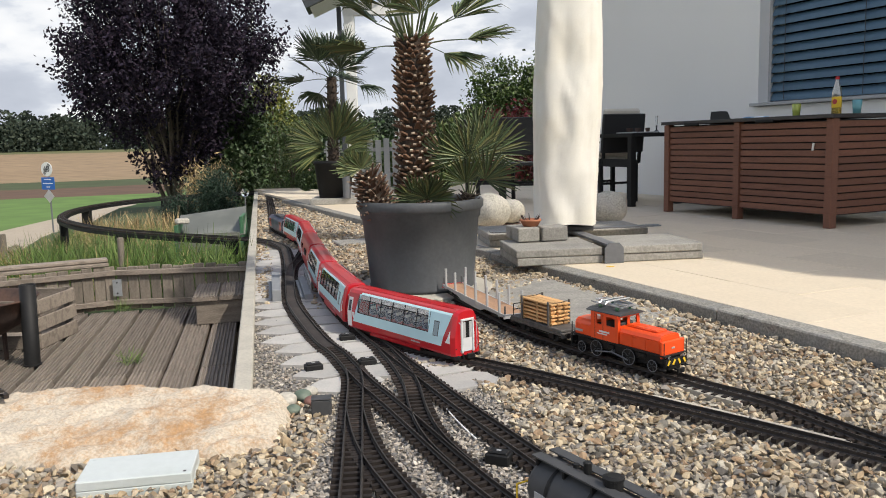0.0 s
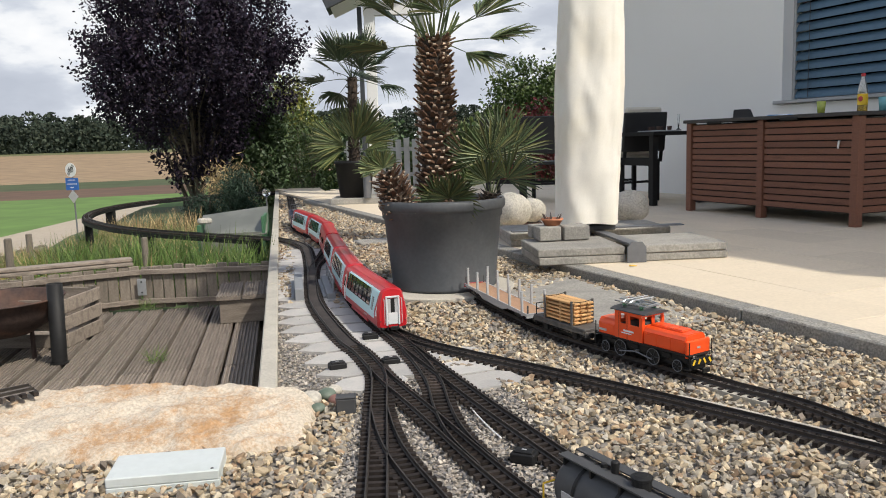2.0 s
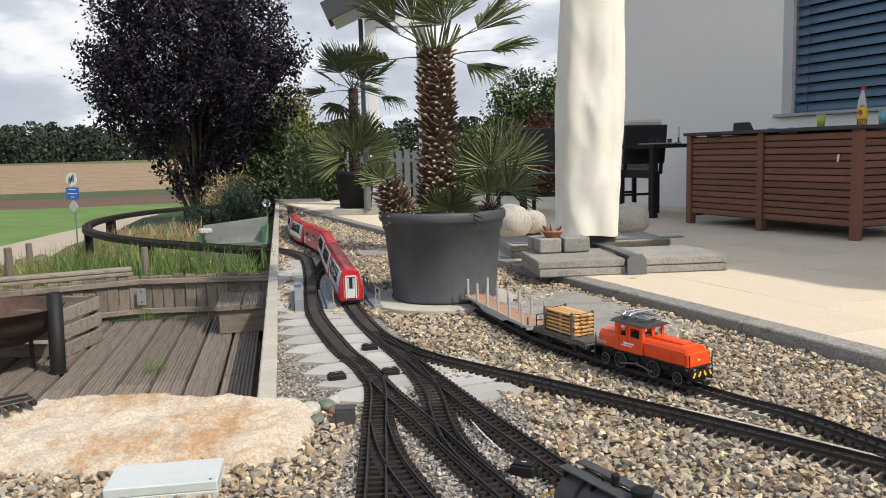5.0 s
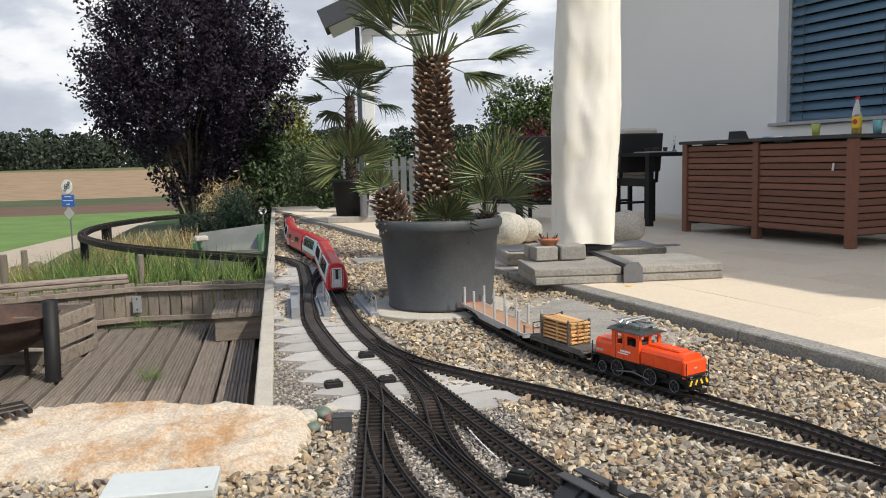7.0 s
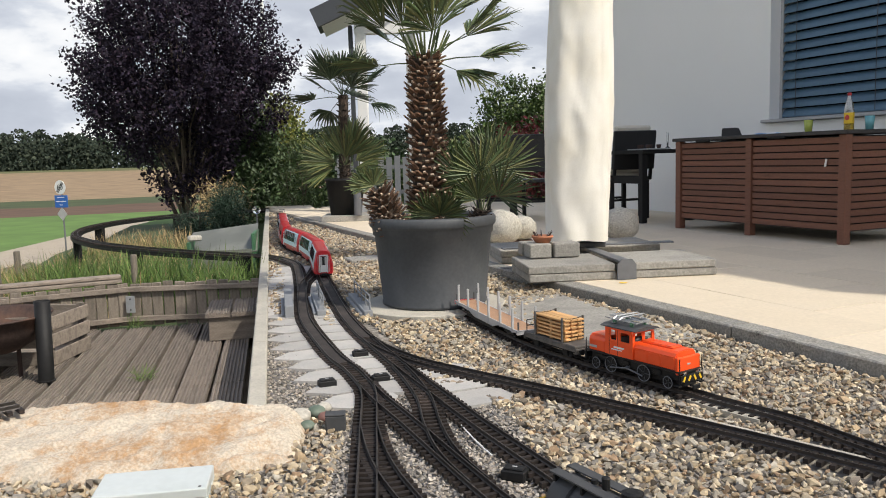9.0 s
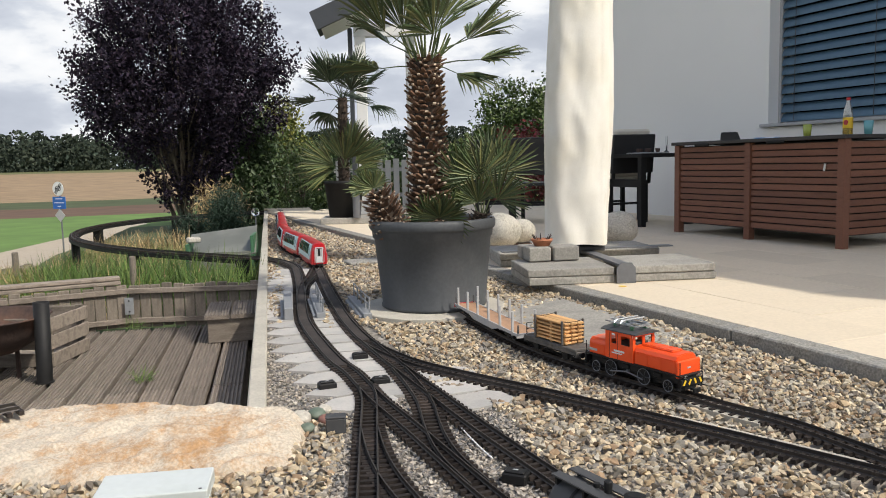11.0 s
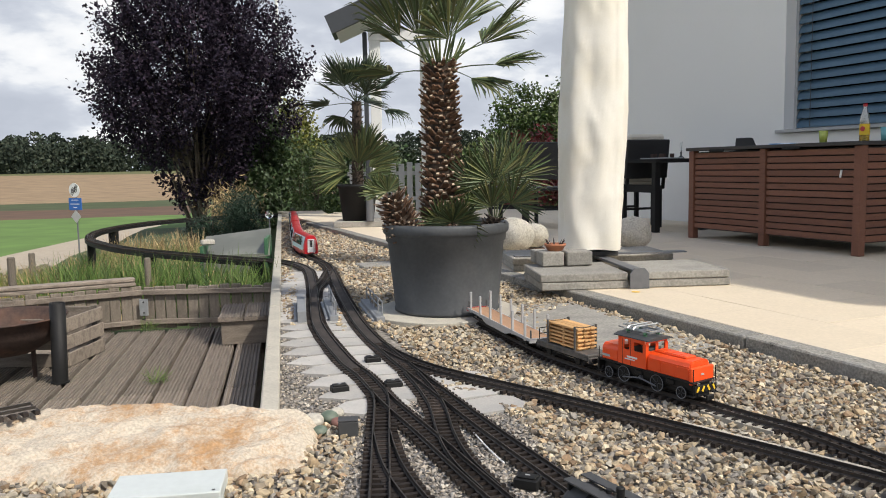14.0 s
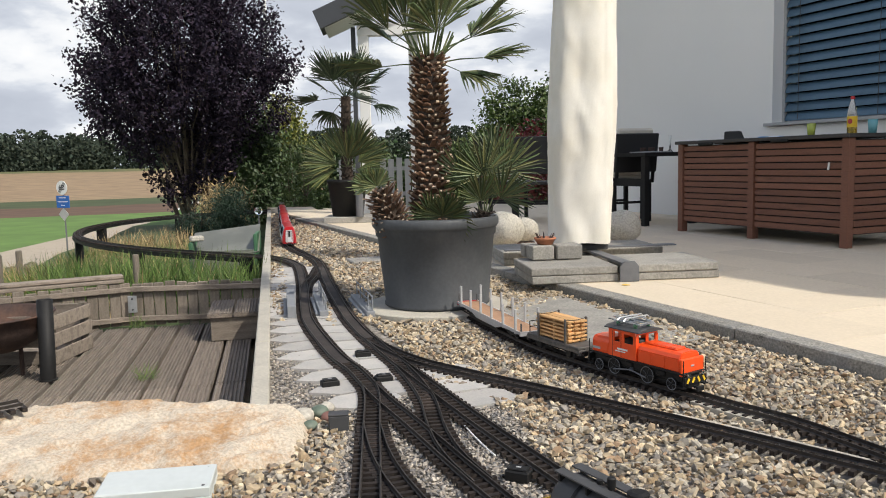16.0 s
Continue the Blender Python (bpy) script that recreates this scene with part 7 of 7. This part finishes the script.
def shrub(name, label, category, x, y, w, h, material, size, count, per, seed, depth=None, base=-0.36, shape=LEAF, low=0.0, taper=0.5):
    rng = random.Random(seed)
    ob = thing(name, label, category, pose(x, y, base))
    depth = depth or w
    centres = []
    while len(centres) < count:
        a, b, c = rng.uniform(-1, 1), rng.uniform(-1, 1), rng.random()
        r = (1 - taper * c) * (1 - max(0, (c - 0.7) / 0.3) ** 2) ** 0.5 * (0.85 + 0.3 * noise.noise(Vector((a * 2 + seed, b * 2, c * 3))))
        if r * 0.3 < math.hypot(a, b) < r:
            centres.append(Vector((a * w / 2, b * depth / 2, low + c * (h - low))))
    bm = bmesh.new()
    limbs(bm, Vector((0, 0, -0.1)), centres[::max(1, count // 14)], rng, 0.02)
    part("trunk", bm, M["bark"], ob)
    heap("crown", [shape], leaf_places(centres, per, 0.11 * max(1.0, size / 0.08), size, rng), material, label, "", ob)
    return ob


shrub("bush", "dense dark green bush behind the elevated track", "bush", -3.55, 15.2, 1.9, 2.35, M["dark_leaf"], 0.09, 170, 60, 51)
shrub("bush", "yellow-green flowering bush behind the dark tree", "bush", -3.05, 15.9, 1.3, 2.5, M["yellow_leaf"], 0.08, 60, 40, 52, low=1.5)
shrub("bush", "green bush with feathery leaves by the terrace", "bush", -2.35, 13.9, 1.2, 1.75, M["green_leaf"], 0.10, 90, 50, 53, shape=NEEDLE)
shrub("bush", "grey-green feathery bush behind the far palm", "bush", -1.3, 15.0, 1.9, 1.35, M["green_leaf"], 0.10, 90, 50, 54)
shrub("conifer", "small dark green cone-shaped conifer", "conifer", -2.93, 11.1, 0.36, 0.84, M["conifer"], 0.07, 150, 70, 55, shape=NEEDLE, taper=0.7)
shrub("conifer", "low dark green conifer beside the elevated track", "conifer", -3.48, 11.3, 0.28, 0.46, M["conifer"], 0.06, 90, 60, 56, shape=NEEDLE)
shrub("tree", "broad green tree behind the terrace", "tree", 2.45, 22.0, 3.6, 3.35, M["green_leaf"], 0.10, 260, 60, 57, low=0.6)
shrub("tree", "green tree at the end of the garden", "tree", 4.6, 24.0, 4.0, 4.4, M["dark_leaf"], 0.13, 200, 60, 58, low=0.6)
shrub("bush", "red-leaved bush behind the garden chairs", "bush", 1.55, 13.6, 1.5, 1.75, M["red_leaf"], 0.08, 110, 44, 59, low=0.5)
for x, y, w, seed in ((-2.3, 19.0, 4.0, 61), (0.8, 18.0, 4.0, 62), (4.2, 18.5, 4.5, 63)):
    shrub("hedge", "dense green garden hedge at the back", "hedge", x, y, w, 1.55, M["dark_leaf"] if seed != 62 else M["green_leaf"], 0.12, 200, 50, seed, depth=1.2, taper=0.15)
shrub("bush", "pale tan ornamental grass under the dark tree", "grass", -3.62, 13.3, 0.42, 0.85, M["straw"], 0.12, 45, 46, 64, shape=NEEDLE, taper=0.1)


def blades(name, label, spots, material, height, seed, lean=0.5):
    """Grass: blades rising from the given spots, one object."""
    rng = random.Random(seed)
    shape = ([(-0.012, 0, 0), (0.012, 0, 0), (0.010, 0.10, 0.55), (-0.010, 0.10, 0.55), (0, 0.32, 1.0)], [(0, 1, 2, 3), (3, 2, 4)])
    out = []
    for x, y, z, n, r in spots:
        for _ in range(n):
            a = rng.uniform(0, 6.28)
            d = r * math.sqrt(rng.random())
            h = height * rng.uniform(0.5, 1.2)
            px, py = x + d * math.cos(a), y + d * math.sin(a)
            out.append((0, Matrix.LocRotScale((px, py, min(z, rise(px, py) - 0.01) if z < -0.3 else z), Euler((rng.uniform(-lean, lean), rng.uniform(-lean, lean), rng.uniform(0, 6.28))), (h * 1.1, h, h))))
    return heap(name, [shape], out, material, label, "grass")


blades("green_grass", "tall green grass behind the deck fence", [(-1.5 - 0.16 * i + 0.05 * (i % 3), 5.75 + 0.30 * (i % 4), -0.35, 420, 0.27) for i in range(12)], M["blade"], 0.40, 71, 0.9)
blades("dry_grass", "dry tan stalks and weeds behind the deck fence", [(-3.0 - 0.22 * i, 5.5 + 0.42 * (i % 5), -0.40, 260, 0.32) for i in range(14)], M["straw"], 0.32, 72, 0.7)
blades("weeds", "mixed green weeds along the garden border", [(-2.6 - 0.20 * i, 6.6 + 0.4 * (i % 4), -0.38, 300, 0.34) for i in range(7)], M["blade"], 0.26, 73, 0.9)
blades("dry_grass", "tall dry stalks by the elevated loop", [(-3.7 - 0.12 * i, 9.4 + 0.4 * (i % 6), -0.55, 60, 0.30) for i in range(10)], M["straw"], 0.28, 74, 0.4)
blades("dry_shrubs", "dry brown stalks and seed heads inside the elevated loop", [(-3.35 - 0.11 * i, 10.3 + 0.22 * (i % 4), -0.45, 60, 0.20) for i in range(11)], M["straw"], 0.38, 79, 0.35)
blades("loop_weeds", "low green and yellowing weeds inside the elevated loop", [(-2.7 - 0.17 * i, 7.9 + 0.55 * (i % 5), -0.34, 230, 0.42) for i in range(11)], M["blade"], 0.20, 80, 1.0)
blades("loop_stalks", "dry brown undergrowth inside the elevated loop", [(-2.8 - 0.16 * i, 8.1 + 0.6 * (i % 5), -0.34, 150, 0.42) for i in range(11)], M["straw"], 0.19, 81, 0.8)
blades("weed_tuft", "small green weed growing between the deck boards", [(-1.42, 3.72, -0.25, 60, 0.05)], M["blade"], 0.09, 75, 0.9)
blades("weed_tuft", "small green weed at the far edge of the deck", [(-1.93, 4.98, -0.25, 50, 0.06)], M["blade"], 0.10, 76, 0.9)
board_fence([(-5.6, 7.3), (-4.9, 8.1), (-4.75, 9.3)], 1.05, -1.35, "rough brown paling fence at the garden border", 0.075)


def wood_post(x, y, z0, z1, r, label):
    ob = thing("wooden_post", label, "post", pose(x, y, z0), group="round wooden posts")
    bm = bmesh.new()
    turned(bm, [(r, -0.1), (r, z1 - z0 - 0.01), (r * 0.8, z1 - z0)], 12)
    part("post", bm, M["old_wood"], ob)


wood_post(-2.28, 5.92, -0.36, 0.115, 0.024, "grey round wooden post in the grass")
wood_post(-3.30, 5.90, -0.40, 0.14, 0.028, "pale round wooden post beside dry weeds")
wood_post(-4.15, 7.8, -0.55, -0.02, 0.03, "weathered wooden post at the garden border")


def cold_frame():
    ob = thing("cold_frame", "low garden cold frame with a clouded sheet lid", "cold frame", pose(-1.98, 7.35, -0.02, 0, 0, 8))
    for a in ((-0.30, -0.27, -0.24, 0.24, -0.34, 0.10), (0.27, 0.30, -0.24, 0.24, -0.34, 0.16)):
        part("side", boxed(*a, bevel=0.004), M["green_paint"], ob, "green painted side")
    part("front", boxed(-0.27, 0.27, -0.24, -0.22, -0.34, 0.02), M["poly_sheet"], ob)
    part("lid", boxed(-0.31, 0.31, -0.26, 0.30, 0.0, 0.012, m=pose(0, 0, 0.06, 22, -6, 0), bevel=0.002), M["poly_sheet"], ob, "clouded plastic lid")
    block = thing("stone_block", "small pale stone lying on the cold frame", "stone", pose(-2.20, 7.18, 0.085, 0, 0, 30))
    part("stone", boxed(-0.06, 0.06, -0.04, 0.04, 0, 0.05, bevel=0.012), M["granite_pale"], block)


cold_frame()


def ball_lamp():
    ob = thing("garden_light", "small clear ball garden light on a stick", "garden light", pose(-2.15, 9.5, -0.30))
    bm = bmesh.new()
    bmesh.ops.create_icosphere(bm, subdivisions=3, radius=0.05)
    bmesh.ops.translate(bm, verts=bm.verts, vec=(0, 0, 0.52))
    part("ball", bm, M["clear"], ob, smooth=True)
    bm = bmesh.new()
    rod(bm, (0, 0, -0.1), (0, 0, 0.47), 0.008, n=8)
    part("stick", bm, M["steel_grey"], ob)


ball_lamp()


def slat_screen():
    ob = thing("slat_screen", "pale grey wooden slat screen behind the palms", "screen", pose(-0.98, 12.6, 0.03))
    me = mesh_of(boxed(-0.045, 0.045, 0, 0.02, 0, 0.78, bevel=0.004), "slat", M["frame_grey"])
    for i in range(9):
        shared("slat", me, ob, pose(-0.52 + 0.13 * i, 0, 0.02 * (i % 2)))
    part("rail", boxed(-0.6, 0.6, 0.021, 0.05, 0.2, 0.26), M["frame_grey"], ob)
    part("rail", boxed(-0.6, 0.6, 0.021, 0.05, 0.6, 0.66), M["frame_grey"], ob)


slat_screen()


def pavilion():
    ob = thing("garden_pavilion", "open garden pavilion with white posts and a dark grey roof", "pavilion", pose(0, 0, 0))
    for x, y in ((-0.97, 11.2), (-0.30, 11.9)):
        part("post", boxed(x - 0.07, x + 0.07, y - 0.07, y + 0.07, 0.05, 2.72, bevel=0.005), M["white"], ob, "white square post")
    part("downpipe", boxed(-1.135, -1.075, 11.15, 11.21, 0.05, 2.62, bevel=0.01), M["roof_grey"], ob, "dark grey downpipe")
    part("beam", boxed(-1.05, -0.15, 11.12, 11.28, 2.50, 2.66), M["white"], ob)
    sl = pose(-1.56, 11.0, 2.66, 0, -24, 4)
    part("roof", boxed(0.0, 4.2, -0.25, 1.45, 0.06, 0.12, m=sl), M["roof_grey"], ob, "dark grey sloping roof")
    part("soffit", boxed(0.06, 4.1, -0.18, 1.4, -0.02, 0.055, m=sl), M["white"], ob, "white soffit boards")
    part("fascia", boxed(0.0, 4.2, -0.26, -0.185, -0.13, 0.058, m=sl), M["roof_grey"], ob, "dark grey fascia")


pavilion()
pole = thing("flag_pole", "thin white flag pole behind the trees", "flag pole", pose(-5.15, 25.0, -1.5))
bm = bmesh.new()
rod(bm, (0, 0, -0.3), (0, 0, 9.5), 0.07, 0.05, 10)
part("pole", bm, M["white"], pole)

# ---- beyond the garden ----
LANE_A, LANE_B = Vector((-14.0, -60.0, 0)), Vector((-18.9, 62.0, 0))


def lane_point(y):
    u = (y - LANE_A.y) / (LANE_B.y - LANE_A.y)
    p = LANE_A + (LANE_B - LANE_A) * u
    p.z = rise(p.x, p.y)
    return p


def lane():
    bm = bmesh.new()
    prev = None
    for i in range(123):
        p = lane_point(-60 + i)
        cur = [bm.verts.new((p.x + w, p.y, max(rise(p.x + w, p.y), p.z) + 0.06)) for w in (-3.4, 3.4)]
        if prev:
            bm.faces.new((prev[0], prev[1], cur[1], cur[0]))
        prev = cur
    tagged(part("lane", bm, M["lane"]), "pale gravel lane between the garden and the meadow", "lane", kind="structure")


lane()


def lane_pose(y):
    a, b = lane_point(y - 1.3), lane_point(y + 1.3)
    d = b - a
    return pose((a.x + b.x) / 2 + 1.7, (a.y + b.y) / 2, (a.z + b.z) / 2 + 0.055, 0, 0, math.degrees(math.atan2(d.y, d.x)))


def white_car():
    ob = thing("car", "white estate car driving along the lane", "car", lane_pose(-40))
    side = [(-2.15, 0.30), (2.1, 0.30), (2.2, 0.55), (2.12, 0.75), (1.25, 0.95), (-2.05, 1.0), (-2.22, 0.75)]
    top = [(1.28, 0.95), (0.55, 1.42), (-0.2, 1.50), (-1.6, 1.46), (-2.0, 1.0)]
    bm = bmesh.new()
    prism(bm, side, -0.88, 0.88, pose(0, 0, 0, 90))
    bmesh.ops.bevel(bm, geom=list(bm.edges), offset=0.06, segments=2, affect="EDGES")
    part("body", bm, M["car_white"], ob, smooth=False)
    bm = bmesh.new()
    k = len(top)
    lo = [bm.verts.new((x, 0.84 - 0.14 * max(0, (z - 0.97) / 0.5), z)) for x, z in top]
    hi = [bm.verts.new((x, -0.84 + 0.14 * max(0, (z - 0.97) / 0.5), z)) for x, z in top]
    for i in range(k):
        bm.faces.new((lo[i], lo[(i + 1) % k], hi[(i + 1) % k], hi[i]))
    bm.faces.new(lo[::-1])
    bm.faces.new(hi)
    bmesh.ops.recalc_face_normals(bm, faces=bm.faces)
    bmesh.ops.bevel(bm, geom=list(bm.edges), offset=0.05, segments=2, affect="EDGES")
    part("cabin", bm, M["car_white"], ob)
    for s in (-1, 1):
        for x0, x1 in ((-1.55, -0.75), (-0.68, 0.05), (0.12, 0.62)):
            bm = bmesh.new()
            q = [(x0, 0.845, 1.02), (x1 + (0.28 if x1 > 0.5 else 0), 0.845, 1.02), (x1, 0.74, 1.36), (x0 + (0.05 if x0 < -1 else 0), 0.74, 1.36)]
            va = [bm.verts.new((x, s * (y + 0.012), z)) for x, y, z in q]
            vb = [bm.verts.new((x, s * (y - 0.01), z)) for x, y, z in q]
            bm.faces.new(va)
            for i in range(4):
                bm.faces.new((va[i], va[(i + 1) % 4], vb[(i + 1) % 4], vb[i]))
            bmesh.ops.recalc_face_normals(bm, faces=bm.faces)
            part("side_window", bm, M["dark_glass"], ob)
        for x in (-1.35, 1.35):
            bm = bmesh.new()
            turned(bm, [(0.20, -0.10), (0.31, -0.10), (0.33, -0.06), (0.33, 0.06), (0.31, 0.10), (0.20, 0.10)], 20, pose(x, s * 0.80, 0.33, 90))
            w = part("wheel", bm, M["black"], ob)
            bm = bmesh.new()
            turned(bm, [(0.20, -0.095), (0.20, 0.095)], 16, pose(x, s * 0.80, 0.33, 90))
            part("rim", bm, M["silver"], w)
        part("tail_light", boxed(-2.235, -2.16, s * 0.70 - 0.12, s * 0.70 + 0.12, 0.78, 0.98, bevel=0.01), M["red"], ob, "red tail light")
        part("mirror", boxed(0.62, 0.74, s * 0.93 - 0.07, s * 0.93 + 0.07, 0.98, 1.10, bevel=0.02), M["car_white"], ob)
    part("rear_window", boxed(-0.02, 0.02, -0.66, 0.66, -0.20, 0.19, m=pose(-1.86, 0, 1.24, 0, 38)), M["dark_glass"], ob)
    part("windscreen", boxed(-0.02, 0.02, -0.68, 0.68, -0.28, 0.30, m=pose(0.94, 0, 1.20, 0, -57)), M["dark_glass"], ob)
    part("number_plate", boxed(-2.26, -2.23, -0.26, 0.26, 0.58, 0.69), M["white"], ob)
    return ob


car = white_car()
CAR_RUN = [(0.0, -48.0), (10.5, -48.0), (12.5, -34.0), (14.5, 14.0), (15.0, 26.0), (15.5, 38.0), (16.0, 56.0)]


def road_sign():
    x, y = -16.0, 34.0
    g = rise(x, y)
    ob = thing("road_sign", "road sign post with a round end-of-limit sign and a blue board", "road sign", pose(x, y, g, 0, 0, -22))
    top = 0.04 - g
    bm = bmesh.new()
    rod(bm, (0, 0.05, -0.3), (0, 0.05, top + 0.2), 0.035, n=10)
    part("post", bm, M["steel_grey"], ob)
    bm = bmesh.new()
    turned(bm, [(0.30, 0.0), (0.30, 0.02)], 32, pose(0, 0, top, 90))
    disc = part("disc", bm, M["sign_white"], ob, "white disc with grey 60 crossed out")
    fc = bpy.data.curves.new("digits", "FONT")
    fc.body, fc.size, fc.align_x, fc.align_y, fc.extrude = "60", 0.34, "CENTER", "CENTER", 0.004
    t = new("digits", fc)
    dg = bpy.context.evaluated_depsgraph_get()
    me = bpy.data.meshes.new_from_object(t.evaluated_get(dg))
    bpy.data.objects.remove(t)
    me.materials.clear()
    me.materials.append(M["dark_grey"])
    d = new("digits", me)
    d.parent = disc
    d.matrix_basis = pose(0, -0.026, top, 90)
    for k in range(3):
        part("stripe", boxed(-0.27, 0.27, -0.028, -0.022, -0.012 + 0.05 * (k - 1), 0.012 + 0.05 * (k - 1), m=pose(0, 0, top, 0, -52)), M["dark_grey"], disc)
    part("board", boxed(-0.36, 0.36, -0.01, 0.012, top - 0.86, top - 0.34, bevel=0.004), M["sign_blue"], ob, "blue town board with white writing bars")
    for z, w in ((-0.43, 0.20), (-0.60, 0.28), (-0.75, 0.10)):
        part("writing", boxed(-w, w, -0.014, -0.0105, top + z - 0.016, top + z + 0.016), M["sign_white"], ob)
    part("priority_sign", boxed(-0.2, 0.2, -0.008, 0.01, -0.2, 0.2, m=pose(0, 0, top - 1.14, 0, 45)), M["frame_grey"], ob, "grey square sign set on its corner")


road_sign()


def far_wood():
    rng = random.Random(81)
    shape = ([(-0.5, 0, -0.3), (0.5, 0, -0.35), (0.55, 0.1, 0.25), (0.05, 0.0, 0.6), (-0.5, 0.1, 0.3)], [(0, 1, 2, 3, 4)])
    out = []
    for i in range(560):
        a = radians(rng.uniform(96, 152) if i < 420 else rng.uniform(60, 96))
        d = rng.uniform(262, 300)
        x, y = d * math.cos(a), d * math.sin(a)
        g = rise(x, y)
        h, w = rng.uniform(8.5, 13.0), rng.uniform(3.2, 5.5)
        for _ in range(300):
            u = rng.random()
            r = w * math.sqrt(max(0, 1 - (2 * u - 0.75) ** 2 / 1.6)) * math.sqrt(rng.random())
            b = rng.uniform(0, 6.28)
            s = rng.uniform(0.4, 0.95)
            out.append((0, Matrix.LocRotScale((x + r * math.cos(b), y + r * math.sin(b), g - 0.8 + u * h), Euler((rng.uniform(-0.9, 0.9), rng.uniform(-0.5, 0.5), rng.uniform(0, 6.28))), (s, s, s))))
    heap("far_wood", [shape], out, M["hazy_leaf"], "dark green wood at the far edge of the fields", "wood")


far_wood()


# ---- small things ----
def wire(name, label, points, r, material):
    ob = thing(name, label, "cable")
    bm = bmesh.new()
    line = smooth_line(points, 0.02)
    for a, b in zip(line, line[1:]):
        rod(bm, a, b, r, n=6)
    part("cable", bm, material, ob, smooth=True)


wire("white_cable", "thin white cable lying in the chippings", [(0.055, 2.16, 0.012), (0.075, 2.07, 0.016), (0.105, 1.98, 0.012), (0.125, 1.93, 0.010)], 0.0022, M["white"])
wire("white_cable", "thin pale cable over the kerb end", [(-0.50, 2.32, 0.012), (-0.545, 2.315, 0.038), (-0.585, 2.30, 0.032), (-0.61, 2.28, -0.04)], 0.004, M["cushion"])
wire("blue_cable", "blue cable end hanging at the kerb", [(-0.612, 2.30, -0.02), (-0.63, 2.285, -0.06), (-0.62, 2.27, -0.10)], 0.008, M["blue_plastic"])
track([(-1.20, 2.19), (-1.31, 2.09), (-1.44, 1.98)], "short end of track lying on the limestone rock", 0, z=0.082)
fallen = thing("fallen_leaf", "small yellow leaf lying on the patio", "leaf", pose(1.02, 4.30, 0.052, 4, 6, 30))
bm = bmesh.new()
prism(bm, [(-0.03, 0), (-0.01, -0.012), (0.02, -0.010), (0.035, 0.002), (0.015, 0.012), (-0.012, 0.011)], 0, 0.002)
part("leaf", bm, M["yellow"], fallen)

blades("dry_grass", "dry tan stalks among the green grass", [(-1.6 - 0.2 * i, 5.7 + 0.35 * (i % 3), -0.36, 26, 0.28) for i in range(9)], M["straw"], 0.36, 77, 0.5)
blades("leafy_weeds", "broad green and yellow leaves behind the fence", [(-2.5 - 0.16 * i, 6.0 + 0.3 * (i % 3), -0.36, 110, 0.24) for i in range(9)], M["yellow_leaf"], 0.34, 78, 1.0)

motions()
